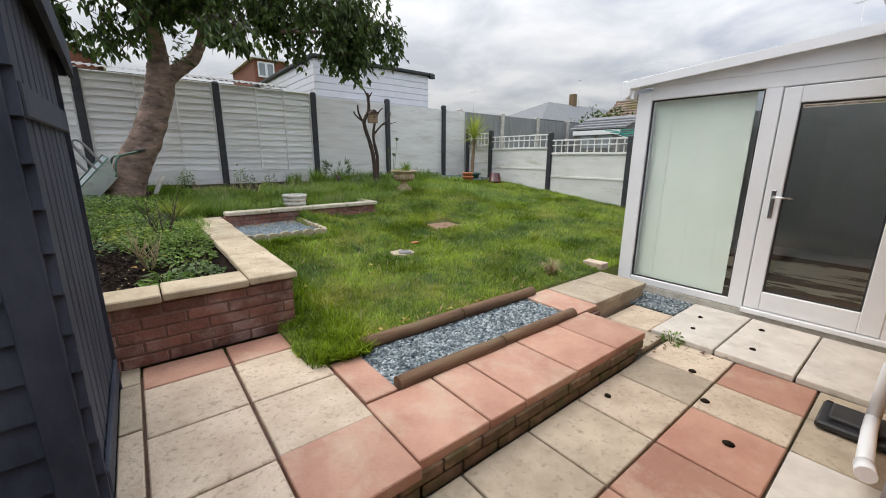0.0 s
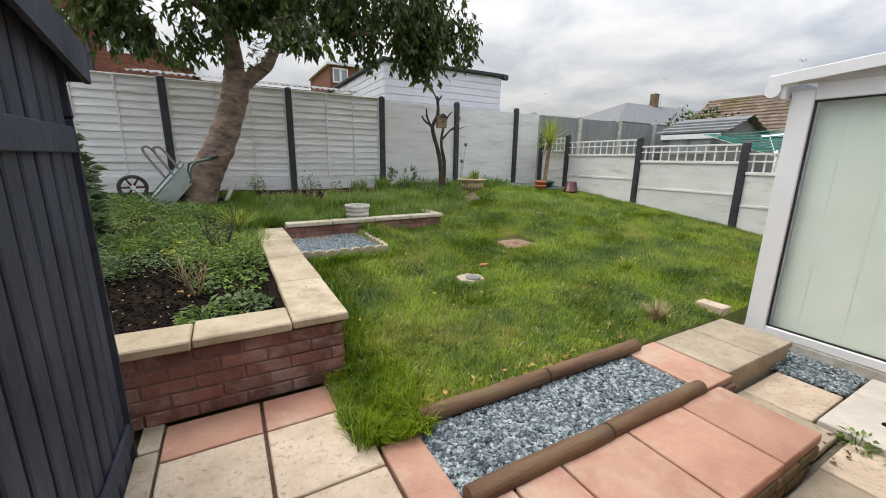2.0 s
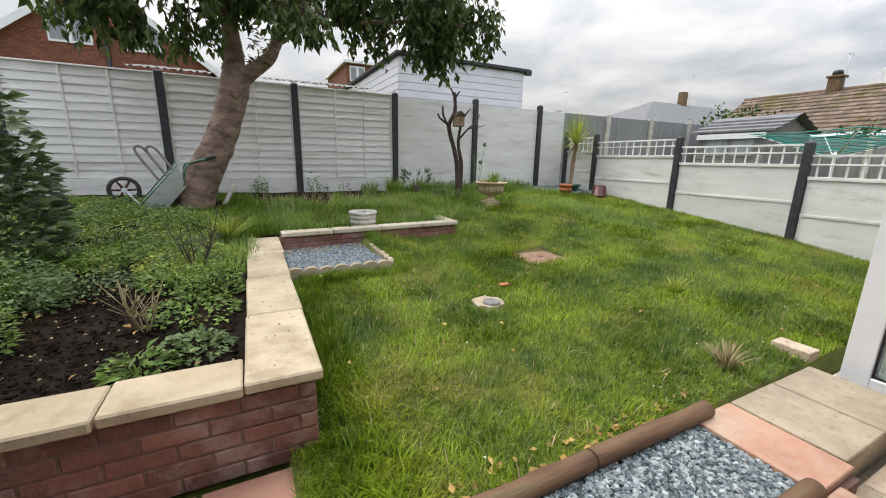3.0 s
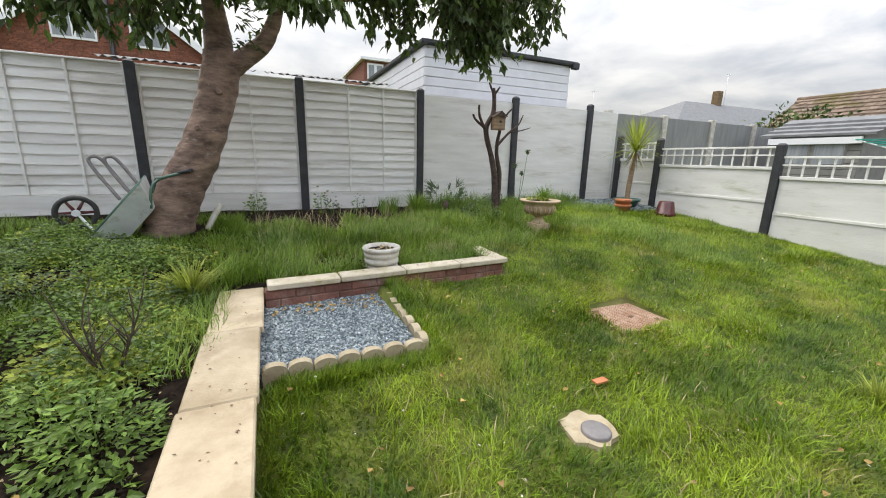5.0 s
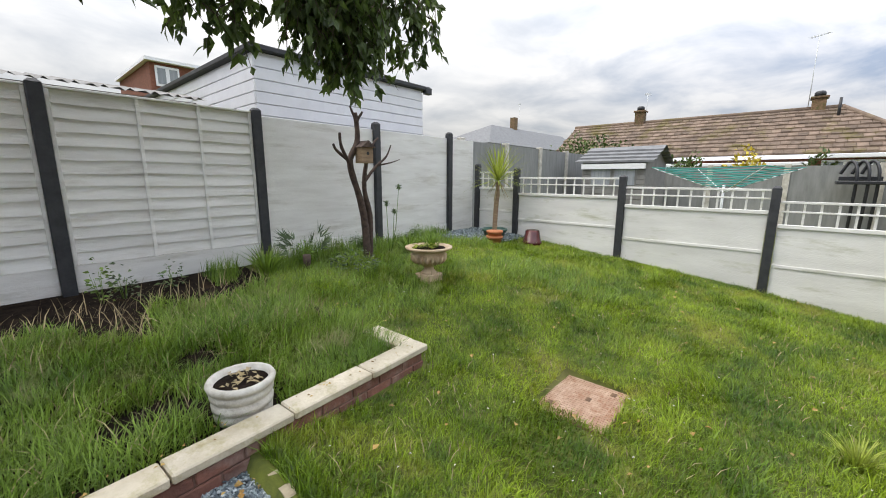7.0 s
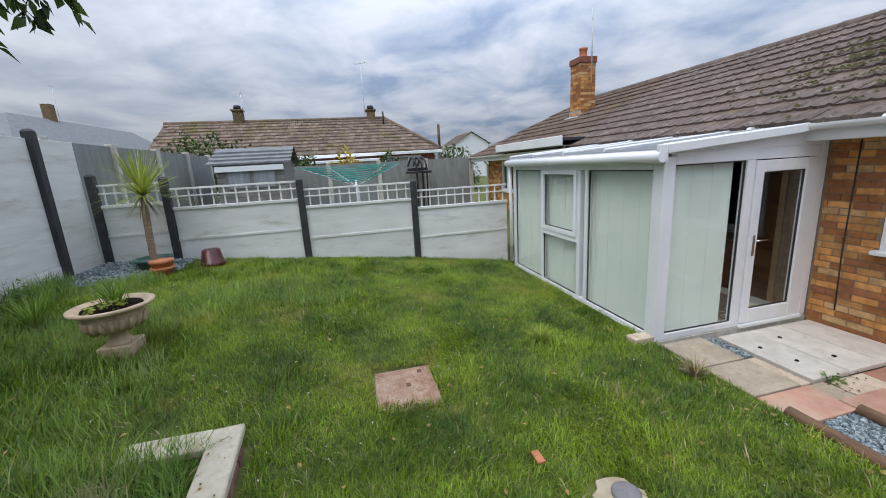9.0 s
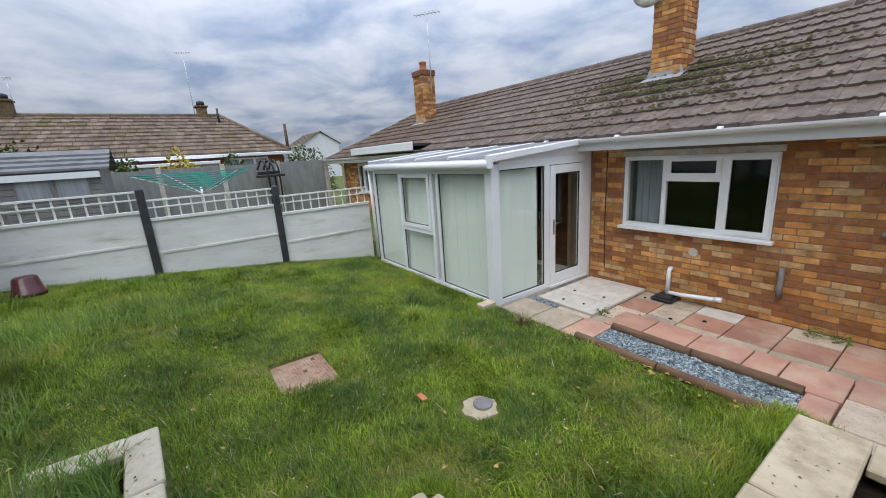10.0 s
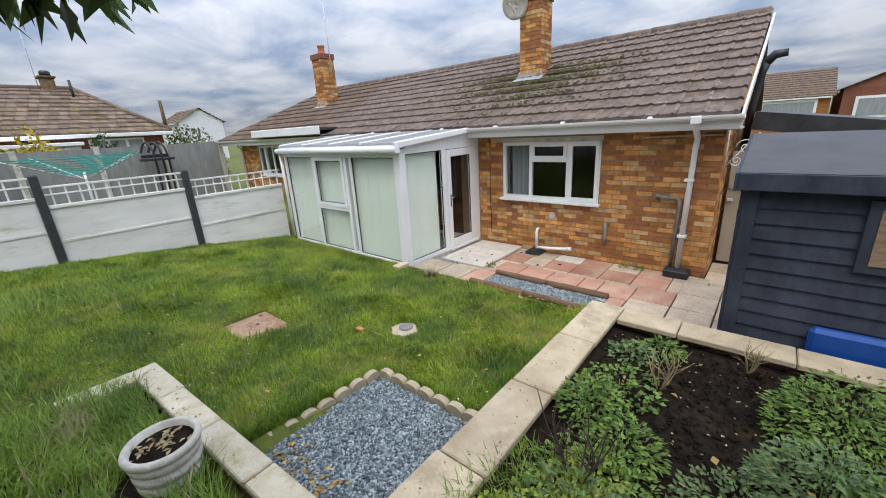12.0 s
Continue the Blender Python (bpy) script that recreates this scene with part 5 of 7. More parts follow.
wn_ = part("window", B(-1.62, SY1 + 0.02, 1.34, -0.94, SY1 + 0.05, 1.84, bev=0.004), M["shed"], shed)
part("pane", B(-1.56, SY1 + 0.046, 1.40, -1.0, SY1 + 0.056, 1.78), M["wood"], wn_, "brown backed window pane")
bm = B(-2.3, SY1 + 0.03, 0.30, -0.80, SY1 + 0.13, 0.90, bev=0.03)
bmesh.ops.subdivide_edges(bm, edges=bm.edges[:], cuts=2, use_grid_fill=True)
for v in bm.verts:
    v.co += Vector((0, 0.015 * noise.noise(v.co * 6), 0.02 * noise.noise(v.co * 4 + Vector((5, 0, 0)))))
whole("tarpaulin", bm, M["blue"], "crumpled bright blue tarpaulin behind the shed", "tarpaulin")


# ---- tree ----
def path_pts(*p, n=6):
    """Points along a smooth curve through p."""
    p = [Vector(q) for q in p]
    out = []
    for i in range(len(p) - 1):
        a, b, c, d = p[max(i - 1, 0)], p[i], p[i + 1], p[min(i + 2, len(p) - 1)]
        for k in range(n):
            t = k / n
            out.append(0.5 * (2 * b + (c - a) * t + (2 * a - 5 * b + 4 * c - d) * t * t + (3 * b - a - 3 * c + d) * t ** 3))
    return out + [p[-1]]


def limb(bm, pts, r0, r1, seg=8, rough=0.06, n=6):
    q = path_pts(*pts, n=n)
    tube(bm, q, [r0 + (r1 - r0) * (i / (len(q) - 1)) for i in range(len(q))], seg, True, rough, rng)
    return q


tree = thing("cherry_tree", (-0.14, 7.6, 0.9), "leaning cherry tree with peeling banded bark and drooping leaves", "tree")
q = path_pts((-0.24, 7.6, 0.80), (-0.14, 7.6, 1.11), (0.005, 7.6, 1.45), (0.185, 7.6, 1.79), (0.38, 7.6, 2.29), (0.475, 7.6, 2.66), (0.48, 7.6, 2.88))
rad = [table(p.z, [(0.8, 0.28), (0.95, 0.25), (1.14, 0.233), (1.8, 0.205), (2.3, 0.185), (2.65, 0.19), (2.85, 0.16)]) for p in q]
rad = [a * (1 + 0.035 * math.sin(i * 1.9)) for i, a in enumerate(rad)]
trunk = part("trunk", tube(bmesh.new(), q, rad, 24, True, 0.03, rng), M["bark"], tree, "thick brown trunk with banded bark")
for zk, ak, rk in ((1.62, -1.2, 0.05), (2.0, -1.9, 0.04), (2.42, -1.4, 0.045)):
    c = min(q, key=lambda p: abs(p.z - zk))
    d = Vector((math.cos(ak), math.sin(ak), 0.1)) * 0.17
    part("knot", tube(bmesh.new(), [c + d, c + d * 1.18, c + d * 1.27], [rk, rk * 0.9, rk * 0.5], 9, True, 0.1, rng), M["bark"], trunk)
limbs = [((0.48, 7.6, 2.72), (0.48, 7.57, 3.12), (0.45, 7.45, 3.5), (0.30, 7.2, 4.4)),
         ((0.49, 7.6, 2.64), (0.78, 7.59, 2.88), (0.96, 7.57, 3.05), (1.09, 7.52, 3.36), (1.12, 7.44, 3.68), (1.25, 7.15, 4.35)),
         ((1.10, 7.5, 3.5), (1.35, 7.4, 3.57), (1.74, 7.25, 3.50), (2.2, 7.0, 3.52), (2.9, 6.95, 3.62), (3.75, 6.9, 3.68)),
         ((0.45, 7.45, 3.45), (-0.3, 7.1, 3.8), (-1.1, 7.0, 4.0)), ((1.12, 7.42, 3.7), (1.9, 7.0, 4.2), (2.6, 6.9, 4.6)), ((0.45, 7.42, 3.6), (0.25, 6.8, 4.0), (0.3, 6.2, 4.1))]
for i, l in enumerate(limbs):
    bm = bmesh.new()
    limb(bm, l, (0.165, 0.12, 0.05, 0.07, 0.05, 0.06)[i], (0.05, 0.04, 0.018, 0.02, 0.02, 0.02)[i], 12 if i < 2 else 7)
    part("limb", bm, M["bark"], tree)
blobs = [(0.1, 7.1, 4.2, 1.25, 0.8, 0.8), (1.3, 6.95, 4.25, 1.1, 0.8, 0.7), (2.6, 6.95, 4.15, 0.9, 0.7, 0.62), (3.5, 6.85, 3.95, 0.65, 0.5, 0.6), (-1.0, 7.1, 4.15, 0.9, 0.8, 0.75),
         (0.5, 6.6, 4.2, 1.0, 0.6, 0.5), (2.75, 6.95, 3.6, 0.5, 0.35, 0.4), (-0.25, 7.2, 3.35, 0.75, 0.4, 0.38), (1.9, 6.95, 3.85, 0.5, 0.45, 0.25), (-0.95, 7.3, 3.5, 0.65, 0.45, 0.4),
         (3.35, 6.95, 3.5, 0.5, 0.4, 0.42), (0.7, 7.2, 3.85, 0.8, 0.4, 0.35), (2.3, 7.0, 3.55, 0.4, 0.4, 0.35), (3.9, 6.85, 3.75, 0.45, 0.4, 0.5), (3.1, 7.0, 3.9, 0.7, 0.5, 0.4),
         (1.15, 5.9, 3.17, 0.36, 0.2, 0.05)]
LV, LF = [], []


def leaf(V, F, c, d, n, L, W, fold=0.25):
    """One folded leaf from c along d."""
    s = d.cross(n).normalized()
    n = s.cross(d).normalized()
    k = len(V)
    V += [c, c + d * L * 0.4 + s * W + n * W * fold, c + d * L * 0.4 - s * W + n * W * fold, c + d * L * 0.45 - n * W * 0.1, c + d * L + n * (-0.15 * L)]
    F += [(k, k + 3, k + 1), (k, k + 2, k + 3), (k + 1, k + 3, k + 4), (k + 3, k + 2, k + 4)]


bmt = bmesh.new()
for cx, cy, cz, rx, ry, rz in blobs:
    count = int(190 * rx * ry * rz / 0.3) + 45
    for i in range(count):
        while True:
            u = Vector((R(-1, 1), R(-1, 1), R(-1, 1)))
            if 0.25 < u.length < 1:
                break
        c = Vector((cx + u.x * rx, cy + u.y * ry, cz + u.z * rz))
        if noise.noise(c * 1.7) < -0.16:
            continue
        if 5.9 < c.y < 6.9 and c.x < 0.8 and c.z < 3.4:
            continue
        droop = Vector((R(-0.5, 0.5), R(-0.5, 0.5), R(-1.2, -0.35))).normalized()
        tw = [c + Vector((-droop.x, -droop.y, 0.25)) * R(0.1, 0.3), c, c + droop * 0.28]
        tube(bmt, tw, [0.006, 0.005, 0.002], 3, False)
        for j in range(rng.randint(7, 11)):
            b = c + droop * R(-0.05, 0.3)
            d = (droop + Vector((R(-0.8, 0.8), R(-0.8, 0.8), R(-0.7, 0.3)))).normalized()
            leaf(LV, LF, b, d, Vector((R(-1, 1), R(-1, 1), R(0.2, 1))), R(0.085, 0.145), R(0.021, 0.034))
tagged(part("twig", bmt, M["twig"], tree), kind="stuff")
raw("crown", LV, LF, M["leaf"], tree, "dark green drooping narrow leaves")
# side shoots on the trunk fork
V, F = [], []
for i in range(70):
    c = Vector((R(0.62, 0.95), R(7.42, 7.56), R(2.9, 3.35)))
    leaf(V, F, c, Vector((R(-1, 1), R(-1, 0.4), R(-0.6, 0.8))).normalized(), Vector((R(-1, 1), -1, 1)), R(0.07, 0.13), R(0.014, 0.022))
tagged(raw("side_shoot", V, F, M["leaf"], tree), kind="stuff")


# ---- plants ----
def clump(name, x, y, z, r, h, n, L, W, material, label, category="plant", group="", up=0.6, stems=6):
    p = thing(name, (x, y, z), label, category, group)
    V, F = [], []
    bm = bmesh.new()
    for i in range(stems):
        a, q = R(0, 6.28), r * R(0.1, 0.7)
        tube(bm, [(x + 0.3 * q * math.cos(a), y + 0.3 * q * math.sin(a), z - 0.03), (x + q * math.cos(a), y + q * math.sin(a), z + h * R(0.4, 0.9))], [0.004, 0.002], 4)
    tagged(part("stem", bm, M["weed" if material != "straw" else "straw"], p), kind="stuff")
    for i in range(n):
        a, q = R(0, 6.28), r * math.sqrt(R(0, 1))
        t = R(0, 1)
        hz = h * t * (1 - 0.6 * (q / r) ** 2)
        c = Vector((x + q * math.cos(a), y + q * math.sin(a), z + hz))
        d = Vector((math.cos(a) + R(-0.7, 0.7), math.sin(a) + R(-0.7, 0.7), R(-0.3, 1) * up)).normalized()
        leaf(V, F, c, d, Vector((R(-1.2, 1.2), R(-1.2, 1.2), 1)), L * R(0.6, 1.2), W * R(0.7, 1.2))
    raw("foliage", V, F, M[material], p)
    return p


def tuft(name, x, y, z, r, h, n, material, label, arch=0.7, w=0.006, category="plant", group=""):
    """Arching strap leaves from one root."""
    V, F = [], []
    for i in range(n):
        a = R(0, 6.28)
        l, s = h * R(0.6, 1.15), R(0.2, 1) * arch
        d = Vector((math.cos(a), math.sin(a), 0))
        sd = Vector((-d.y, d.x, 0)) * w
        b = Vector((x, y, z)) + d * R(0, r)
        k = len(V)
        for t in (0, 0.4, 0.75, 1):
            c = b + d * l * s * t ** 1.5 + Vector((0, 0, l * (t - 0.45 * s * t * t)))
            ww = 1 - 0.9 * t ** 2
            V += [c + sd * ww, c - sd * ww]
        F += [(k, k + 1, k + 3, k + 2), (k + 2, k + 3, k + 5, k + 4), (k + 4, k + 5, k + 7, k + 6)]
    return raw(name, V, F, M[material], None, label, category)


bz = bed_z
clump("fern_weed", 0.02, 3.05, bz(0, 3.05), 0.13, 0.13, 130, 0.07, 0.012, "weed", "small bright green fern-like weed in dark soil", group="weeds in the bed")
clump("cranesbill", 0.22, 3.22, bz(0, 3.2), 0.16, 0.10, 190, 0.045, 0.018, "silver", "low grey-green leafy weed in dark soil", group="weeds in the bed")
clump("cranesbill", 0.15, 3.72, bz(0, 3.7), 0.26, 0.12, 330, 0.04, 0.016, "weed", "spreading low green weed beside the coping", group="weeds in the bed")
clump("leafy_weed", 0.23, 4.05, bz(0, 4.2), 0.20, 0.26, 700, 0.042, 0.009, "weed", "upright bushy green weed with narrow leaves", group="weeds in the bed")
clump("leafy_weed", -0.02, 4.28, bz(0, 4.4), 0.20, 0.22, 560, 0.042, 0.009, "weed", "upright bushy green weed with narrow leaves", group="weeds in the bed")
clump("lime_sedum", 0.30, 5.05, bz(0, 5.0), 0.15, 0.12, 330, 0.028, 0.012, "lime", "yellow-green mounded sedum beside the coping", group="weeds in the bed")
clump("lime_sedum", 0.12, 5.3, bz(0, 5.3), 0.2, 0.12, 330, 0.028, 0.012, "lime", "yellow-green mounded sedum beside the coping", group="weeds in the bed")
clump("leafy_shrub", -0.92, 3.55, bz(0, 3.5), 0.33, 0.46, 1700, 0.045, 0.009, "weed", "bushy sage-green shrub in the raised bed", "shrub")
clump("leafy_shrub", -0.80, 4.15, bz(0, 4.1), 0.27, 0.40, 1400, 0.042, 0.009, "silver", "bushy green shrub in the raised bed", "shrub")
clump("leafy_shrub", -1.25, 4.3, bz(0, 4.3), 0.42, 0.5, 2200, 0.05, 0.010, "weed", "tall leafy shrub at the edge of the bed", "shrub")
clump("dark_shrub", -1.30, 5.15, bz(0, 5.1), 0.46, 1.75, 1700, 0.12, 0.034, "ivy", "tall dark green shrub beside the shed", "shrub", stems=14)
clump("dark_shrub", -1.55, 4.5, bz(0, 4.5), 0.4, 0.75, 700, 0.09, 0.028, "ivy", "dark green shrub overhanging the bed", "shrub", stems=10)
for i in range(120):
    x, y = R(-2.6, 0.32), R(4.3, 7.6)
    if x > -0.75 and y > 6.9:
        continue
    if R(0, 1) < 0.45:
        clump("lime_sedum", x, y, bz(x, y), R(0.15, 0.26), 0.12, 240, 0.035, 0.014, "lime", "low yellow-green ground cover", group="ground cover")
    else:
        clump("leafy_weed", x, y, bz(x, y), R(0.2, 0.34), R(0.12, 0.26), 620, 0.036, 0.010, rng.choice(["weed", "weed", "silver"]), "low green leafy weed", group="ground cover")
tuft("grass_clump", 0.28, 5.72, bz(0, 5.7), 0.06, 0.34, 120, "lime", "striped pale green strap-leaved clump by the wall corner", 0.9, 0.008)
tuft("grass_clump", 3.2, 2.25, lawn_z(3.2, 2.25), 0.05, 0.20, 120, "straw", "straw-coloured tuft at the lawn edge", 0.9, 0.004)
tuft("grass_clump", 4.1, 3.2, lawn_z(4.1, 3.2), 0.07, 0.20, 110, "lime", "pale yellow-green tuft in the lawn", 0.9, 0.005)
tuft("grass_clump", 2.95, 8.05, bz(0, 8.0), 0.08, 0.42, 90, "longgrass", "dark strap-leaved clump at the fence", 0.8, 0.010)
tuft("grass_clump", 4.9, 7.75, lawn_z(4.9, 7.75), 0.06, 0.35, 90, "longgrass", "dark strap-leaved clump at the fence", 0.8, 0.008)


# bare rose-like twigs in the bed
def twigs(name, x, y, z, h, n, material, label):
    p = thing(name, (x, y, z), label, "plant")
    for i in range(n):
        bm = bmesh.new()
        a = R(0, 6.28)
        l = h * R(0.6, 1.1)
        m1 = Vector((x + 0.25 * l * math.cos(a), y + 0.25 * l * math.sin(a), z + l * 0.55))
        m2 = m1 + Vector((R(-0.15, 0.15) * h, R(-0.15, 0.15) * h, l * 0.45))
        limb(bm, ((x, y, z - 0.03), m1, m2), 0.006, 0.002, 5, 0, 3)
        for k in range(3):
            b = Vector((x, y, z)).lerp(m1, R(0.5, 1))
            tube(bm, [b, b + Vector((R(-0.12, 0.12), R(-0.12, 0.12), R(0.05, 0.16)))], [0.003, 0.0015], 4)
        part("stem", bm, M[material], p)
    return p


twigs("bare_shrub", 0.1, 4.62, bz(0, 4.6), 0.50, 9, "twig", "leggy bare-stemmed shrub in the bed")
twigs("dead_stems", -0.05, 3.55, bz(0, 3.5), 0.34, 9, "straw", "dry dead stems standing in the soil")
twigs("dead_stems", -0.5, 2.98, bz(0, 3.0), 0.22, 10, "straw", "dry pale stems lying in the soil")

# bare pruned tree with a bird box
st = thing("pruned_tree", (4.33, 7.95, 1.0), "dark bare pruned small tree with cut branches", "tree")
bm = bmesh.new()
limb(bm, ((4.30, 7.95, 0.9), (4.28, 7.95, 1.4), (4.2, 7.94, 1.8), (4.05, 7.92, 2.25), (4.16, 7.9, 2.55), (4.14, 7.9, 2.88)), 0.055, 0.028, 9, 0.1)
limb(bm, ((4.33, 7.95, 0.9), (4.36, 7.94, 1.5), (4.27, 7.93, 1.95), (4.3, 7.9, 2.3)), 0.045, 0.025, 8, 0.1)
limb(bm, ((4.07, 7.92, 2.2), (3.92, 7.9, 2.45), (3.9, 7.9, 2.62)), 0.026, 0.016, 7, 0.1)
limb(bm, ((4.04, 7.92, 2.28), (3.85, 7.9, 2.4), (3.80, 7.9, 2.48)), 0.022, 0.014, 7, 0.1)
limb(bm, ((4.25, 7.93, 2.0), (4.45, 7.9, 2.22), (4.62, 7.88, 2.36), (4.70, 7.87, 2.52)), 0.024, 0.008, 7, 0.1)
limb(bm, ((4.48, 7.9, 2.24), (4.68, 7.86, 2.28), (4.85, 7.86, 2.33)), 0.014, 0.005, 6, 0.1)
limb(bm, ((4.30, 7.9, 2.3), (4.40, 7.9, 2.5), (4.5, 7.9, 2.6)), 0.02, 0.012, 7, 0.1)
limb(bm, ((4.14, 7.9, 2.75), (4.24, 7.88, 2.9)), 0.022, 0.014, 7, 0.1)
limb(bm, ((4.14, 7.9, 2.8), (4.05, 7.88, 2.95)), 0.018, 0.012, 7, 0.1)
part("trunk", bm, M["twig"], st)
bb = thing("bird_box", (4.22, 7.86, 2.28), "weathered grey-brown wooden bird box on the pruned tree", "bird box")
part("body", B(4.12, 7.76, 2.26, 4.30, 7.90, 2.46, bev=0.004), M["wood"], bb)
bm = bmesh.new()
vs = [bm.verts.new(p) for p in ((4.10, 7.73, 2.455), (4.21, 7.73, 2.54), (4.32, 7.73, 2.455), (4.10, 7.92, 2.455), (4.21, 7.92, 2.54), (4.32, 7.92, 2.455))]
bm.faces.new((vs[0], vs[1], vs[4], vs[3])), bm.faces.new((vs[1], vs[2], vs[5], vs[4])), bm.faces.new((vs[0], vs[2], vs[1])), bm.faces.new((vs[3], vs[4], vs[5]))
part("roof", bm, M["twig"], bb)
part("entrance", tube(bmesh.new(), [(4.21, 7.758, 2.38), (4.21, 7.752, 2.38)], [0.02, 0.02], 12), M["black"], bb)

# small fan plant and seed heads at the fence
V, F = [], []
for i in range(18):
    a = R(0, 6.28)
    base = Vector((3.42, 8.0, 1.1))
    tip = base + Vector((math.cos(a) * 0.22, math.sin(a) * 0.2, R(0.08, 0.3)))
    d0 = (tip - base).normalized()
    for j in range(9):
        d = (d0 + Vector((R(-0.5, 0.5), R(-0.5, 0.5), R(-0.4, 0.5)))).normalized()
        leaf(V, F, tip, d, Vector((0, -1, 0.5)), R(0.12, 0.2), 0.006)
fp = thing("fan_palm", (3.42, 8.0, 1.0), "small dark fan palm at the foot of the fence", "plant")
part("stem", tube(bmesh.new(), [(3.42, 8.0, 0.95), (3.42, 8.0, 1.15)], [0.04, 0.05], 8), M["twig"], fp)
raw("fronds", V, F, M["ivy"], fp)
sh = thing("seed_heads", (4.72, 7.95, 1.0), "tall pale green round seed heads on thin stems", "plant")
for x, y, z in ((4.66, 7.95, 1.72), (4.86, 7.9, 1.95), (4.78, 7.92, 1.60)):
    part("stem", tube(bmesh.new(), [(4.72, 7.95, 0.95), ((4.72 + x) / 2, y, z * 0.7), (x, y, z)], [0.006, 0.005, 0.004], 5), M["weed"], sh)
    V, F = [], []
    for i in range(60):
        d = Vector((R(-1, 1), R(-1, 1), R(-1, 1))).normalized()
        leaf(V, F, Vector((x, y, z)), d, Vector((0, 0.3, 1)), 0.055, 0.008)
    raw("head", V, F, M["silver"], sh)

# ---- pots ----
pt = thing("plant_pot", (1.80, 5.885, 0.74), "round pale stone-effect planter with dark soil", "plant pot")
zp = 0.75
part("bowl", lathe(bmesh.new(), 1.80, 5.885, [(0.14, zp), (0.15, zp + 0.018), (0.152, zp + 0.053), (0.143, zp + 0.062), (0.145, zp + 0.070), (0.158, zp + 0.079), (0.16, zp + 0.114), (0.15, zp + 0.123), (0.152, zp + 0.136), (0.164, zp + 0.145), (0.166, zp + 0.176), (0.158, zp + 0.185), (0.174, zp + 0.195), (0.18, zp + 0.216), (0.172, zp + 0.231), (0.148, zp + 0.231), (0.14, zp + 0.176)]), M["stone"], pt)
part("soil", lathe(bmesh.new(), 1.80, 5.885, [(0.139, zp + 0.176), (0.142, zp + 0.198), (0.08, zp + 0.207), (0.01, zp + 0.202)], 20), M["soil"], pt)
V, F = [], []
for i in range(40):
    a, r_ = R(0, 6.28), R(0, 0.13)
    leaf(V, F, Vector((1.80 + r_ * math.cos(a), 5.885 + r_ * math.sin(a), zp + 0.207)), Vector((R(-1, 1), R(-1, 1), R(0, 0.5))).normalized(), Vector((0, 0, 1)), 0.04, 0.01)
tagged(raw("debris", V, F, M["straw"], pt), kind="stuff")

ux, uy = 4.36, 6.84
uz = lawn_z(ux, uy) + 0.05
ur = thing("garden_urn", (ux, uy, uz), "wide buff stone urn on a pedestal with trailing plants", "urn")
part("base", B(ux - 0.12, uy - 0.12, uz - 0.08, ux + 0.12, uy + 0.12, uz + 0.04, bev=0.008), M["urnstone"], ur)
part("bowl", lathe(bmesh.new(), ux, uy, [(0.10, uz + 0.04), (0.085, uz + 0.06), (0.06, uz + 0.09), (0.055, uz + 0.12), (0.08, uz + 0.14), (0.10, uz + 0.15), (0.17, uz + 0.18), (0.20, uz + 0.23), (0.205, uz + 0.28), (0.19, uz + 0.30),
                                             (0.24, uz + 0.33), (0.28, uz + 0.345), (0.285, uz + 0.365), (0.25, uz + 0.37), (0.22, uz + 0.34)], 32), M["urnstone"], ur)
gm = to_mesh("gadroon", tube(bmesh.new(), [(0.165, 0, 0.17), (0.20, 0, 0.22), (0.208, 0, 0.28)], [0.012, 0.02, 0.014], 6), M["urnstone"])
for i in range(20):
    piece("gadroon", gm, Matrix.Translation((ux, uy, uz)) @ Matrix.Rotation(i * math.pi / 10, 4, "Z"), ur)
part("soil", lathe(bmesh.new(), ux, uy, [(0.21, uz + 0.33), (0.2, uz + 0.35), (0.02, uz + 0.36)], 20), M["soil"], ur)
tuft("potted_plant", ux + 0.05, uy, uz + 0.35, 0.08, 0.26, 70, "longgrass", "straggly green plant growing in the urn", 1.0, 0.006)
clump("potted_plant", ux - 0.08, uy, uz + 0.35, 0.12, 0.08, 90, 0.04, 0.014, "lime", "low trailing plant in the urn")

tp = thing("flower_pot", (6.66, 7.42, 0.98), "stacked ribbed terracotta flower pots", "flower pot")
z0 = lawn_z(6.66, 7.42)
for i in range(2):
    zz = z0 + i * 0.09
    part("pot", lathe(bmesh.new(), 6.66, 7.42, [(0.11, zz), (0.125, zz + 0.08), (0.14, zz + 0.085), (0.145, zz + 0.125), (0.125, zz + 0.125)], 24), M["terracotta"], tp)
rp = thing("flower_pot", (7.25, 6.98, 0.92), "upturned glossy maroon flower pot at the fence", "flower pot")
z0 = lawn_z(7.25, 6.98)
part("pot", lathe(bmesh.new(), 7.2, 6.98, [(0.17, z0), (0.172, z0 + 0.05), (0.155, z0 + 0.06), (0.12, z0 + 0.24), (0.10, z0 + 0.255), (0.01, z0 + 0.255)], 24), M["maroon"], rp)
clump("heather_plant", 3.9, 7.7, lawn_z(3.9, 7.7), 0.3, 0.25, 260, 0.07, 0.012, "ivy", "straggly dark plant at the tree foot")
z0 = lawn_z(7.05, 7.66)
gp_ = thing("flower_pot", (7.02, 7.66, z0), "wide green glazed pot holding a palm", "flower pot")
part("pot", lathe(bmesh.new(), 7.02, 7.66, [(0.16, z0), (0.2, z0 + 0.12), (0.235, z0 + 0.14), (0.24, z0 + 0.18), (0.21, z0 + 0.18), (0.2, z0 + 0.14)], 26), M["greenpot"], gp_)
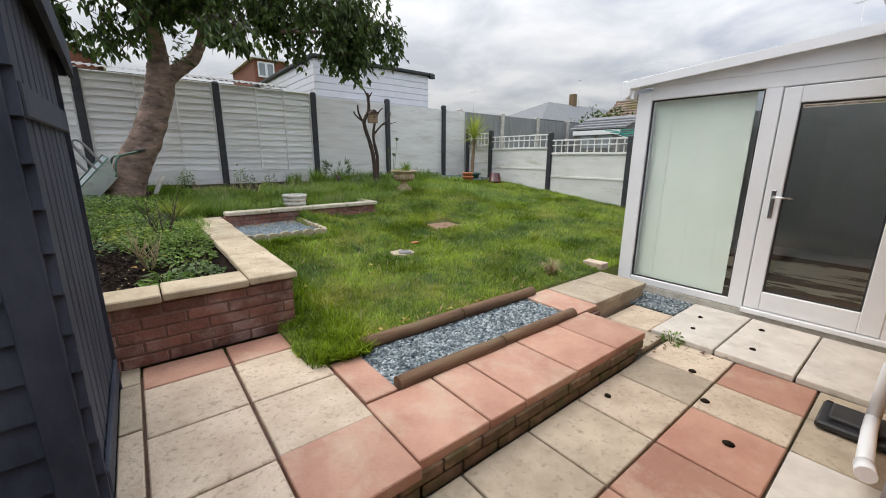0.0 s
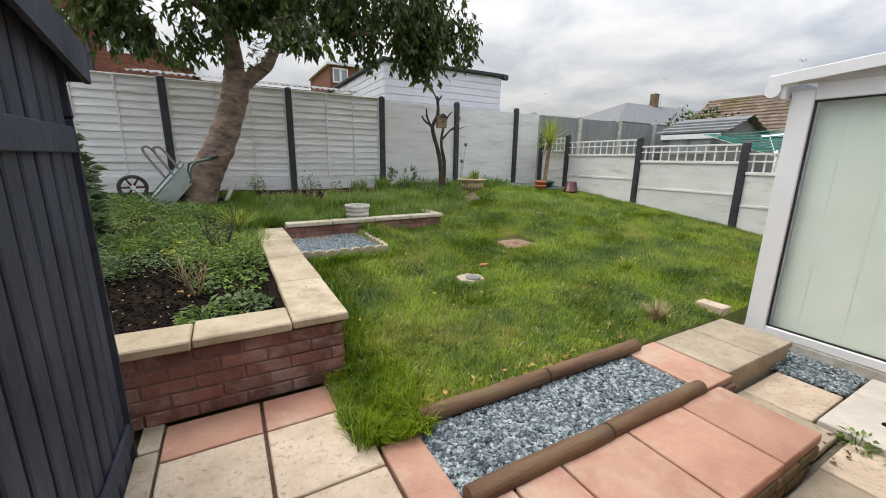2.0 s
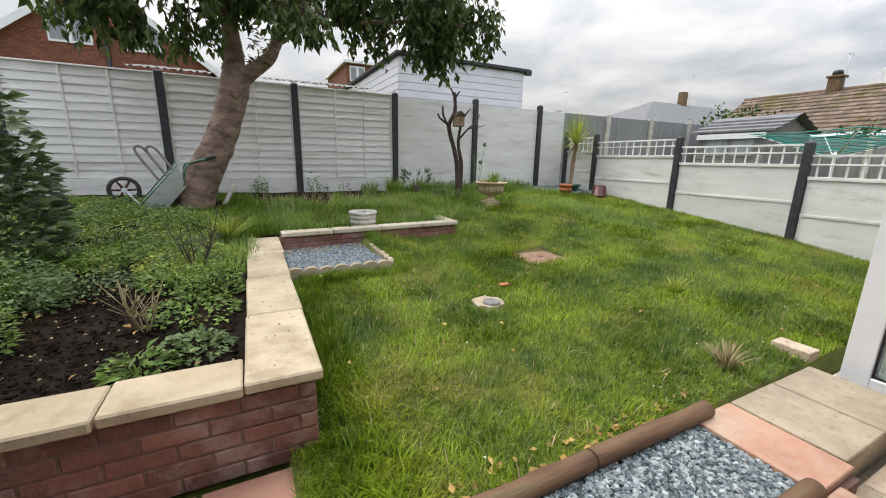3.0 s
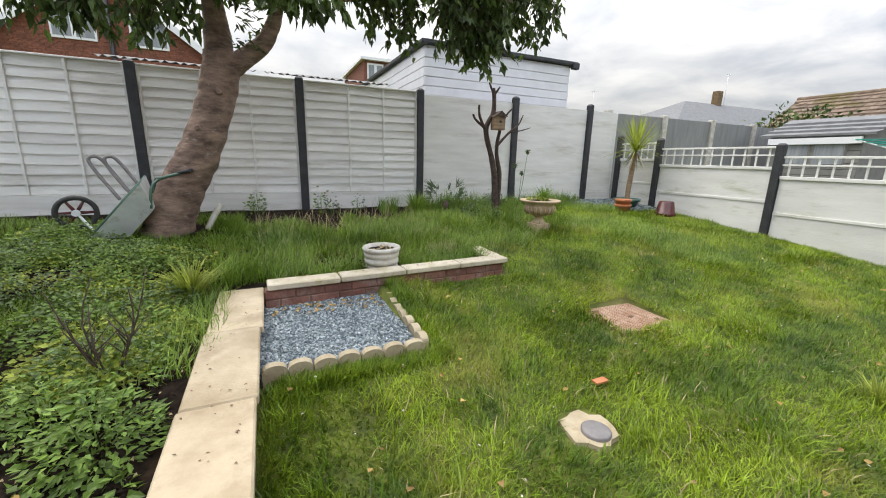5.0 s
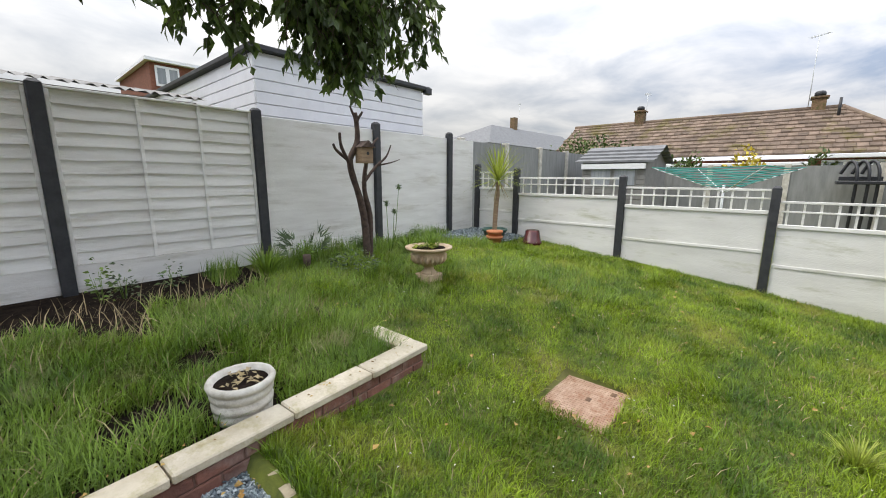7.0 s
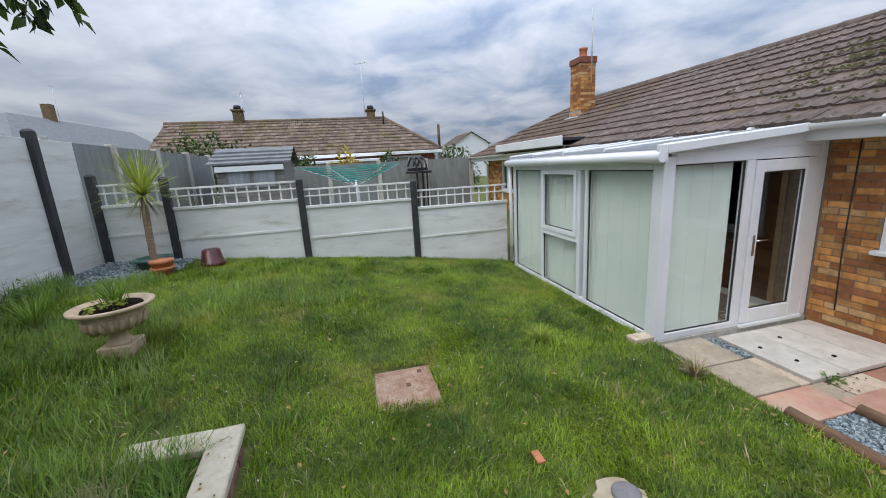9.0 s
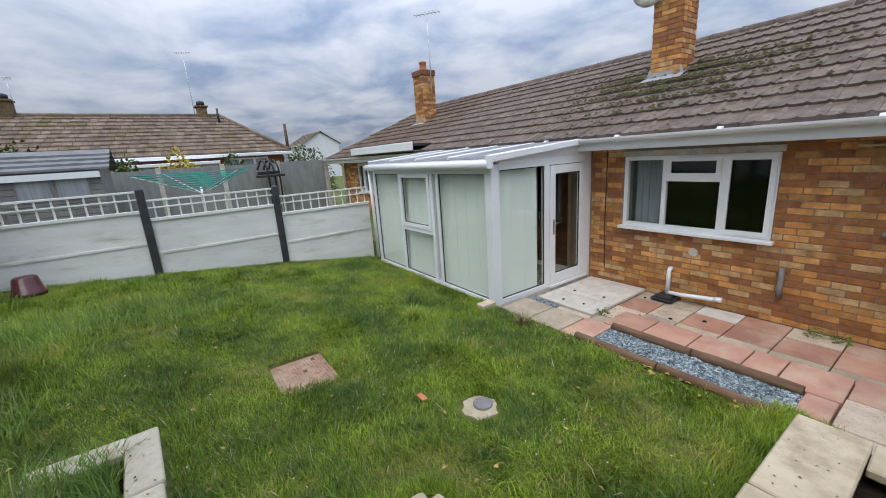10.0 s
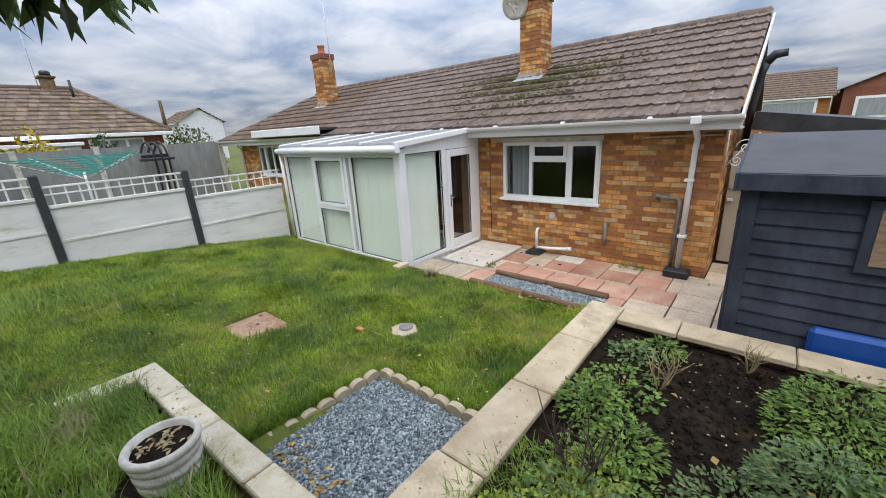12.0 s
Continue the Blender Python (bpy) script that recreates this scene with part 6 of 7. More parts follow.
pm = thing("cordyline_palm", (7.02, 7.66, z0 + 0.15), "cordyline palm with a thin trunk and spiky yellow-green crown", "palm")
part("trunk", tube(bmesh.new(), path_pts((7.02, 7.66, z0 + 0.1), (7.04, 7.66, z0 + 0.5), (7.08, 7.65, z0 + 1.02)), [0.045] * 10 + [0.035, 0.035, 0.035], 9), M["wood"], pm)
for mname, cnt, lo_, hi_, L_ in (("lime", 150, -0.1, 1.3, 0.74), ("straw", 16, -1.4, -0.6, 0.35)):
    V, F = [], []
    for i in range(cnt):
        a = R(0, 6.28)
        e = R(lo_, hi_)
        d = Vector((math.cos(a) * math.cos(e), math.sin(a) * math.cos(e), math.sin(e)))
        sd = d.cross(Vector((0, 0, 1))).normalized() * 0.013
        b = Vector((7.08, 7.65, z0 + 1.05))
        k = len(V)
        for t in (0, 0.35, 0.7, 1):
            c = b + d * L_ * t * R(0.95, 1.05) + Vector((0, 0, -0.16 * t * t * math.cos(e)))
            w_ = (0.6 + 0.6 * t) if t < 0.5 else 1.4 * (1 - t) + 0.05
            V += [c + sd * w_, c - sd * w_]
        F += [(k, k + 1, k + 3, k + 2), (k + 2, k + 3, k + 5, k + 4), (k + 4, k + 5, k + 7, k + 6)]
    raw("crown" if mname == "lime" else "dead_leaves", V, F, M[mname], pm, "spiky yellow-green leaves" if mname == "lime" else "hanging dry leaves")

# ---- wheelbarrow, tipped up against the tree ----
wb = thing("wheelbarrow", (-0.55, 7.55, 0.98), "upended galvanised wheelbarrow leaning on the tree", "wheelbarrow")
wb.matrix_basis = Matrix.Translation((-0.55, 7.55, 0.98))
A0, A1 = Vector((-0.80, 7.40, 0.97)), Vector((-0.33, 7.42, 1.52))
ax = (A1 - A0).normalized()
sd = Vector((0.35, -0.9, 0.2))
sd = (sd - ax * sd.dot(ax)).normalized()
dn = ax.cross(sd).normalized()
bm = bmesh.new()
rim, flo = [], []
for u, v in ((0, -0.22), (0, 0.22), (0.72, 0.30), (0.72, -0.30)):
    rim.append(bm.verts.new(A0 + ax * u + sd * v))
for u, v in ((0.18, -0.14), (0.18, 0.14), (0.55, 0.19), (0.55, -0.19)):
    flo.append(bm.verts.new(A0 + ax * u + sd * v + dn * 0.24))
bm.faces.new(flo)
for i in range(4):
    bm.faces.new((rim[i], rim[(i + 1) % 4], flo[(i + 1) % 4], flo[i]))
thick(bm, 0.006)
part("tray", bm, M["steel"], wb, "dull galvanised tray")
bm = bmesh.new()
rp_ = [A0 + ax * u + sd * v for u, v in ((0, -0.22), (0, 0.22), (0.72, 0.30), (0.72, -0.30), (0, -0.22))]
tube(bm, rp_, [0.010] * 5, 6)
part("rim", bm, M["green"], wb)
for v in (-0.2, 0.2):
    s0 = A0 + sd * v
    part("handle", tube(bmesh.new(), path_pts(s0 + ax * 0.55 + dn * 0.22, s0 + ax * 0.75 + dn * 0.1, Vector((-0.12, 7.32 + v * 0.4, 1.54)), Vector((0.08, 7.28 + v * 0.4, 1.60))), [0.014] * 19, 7), M["green"], wb)
    part("grip", tube(bmesh.new(), [(0.03, 7.285 + v * 0.4, 1.59), (0.14, 7.265 + v * 0.4, 1.62)], [0.019, 0.019], 8), M["rubber"], wb)
for dx in (0, 0.13):
    part("leg", tube(bmesh.new(), path_pts((-0.50 + dx, 7.58, 1.38), (-0.68 + dx, 7.62, 1.68), (-0.76 + dx, 7.62, 1.74), (-0.79 + dx, 7.60, 1.66), (-0.57 + dx, 7.52, 1.3)), [0.017] * 25, 7), M["greypipe"], wb)
bm = bmesh.new()
wc = Vector((-0.98, 7.62, 1.16))
pts = [wc + Vector((0.155 * math.cos(a), 0.045 * math.cos(a), 0.155 * math.sin(a))) for a in [2 * math.pi * k / 24 for k in range(25)]]
tube(bm, pts, [0.026] * 25, 8, False)
wheel = part("wheel", bm, M["rubber"], wb, "black rubber tyre")
for k in range(6):
    a = k * math.pi / 3
    part("spoke", tube(bmesh.new(), [wc, wc + Vector((0.145 * math.cos(a), 0.04 * math.cos(a), 0.145 * math.sin(a)))], [0.02, 0.012], 6), M["maroon"], wheel)
part("hub", tube(bmesh.new(), [wc + Vector((0.01, -0.05, 0)), wc + Vector((-0.01, 0.05, 0))], [0.035, 0.035], 10), M["steel"], wheel)
part("axle_bar", tube(bmesh.new(), [wc, A0 + dn * 0.05], [0.014, 0.014], 6), M["steel"], wb)
whole("pale_log", tube(bmesh.new(), path_pts((0.18, 7.62, 0.92), (0.24, 7.68, 1.05), (0.33, 7.74, 1.2)), [0.035] * 13, 8), M["stone"], "pale stripped branch lying by the trunk", "log")

# ---- drain covers in the lawn ----
mc = thing("manhole_cover", (3.64, 4.63, 0.40), "rusty pink square manhole cover set in the grass", "manhole cover")
zc = 0.482
cov = part("plate", B(3.35, 4.38, zc - 0.075, 3.93, 4.89, zc + 0.012, bev=0.008), M["cover"], mc)
V, F = [], []
for i in range(21):
    for j in range(18):
        add_box(V, F, 3.37 + i * 0.0262, 4.40 + j * 0.0262, zc + 0.012, 3.37 + i * 0.0262 + 0.017, 4.40 + j * 0.0262 + 0.017, zc + 0.016)
tagged(raw("tread", V, F, M["cover"], mc), kind="stuff")
for x, y in ((3.45, 4.8), (3.84, 4.48), (3.66, 4.60)):
    part("key_hole", B(x - 0.025, y - 0.018, zc + 0.0165, x + 0.025, y + 0.018, zc + 0.019, bev=0.0), M["log"], mc)
zd = lawn_z(2.30, 3.69) + 0.012
dc = thing("drain_cover", (2.30, 3.69, zd), "round grey drain cap in a cream concrete collar", "drain cover")
bm = bmesh.new()
prof = [(0.145 * (1 + 0.12 * math.sin(k * 2.3)), k * math.pi / 8) for k in range(16)]
lo = [bm.verts.new((2.30 + r_ * math.cos(a), 3.69 + r_ * math.sin(a), zd - 0.08)) for r_, a in prof]
hi = [bm.verts.new((2.30 + r_ * 0.93 * math.cos(a), 3.69 + r_ * 0.93 * math.sin(a), zd + 0.012 + R(-0.006, 0.006))) for r_, a in prof]
bm.faces.new(hi), bm.faces.new(lo[::-1])
for k in range(16):
    bm.faces.new((lo[k], lo[(k + 1) % 16], hi[(k + 1) % 16], hi[k]))
part("collar", bm, M["concrete"], dc)
part("cap", lathe(bmesh.new(), 2.31, 3.65, [(0.075, zd - 0.02), (0.075, zd + 0.024), (0.065, zd + 0.03), (0.01, zd + 0.03)], 20), M["greypipe"], dc)
whole("tile_shard", B(2.62, 3.95, lawn_z(2.6, 3.95) + 0.02, 2.72, 4.0, lawn_z(2.6, 3.95) + 0.035, bev=0.003), M["terracotta"], "broken terracotta shard lying in the grass", "shard")

# ---- neighbouring buildings ----
def gable_house(name, x0, x1, y0, y1, zb, ze, zr, axis, wall_mat, roof_mat, label, over=0.25):
    """A house with a pitched roof; axis is the ridge's direction."""
    h = thing(name, ((x0 + x1) / 2, (y0 + y1) / 2, zb), label, "house")
    part("wall", B(x0, y0, zb, x1, y1, ze), M[wall_mat], h)
    bm = bmesh.new()
    xm, ym = (x0 + x1) / 2, (y0 + y1) / 2
    if axis == "y":
        g = [[(x0, y, ze), (x1, y, ze), (xm, y, zr - 0.05)] for y in (y0 + 0.01, y1 - 0.01)]
    else:
        g = [[(x, y0, ze), (x, y1, ze), (x, ym, zr - 0.05)] for x in (x0 + 0.01, x1 - 0.01)]
    bm.free()
    for t in g:
        bm = bmesh.new()
        bm.faces.new([bm.verts.new(p) for p in t])
        part("gable", bm, M[wall_mat], h)
    rf = None
    for s in (-1, 1):
        V, F = [], []
        half = ((x1 - x0) if axis == "y" else (y1 - y0)) / 2 + over
        L0, L1 = ((y0, y1) if axis == "y" else (x0, x1))
        drop = (zr - ze) * over / (half - over)
        n = max(4, int(math.hypot(half, zr - ze) / 0.33))
        steps = [(0.0, 0.05)]
        for i in range(n):
            steps += [((i + 1) / n, 0.05), ((i + 1) / n, 0.0)]
        for t, up in steps:
            off, z = half * t, zr - (zr - ze + drop) * t + up
            for L_ in (L0 - 0.2, L1 + 0.2):
                V.append((xm + s * off, L_, z) if axis == "y" else (L_, ym + s * off, z))
        F = [(2 * k, 2 * k + 1, 2 * k + 3, 2 * k + 2) for k in range(len(steps) - 1)]
        raw("roof", V, F, M[roof_mat], h)
    e = 0.06
    for s in (-1, 1):
        if axis == "y":
            xx = xm + s * ((x1 - x0) / 2 + over)
            part("gutter", B(min(xx, xx - s * e), y0, ze - 0.22, max(xx, xx - s * e), y1, ze - 0.08), M["upvc"], h)
        else:
            yy = ym + s * ((y1 - y0) / 2 + over)
            part("gutter", B(x0, min(yy, yy - s * e), ze - 0.22, x1, max(yy, yy - s * e), ze - 0.08), M["upvc"], h)
    return h


def far_window(h, x0, x1, y0, y1, z0, z1, n=2):
    """Framed window on a wall facing -y (y0 == y1) or -x (x0 == x1)."""
    flat_y = abs(y1 - y0) < 1e-6
    w = part("window", B(x0, y0 - 0.06, z0, x1, y0 + 0.02, z1) if flat_y else B(x0 - 0.06, y0, z0, x0 + 0.02, y1, z1), M["upvc"], h)
    for i in range(n):
        if flat_y:
            a, b = x0 + (x1 - x0) * i / n + 0.06, x0 + (x1 - x0) * (i + 1) / n - 0.06
            part("pane", B(a, y0 - 0.07, z0 + 0.08, b, y0 - 0.062, z1 - 0.08), M["curtain"], w)
        else:
            a, b = y0 + (y1 - y0) * i / n + 0.06, y0 + (y1 - y0) * (i + 1) / n - 0.06
            part("pane", B(x0 - 0.07, a, z0 + 0.08, x0 - 0.062, b, z1 - 0.08), M["curtain"], w)


# far bungalow beyond the side fence
fb = thing("far_bungalow", (26, 7, 0.5), "long bungalow with a mossy brown tiled hipped roof", "house")
part("wall", B(22.5, -0.1, 0.5, 29.5, 14.0, 3.05), M["farbrick"], fb)
TN = 11
V, F = [], []
for k in range(TN):
    t0, t1 = k / TN, (k + 1) / TN
    xa, xb = 22.2 + 3.8 * t0, 22.2 + 3.8 * t1
    za, zb = 3.05 + 2.15 * t0, 3.05 + 2.15 * t1
    y = -0.4 + 2.6 * t0
    while y < 13.9:
        n = len(V)
        lift = R(0.05, 0.09)
        V += [(xa, y, za + lift), (xa, y + 0.31, za + lift), (xb, y + 0.31, zb + 0.01), (xb, y, zb + 0.01), (xa, y, za), (xa, y + 0.31, za)]
        F += [(n, n + 1, n + 2, n + 3), (n + 4, n + 5, n + 1, n)]
        y += 0.33
tagged(raw("tiling", V, F, M["oldtile"], fb), kind="stuff")
bm = bmesh.new()
vs = [bm.verts.new(p) for p in ((22.25, -0.4, 3.03), (22.25, 14.2, 3.03), (26, 14.2, 5.17), (26, 2.2, 5.17), (29.8, -0.4, 3.03), (29.8, 14.2, 3.03))]
for q in ((0, 3, 2, 1), (0, 4, 3), (3, 4, 5, 2), (1, 2, 5)):
    bm.faces.new([vs[i] for i in q])
part("roof", bm, M["oldtile"], fb, "brown tiles with yellow-green moss")
part("ridge", tube(bmesh.new(), [(26, 2.1, 5.2), (26, 14.2, 5.2)], [0.12, 0.12], 8), M["oldtile"], fb)
part("hip_ridge", tube(bmesh.new(), [(22.2, -0.4, 3.1), (26, 2.15, 5.22)], [0.10, 0.10], 8), M["oldtile"], fb)
part("gutter", B(22.05, -0.45, 2.86, 22.2, 14.2, 3.02, bev=0.02), M["upvc"], fb, "white gutter and fascia")
part("sun_room", B(20.9, 3.2, 0.5, 22.4, 12.5, 2.55), M["upvc"], fb, "white framed sun room")
part("sun_room_roof", B(20.7, 3.1, 2.56, 22.5, 12.6, 2.70, bev=0.02), M["upvc"], fb)
for i in range(8):
    far_window(fb, 20.9, 20.9, 3.3 + i * 1.14, 4.36 + i * 1.14, 1.7, 2.5, 1)
far_window(fb, 22.5, 22.5, 0.7, 2.7, 1.9, 2.8, 3)
for yy, hh in ((10.4, 5.78), (2.95, 5.62)):
    part("chimney", B(25.75, yy - 0.24, 4.8, 26.25, yy + 0.24, hh, bev=0.02), M["mossbrick"], fb)
    part("chimney_cap", B(25.68, yy - 0.31, hh, 26.32, yy + 0.31, hh + 0.1, bev=0.02), M["mossbrick"], fb)
    part("chimney_pot", lathe(bmesh.new(), 26, yy, [(0.2, hh + 0.1), (0.2, hh + 0.28), (0.14, hh + 0.34)], 12), M["black"], fb)
part("soil_vent", tube(bmesh.new(), [(25.2, 2.3, 4.6), (25.2, 2.3, 5.5)], [0.06, 0.05], 8), M["black"], fb)
part("soil_vent", tube(bmesh.new(), [(24.5, -0.9, 3.0), (24.5, -0.9, 4.6)], [0.09, 0.08], 8), M["mossbrick"], fb)
aerial(26.0, 3.3, 5.2, 3.2, 1.0)
aerial(26.0, 10.1, 5.2, 1.6, 0.2)
# slate-roofed houses far to the right of the white building
fh = thing("far_house", (44, 28.5, 0.5), "far house with a pale grey slate hipped roof", "house")
part("wall", B(33.0, 25.0, 0.5, 55.0, 32.0, 5.3), M["farbrick"], fh)
bm = bmesh.new()
vs = [bm.verts.new(p) for p in ((31.5, 24.6, 5.3), (55.4, 24.6, 5.3), (55.4, 28.5, 7.9), (37.5, 28.5, 7.75), (31.5, 32.4, 5.3), (55.4, 32.4, 5.3))]
for q in ((0, 1, 2, 3), (0, 3, 4), (3, 2, 5, 4)):
    bm.faces.new([vs[i] for i in q])
thick(bm, 0.12)
part("roof", bm, M["slateroof"], fh, "pale grey slates")
part("gable", B(54.6, 25.2, 5.3, 55.2, 31.8, 6.2), M["farbrick"], fh)
part("chimney", B(41.8, 28.2, 7.2, 42.5, 28.8, 9.0), M["mossbrick"], fh)
aerial(43.3, 28.5, 7.7, 3.0, 0.4)
fh2 = gable_house("far_house", 25.5, 33.0, 28.0, 34.0, 0.5, 3.9, 5.7, "x", "farbrick", "tilerest", "far house with a brown tiled roof")
aerial(28.5, 31, 5.6, 2.6, 1.4)
# red brick house behind the back fence
rh = gable_house("brick_house", -7.4, -0.6, 21.0, 30.0, 0.5, 5.3, 7.9, "y", "farbrick", "tile", "red brick house with white upstairs windows")
far_window(rh, -5.5, -4.25, 21.0, 21.0, 5.55, 6.75, 2)
far_window(rh, -3.3, -2.15, 21.0, 21.0, 5.5, 6.6, 2)
for s_ in (-1, 1):
    bm = bmesh.new()
    bm.faces.new([bm.verts.new(p) for p in ((-4, 20.78, 7.98), (-4, 20.78, 7.70), (-4 + s_ * 3.8, 20.78, 4.80), (-4 + s_ * 3.8, 20.78, 5.08))])
    thick(bm, 0.04)
    part("bargeboard", bm, M["upvc"], rh, "white verge board")
part("downpipe", tube(bmesh.new(), [(-3.85, 20.9, 0.6), (-3.85, 20.9, 7.6)], [0.07, 0.07], 8), M["black"], rh)
# the house's brick courses
V, F = [], []
for r in range(60):
    z = 3.4 + r * 0.075
    x = -7.39 + (0.11 if r % 2 else 0)
    while x < -0.82:
        if z + 0.06 < 7.86 - 0.765 * max(abs(x + 4), abs(x + 4.2 - 0.0), abs(x + 3.79)) and not any(a - 0.02 < x + 0.2 and x < b + 0.02 and c < z + 0.065 and z < d for a, b, c, d in ((-5.5, -4.25, 5.5, 6.75), (-3.3, -2.15, 5.45, 6.6))):
            add_box(V, F, x, 20.985, z, x + 0.212, 21.01, z + 0.062)
        x += 0.225
tagged(raw("brickwork", V, F, M["farbrick"], rh), kind="stuff")
# white boarded building close behind the fence
wbg = thing("white_outbuilding", (5.1, 9.3, 1.0), "white boarded flat-roofed building behind the fence", "building")
part("core", B(3.52, 9.22, 0.6, 6.70, 14.5, 3.72), M["boarding"], wbg)
z = 2.6
while z < 3.68:
    part("board", B(3.50, 9.196, z, 6.715, 9.222, z + 0.145, bev=0.006), M["boarding"], wbg)
    part("side_board", B(3.494, 9.224, z, 3.522, 14.5, z + 0.145, bev=0.006), M["boarding"], wbg)
    z += 0.155
part("roof_edge", B(3.42, 9.12, 3.73, 6.86, 14.6, 3.80, bev=0.01), M["post"], wbg, "dark roof edge")
part("gutter_end", B(6.72, 9.10, 3.66, 6.88, 9.2, 3.78, bev=0.01), M["post"], wbg)
dh = gable_house("dormer_house", 6.0, 13.0, 24.0, 31.0, 0.5, 4.2, 6.3, "x", "boarding", "tile", "white house with a tiled roof and dormer behind the outbuilding")
part("dormer", B(5.2, 21.2, 4.6, 6.7, 26, 6.1), M["farbrick"], dh, "red brick dormer")
part("dormer_roof", B(5.05, 21.0, 6.11, 6.85, 26, 6.22), M["upvc"], dh)
far_window(dh, 5.35, 6.1, 21.2, 21.2, 5.3, 6.0, 2)
# corrugated roof behind the lap panels
cr = thing("neighbour_shed", (0.8, 10.5, 1.0), "neighbour's shed with a corrugated roof behind the fence", "shed")
V, F = [], []
nseg = 90
for i in range(nseg + 1):
    x = -1.2 + 4.2 * i / nseg
    dz = 0.02 * math.sin(i * 2 * math.pi / 2.5)
    V += [(x, 9.5, 3.06 + dz), (x, 11.5, 3.42 + dz)]
for i in range(nseg):
    F.append((2 * i, 2 * i + 2, 2 * i + 3, 2 * i + 1))
raw("roof", V, F, M["greyshed"], cr)
part("wall", B(-1.1, 9.6, 0.6, 2.9, 11.4, 3.02), M["greyshed"], cr)
# neighbour's fence, shed and clothes dryer
def far_fence(name, p, q, z0, z1, n):
    f = thing(name, ((p[0] + q[0]) / 2, (p[1] + q[1]) / 2, z0), "dark grey panel fence with white concrete posts", "fence")
    for i in range(n + 1):
        x, y = p[0] + (q[0] - p[0]) * i / n, p[1] + (q[1] - p[1]) * i / n
        part("post", B(x - 0.07, y - 0.07, z0, x + 0.07, y + 0.07, z1 + 0.05, bev=0.006), M["stone"], f, "white concrete post")
        if i < n:
            x2, y2 = p[0] + (q[0] - p[0]) * (i + 1) / n, p[1] + (q[1] - p[1]) * (i + 1) / n
            part("panel", B(min(x, x2) + (0.07 if x != x2 else -0.02), min(y, y2) + (0.07 if y != y2 else -0.02), z0, max(x, x2) - (0.07 if x != x2 else -0.02), max(y, y2) - (0.07 if y != y2 else -0.02), z1), M["greyfence"], f)


far_fence("neighbour_fence", (7.8, 9.1), (15.0, 9.1), 0.6, 2.88, 4)
far_fence("neighbour_fence", (15.2, 0.2), (15.2, 8.9), 0.6, 2.42, 5)
ns = gable_house("grey_shed", 12.4, 14.6, 6.5, 8.2, 0.6, 2.55, 2.95, "y", "greyshed", "slateroof", "grey timber shed with a felt roof in the next garden", 0.12)
tagged(ns, category="shed")
for a in (6.72, 7.36):
    w = part("window", B(12.36, a, 1.85, 12.42, a + 0.60, 2.42, bev=0.01), M["greyshed"], ns)
    part("pane", B(12.345, a + 0.04, 1.89, 12.358, a + 0.56, 2.38), M["curtain"], w, "dark glass")
z = 0.7
while z < 2.5:
    part("board", B(12.372, 6.5, z, 12.398, 8.2, z + 0.125, bev=0.006), M["greyshed"], ns)
    z += 0.135
cd = thing("rotary_dryer", (11.0, 4.65, 0.6), "teal rotary clothes dryer, open, in the next garden", "clothes dryer")
part("pole", tube(bmesh.new(), [(11, 4.65, 0.6), (11, 4.65, 1.95)], [0.025, 0.025], 8), M["steel"], cd)
bm, bl = bmesh.new(), bmesh.new()
tips = []
for k in range(4):
    a = k * math.pi / 2 + 0.5
    tip = Vector((11 + 1.4 * math.cos(a), 4.65 + 1.4 * math.sin(a), 2.3))
    tips.append(tip)
    tube(bm, [(11, 4.65, 1.8), tip], [0.013, 0.01], 6)
part("arm", bm, M["steel"], cd)
for j in range(8):
    t = 0.3 + 0.1 * j
    for k in range(4):
        a, b = Vector((11, 4.65, 1.8)).lerp(tips[k], t), Vector((11, 4.65, 1.8)).lerp(tips[(k + 1) % 4], t)
        tube(bl, [a, (a + b) / 2 - Vector((0, 0, 0.03)), b], [0.012] * 3, 4)
tagged(part("line", bl, M["teal"], cd), kind="stuff")
ch = thing("garden_chair", (14.6, 2.3, 0.6), "black folded garden chairs stacked beside the far fence", "chair")
for dy in (0, 0.16, 0.36):
    part("frame", tube(bmesh.new(), path_pts((14.7, 2.05 + dy, 0.6), (14.6, 2.05 + dy, 2.0), (14.7, 2.10 + dy, 2.42), (14.85, 2.2 + dy, 2.48), (14.9, 2.32 + dy, 2.2)), [0.035] * 25, 6), M["black"], ch)
part("seat", B(14.5, 1.9, 1.95, 14.95, 2.75, 2.03, bev=0.01), M["black"], ch)
part("backrest", B(14.86, 1.95, 2.04, 14.92, 2.7, 2.14, bev=0.01), M["black"], ch)


def bush(name, x, y, z, rx, ry, rz, n, material, label):
    V, F = [], []
    for i in range(n * 4):
        u = Vector((rng.gauss(0, 1), rng.gauss(0, 1), abs(rng.gauss(0, 1)))).normalized() * R(0.6, 1.05)
        u *= 1 + 0.25 * noise.noise(u * 3 + Vector((x, y, 0)))
        c = Vector((x + u.x * rx, y + u.y * ry, z + u.z * rz))
        d = (u + Vector((R(-1, 1), R(-1, 1), R(-1, 1)))).normalized()
        leaf(V, F, c, d, Vector((R(-1, 1), R(-1, 1), 1)), R(0.10, 0.2), R(0.035, 0.065))
    return raw(name, V, F, M[material], None, label, "bush")


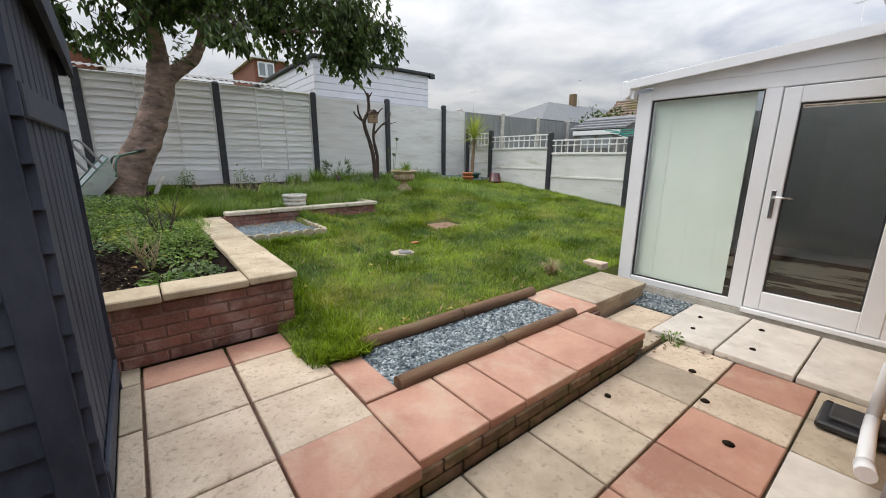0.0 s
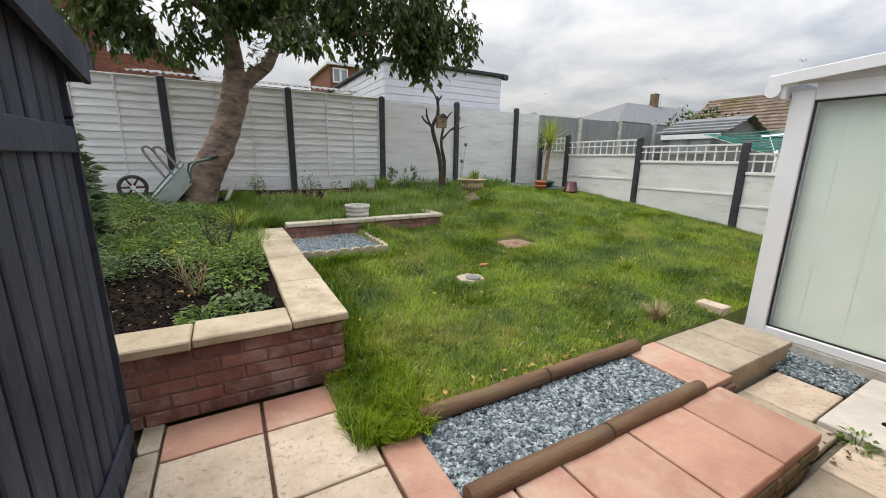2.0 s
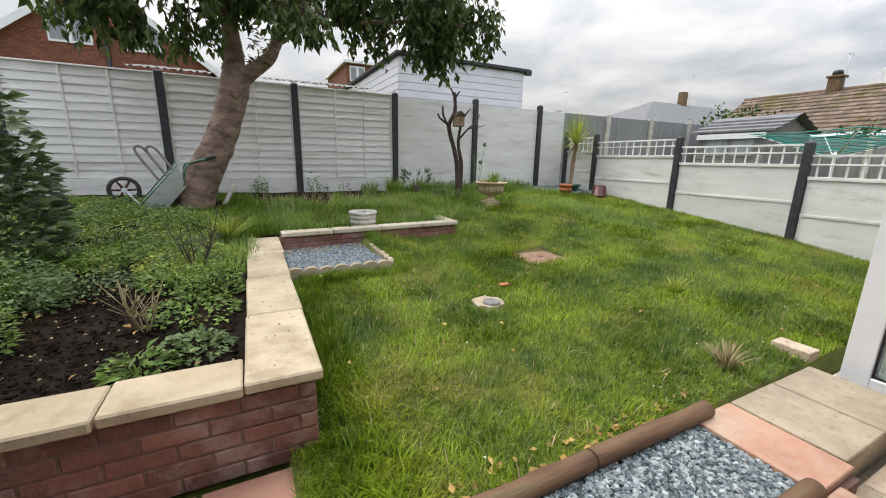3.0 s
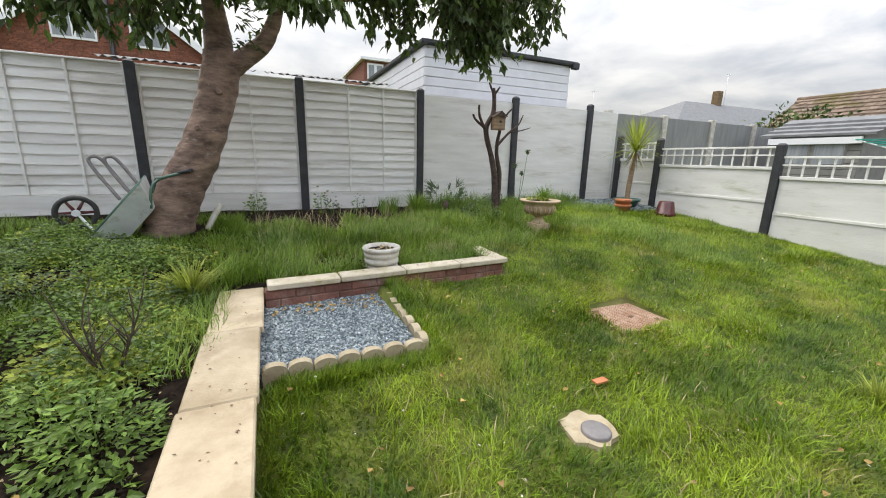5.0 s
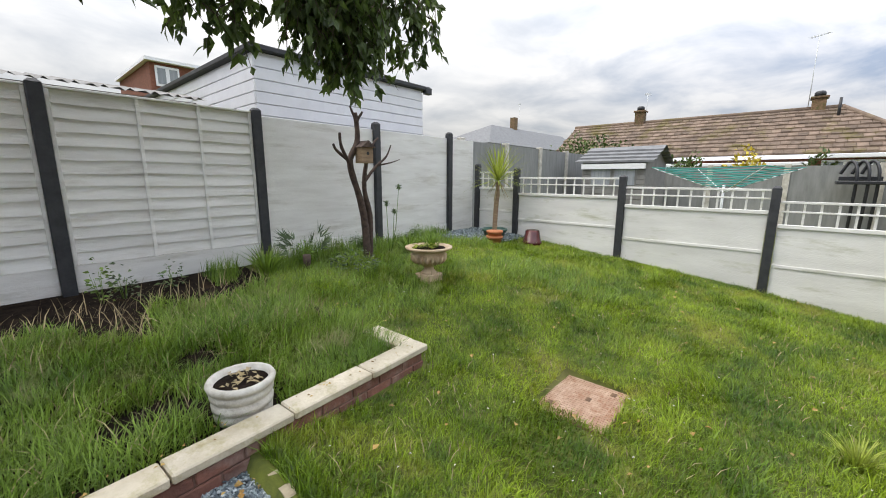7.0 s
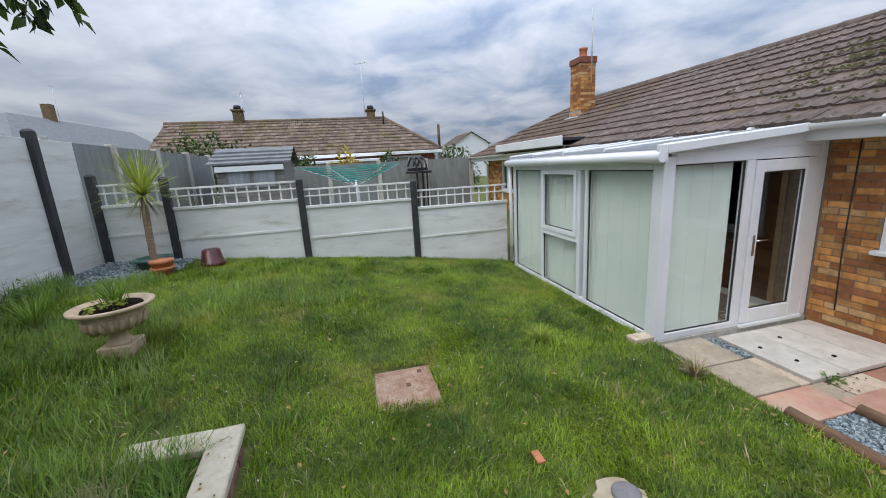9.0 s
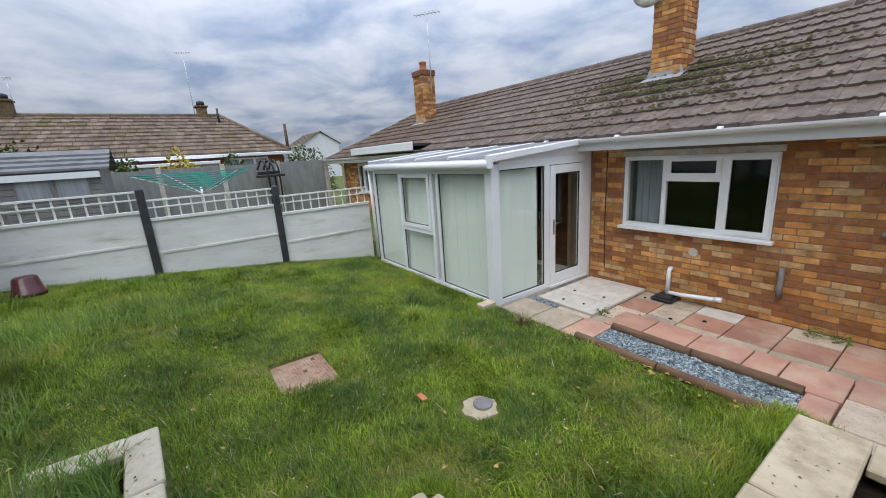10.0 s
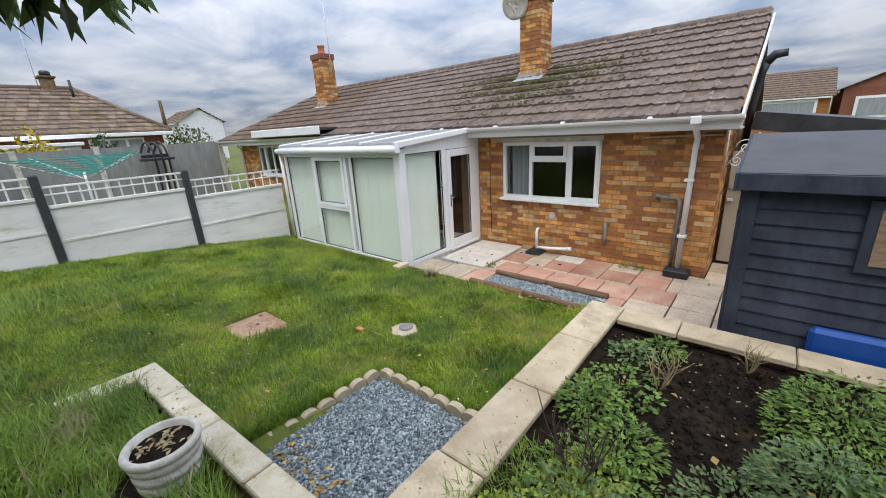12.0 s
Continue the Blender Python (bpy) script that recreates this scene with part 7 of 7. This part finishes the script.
bush("hedge", 17.5, 10.0, 0.6, 1.6, 2.2, 2.9, 1500, "bushes", "rounded green hedge behind the grey shed")
bush("yellow_bush", 18.0, 4.7, 0.6, 0.8, 0.9, 2.2, 800, "yellow", "bright yellow-leaved bush beyond the far fence")
bush("hedge", 17.8, 6.4, 0.6, 0.8, 0.9, 2.15, 600, "bushes", "green bush beyond the far fence")
bush("hedge", 18.5, 3.0, 0.6, 0.8, 0.7, 2.15, 500, "bushes", "green bush beyond the far fence")
bush("hedge", 24.0, -1.5, 0.6, 2.0, 1.6, 2.5, 800, "bushes", "far rounded green hedge")
gable_house("end_house", 44.0, 50.0, -11.5, -7.5, 0.5, 4.4, 5.6, "x", "boarding", "tilerest", "pale rendered house far beyond the fences")
for a, b in ((1.5, -2.6), (-3.1, -12.0)):
    hh = gable_house("street_house", min(a, b), max(a, b), -37.0, -30.0, 0.3, 3.15 if a > 0 else 3.4, 4.9 if a > 0 else 5.4, "x" if a > 0 else "y", "brickrest" if a > 0 else "farbrick", "tilerest", "brick house across the street")
    w = part("window", B(min(a, b) + 0.6, -29.98, 1.6, max(a, b) - 0.6, -29.9, 2.9), M["upvc"], hh)
    part("pane", B(min(a, b) + 0.75, -29.9, 1.75, max(a, b) - 0.75, -29.88, 2.75), M["curtain"], w)


for i in range(16):
    x = R(0.6, 6.3)
    clump("fence_weed", x, R(8.15, 8.42), 1.0, R(0.08, 0.16), R(0.18, 0.42), 70, 0.05, 0.014, rng.choice(["weed", "silver", "ivy"]), "small leafy weed at the foot of the fence", group="fence weeds", stems=4)

# ---- grass ----
def blades(name, n, x0, x1, y0, y1, inside, zf, h0, h1, w, material, label, lean=0.8, seed=1):
    g = np.random.default_rng(seed)
    x, y = g.uniform(x0, x1, n), g.uniform(y0, y1, n)
    keep = np.array([inside(a, b) for a, b in zip(x, y)])
    x, y = x[keep], y[keep]
    n = len(x)
    z = np.array([zf(a, b) for a, b in zip(x, y)])
    tall = np.array([1 + 0.45 * noise.noise((a * 1.3, b * 1.3, 3)) + 0.4 * noise.noise((a * 7, b * 7, 9)) for a, b in zip(x, y)])
    comb = np.array([4 * noise.noise((a * 1.6, b * 1.6, 5)) for a, b in zip(x, y)])
    a = comb + g.normal(0, 1.3, n)
    h = g.uniform(h0, h1, n) * tall
    s = g.uniform(0.2, 1.0, n) * lean
    dx, dy = np.cos(a), np.sin(a)
    ww = w * g.uniform(0.7, 1.3, n)
    V = np.zeros((n, 5, 3))
    for k, (t, q) in enumerate(((0, 1), (0, -1), (0.55, 0.8), (0.55, -0.8), (1.0, 0))):
        out = h * s * t ** 1.6
        V[:, k, 0] = x + dx * out - dy * ww * q
        V[:, k, 1] = y + dy * out + dx * ww * q
        V[:, k, 2] = z - 0.005 + h * (t - 0.4 * s * t * t)
    me = bpy.data.meshes.new(name)
    i = np.arange(n)[:, None] * 5
    loops = np.concatenate([i + [0, 1, 3, 2], i + [2, 3, 4]], axis=1).ravel()
    me.vertices.add(n * 5)
    me.vertices.foreach_set("co", V.ravel())
    me.loops.add(n * 7)
    me.loops.foreach_set("vertex_index", loops)
    me.polygons.add(n * 2)
    starts = (np.arange(n)[:, None] * 7 + [0, 4]).ravel()
    me.polygons.foreach_set("loop_start", starts)
    me.update(calc_edges=True)
    me.materials.append(M[material])
    return tagged(new(name, me), label, "grass", "", "stuff")


def on_lawn(x, y):
    if in_bed(x, y) or y < 2.07 or (x < (0.70 if y < 2.6 else 0.77) and y < 5.7) or x > FX - 0.03:
        return False
    if x < 1.75 and 4.48 < y < 5.7 or (x < 3.08 and 5.6 < y < 6.24 and (y < 5.8 or x > 2.87)):
        return False
    if 3.37 + 0.07 * noise.noise((x * 7, y * 7, 1)) < x < 3.91 + 0.07 * noise.noise((x * 7, y * 7, 2)) and 4.40 + 0.06 * noise.noise((x * 7, y * 7, 3)) < y < 4.87 + 0.06 * noise.noise((x * 7, y * 7, 4)) or (x - 2.30) ** 2 + (y - 3.69) ** 2 < 0.026:
        return False
    if x > 3.9 and y < 2.0 or (x > 6.0 and (x - 7.6) ** 2 + (y - 8.6) ** 2 < 2.0):
        return False
    return y < FY - 0.03


blades("lawn_grass", 370000, 0.7, 7.6, 2.06, 8.5, on_lawn, ground_z, 0.022, 0.075, 0.0027, "grass", "uneven bright green lawn grass", 1.15, 1)
blades("long_grass", 26000, 1.2, 6.6, 5.0, 8.45, lambda x, y: on_lawn(x, y) and noise.noise((x * 0.8, y * 0.8, 2)) + (y - 6.2) * 0.25 > 0.1, ground_z, 0.08, 0.20, 0.003, "longgrass", "long unmown grass towards the back", 1.0, 2)
blades("long_grass", 36000, 0.1, 2.93, 5.78, 8.2, lambda x, y: in_bed(x, y) and x > 0.45 + 0.5 * noise.noise((y * 1.5, 3, 0)) and y < 7.65 + 0.3 * noise.noise((x * 2, 0, 0)) and (noise.noise((x * 2.2, y * 2.2, 31)) > -0.22) and (x - 1.80) ** 2 + (y - 5.93) ** 2 > 0.04, ground_z, 0.08, 0.22, 0.003, "longgrass", "long wild grass in the rear bed", 1.0, 3)
blades("bed_grass", 34000, -3.1, 0.55, 4.5, 8.2, lambda x, y: noise.noise((x * 1.2, y * 1.2, 7)) > -0.15 and (x + 0.14) ** 2 + (y - 7.6) ** 2 > 0.1, ground_z, 0.05, 0.14, 0.003, "longgrass", "wispy grass in the planting bed", 1.0, 4)
blades("edge_grass", 5200, 0.74, 1.05, 2.02, 4.4, lambda x, y: R(0, 1) < 0.9 - (x - 0.74) * 1.5, ground_z, 0.07, 0.14, 0.003, "grass", "longer grass along the bed wall", 0.9, 5)
blades("edge_grass", 1600, 0.78, 1.8, 4.36, 4.48, lambda x, y: True, ground_z, 0.08, 0.13, 0.003, "grass", "grass against the scalloped edging", 0.9, 8)
blades("edge_grass", 1400, 1.74, 1.86, 4.4, 5.6, lambda x, y: True, ground_z, 0.08, 0.13, 0.003, "grass", "grass against the scalloped edging", 0.9, 9)
blades("edge_grass", 3000, 0.58, 0.98, 1.96, 2.3, lambda x, y: x + y > 2.75, lambda x, y: TOP, 0.05, 0.11, 0.003, "grass", "grass spilling over the slab edge", 1.1, 6)


blades("lawn_tufts", 60000, 0.9, 7.5, 2.15, 8.3, lambda x, y: on_lawn(x, y) and noise.noise((x * 2.6, y * 2.6, 21)) + 0.05 * (y - 5) > 0.2, ground_z, 0.07, 0.15, 0.0032, "grass", "taller tufts of grass in the lawn", 1.1, 11)
blades("weed_fringe", 5500, 2.4, 6.5, 8.0, 8.5, lambda x, y: noise.noise((x * 2.3, y * 3, 4)) > -0.1, ground_z, 0.08, 0.30, 0.0035, "longgrass", "weeds and long grass at the foot of the fence", 0.7, 12)


def litter(name, n, x0, x1, y0, y1, zf, inside, material, label, s0=0.02, s1=0.045):
    V, F = [], []
    for i in range(n):
        x, y = R(x0, x1), R(y0, y1)
        if inside(x, y):
            a = R(0, 6.28)
            leaf(V, F, Vector((x, y, zf(x, y))), Vector((math.cos(a), math.sin(a), R(-0.1, 0.3))).normalized(), Vector((R(-0.4, 0.4), R(-0.4, 0.4), 1)), R(s0, s1) * 2, R(s0, s1) * 0.7, 0.4)
    return raw(name, V, F, M[material], None, label, "leaf litter", "stuff")


litter("fallen_leaves", 230, 0.8, 7.4, 2.1, 8.2, lambda x, y: lawn_z(x, y) + 0.045, on_lawn, "deadleaf", "brown and yellow fallen leaves on the lawn", 0.011, 0.027)
litter("fallen_leaves", 130, -2.6, 0.4, 2.9, 8.2, lambda x, y: bz(x, y) + 0.03, lambda x, y: True, "deadleaf", "brown fallen leaves on the bed soil", 0.012, 0.03)
litter("fallen_leaves", 55, 0.8, 1.7, 5.28, 5.52, lambda x, y: GZ + 0.02, lambda x, y: True, "deadleaf", "dry leaves gathered on the gravel at the wall", 0.012, 0.028)
litter("fallen_leaves", 60, 0.9, 2.7, 2.07, 2.2, lambda x, y: TOP + 0.03, lambda x, y: True, "deadleaf", "dry leaves caught behind the log edging", 0.015, 0.03)
litter("fallen_leaves", 60, 2.7, 3.1, 0.6, 1.1, lambda x, y: LOW + 0.01, lambda x, y: x > 2.9 or y > 0.95, "log", "dark debris in the slab joints", 0.008, 0.02)
chips("soil_crumbs", lambda x, y: True, -1.4, 0.4, 2.9, 4.6, 2600, lambda x, y: bz(x, y) + 0.012, 0.006, 0.02, "crumbs of dark soil on the bed").data.materials[0] = M["soil"]
for x, y in ((1.95, 0.92), (2.35, 0.55), (3.3, 0.95), (3.25, 0.55), (2.05, 0.35), (2.9, 0.10), (3.6, 1.0), (3.7, 0.6), (2.65, 0.72)):
    lump = lathe(bmesh.new(), x, y, [(R(0.018, 0.03), LOW + (0.036 if x > 3.02 else 0.002)), (0.016, LOW + (0.044 if x > 3.02 else 0.010)), (0.004, LOW + (0.047 if x > 3.02 else 0.013))], 9)
    whole("soil_lump", lump, M["soil"], "small dark clod of soil on the patio slabs", "clod", "clods on the patio")
for x, y in ((1.15, -0.04), (0.95, -0.06), (3.0, 0.98)):
    clump("patio_weed", x, y, LOW, 0.07, 0.09, 50, 0.04, 0.01, "weed", "small weed growing in a slab joint", group="patio weeds", stems=3)
litter("pale_debris", 260, -1.5, 0.42, 2.88, 4.9, lambda x, y: bz(x, y) + 0.02, lambda x, y: True, "straw", "pale specks of bark and petals on the dark soil", 0.005, 0.013)
litter("pale_debris", 260, 0.9, 7.3, 2.2, 8.0, lambda x, y: lawn_z(x, y) + 0.06, on_lawn, "stone", "pale specks scattered in the lawn", 0.005, 0.011)
litter("coping_dirt", 70, 0.47, 0.74, 2.65, 5.65, lambda x, y: 0.758, lambda x, y: True, "log", "dark specks of dirt on the coping slabs", 0.004, 0.010)
litter("coping_dirt", 40, 0.85, 2.95, 5.63, 5.76, lambda x, y: 0.829, lambda x, y: True, "deadleaf", "bits of leaf on the weathered coping", 0.005, 0.014)
blades("dry_grass", 800, 0.7, 2.9, 5.85, 8.0, lambda x, y: in_bed(x, y) and (x - 1.80) ** 2 + (y - 5.93) ** 2 > 0.05, ground_z, 0.12, 0.28, 0.0028, "straw", "pale dry grass stems in the rear bed", 1.1, 15)
blades("dry_grass", 2600, 0.9, 7.4, 2.1, 8.2, on_lawn, ground_z, 0.05, 0.11, 0.0028, "straw", "dry straw blades in the lawn", 1.2, 16)
blades("edge_grass", 5200, 0.60, 0.86, 1.99, 2.66, lambda x, y: x > 0.66 or R(0, 1) < 0.5, lambda x, y: lawn_z(x, y) - 0.02, 0.05, 0.12, 0.0032, "grass", "grass growing between the slabs and the bed wall", 1.0, 18)
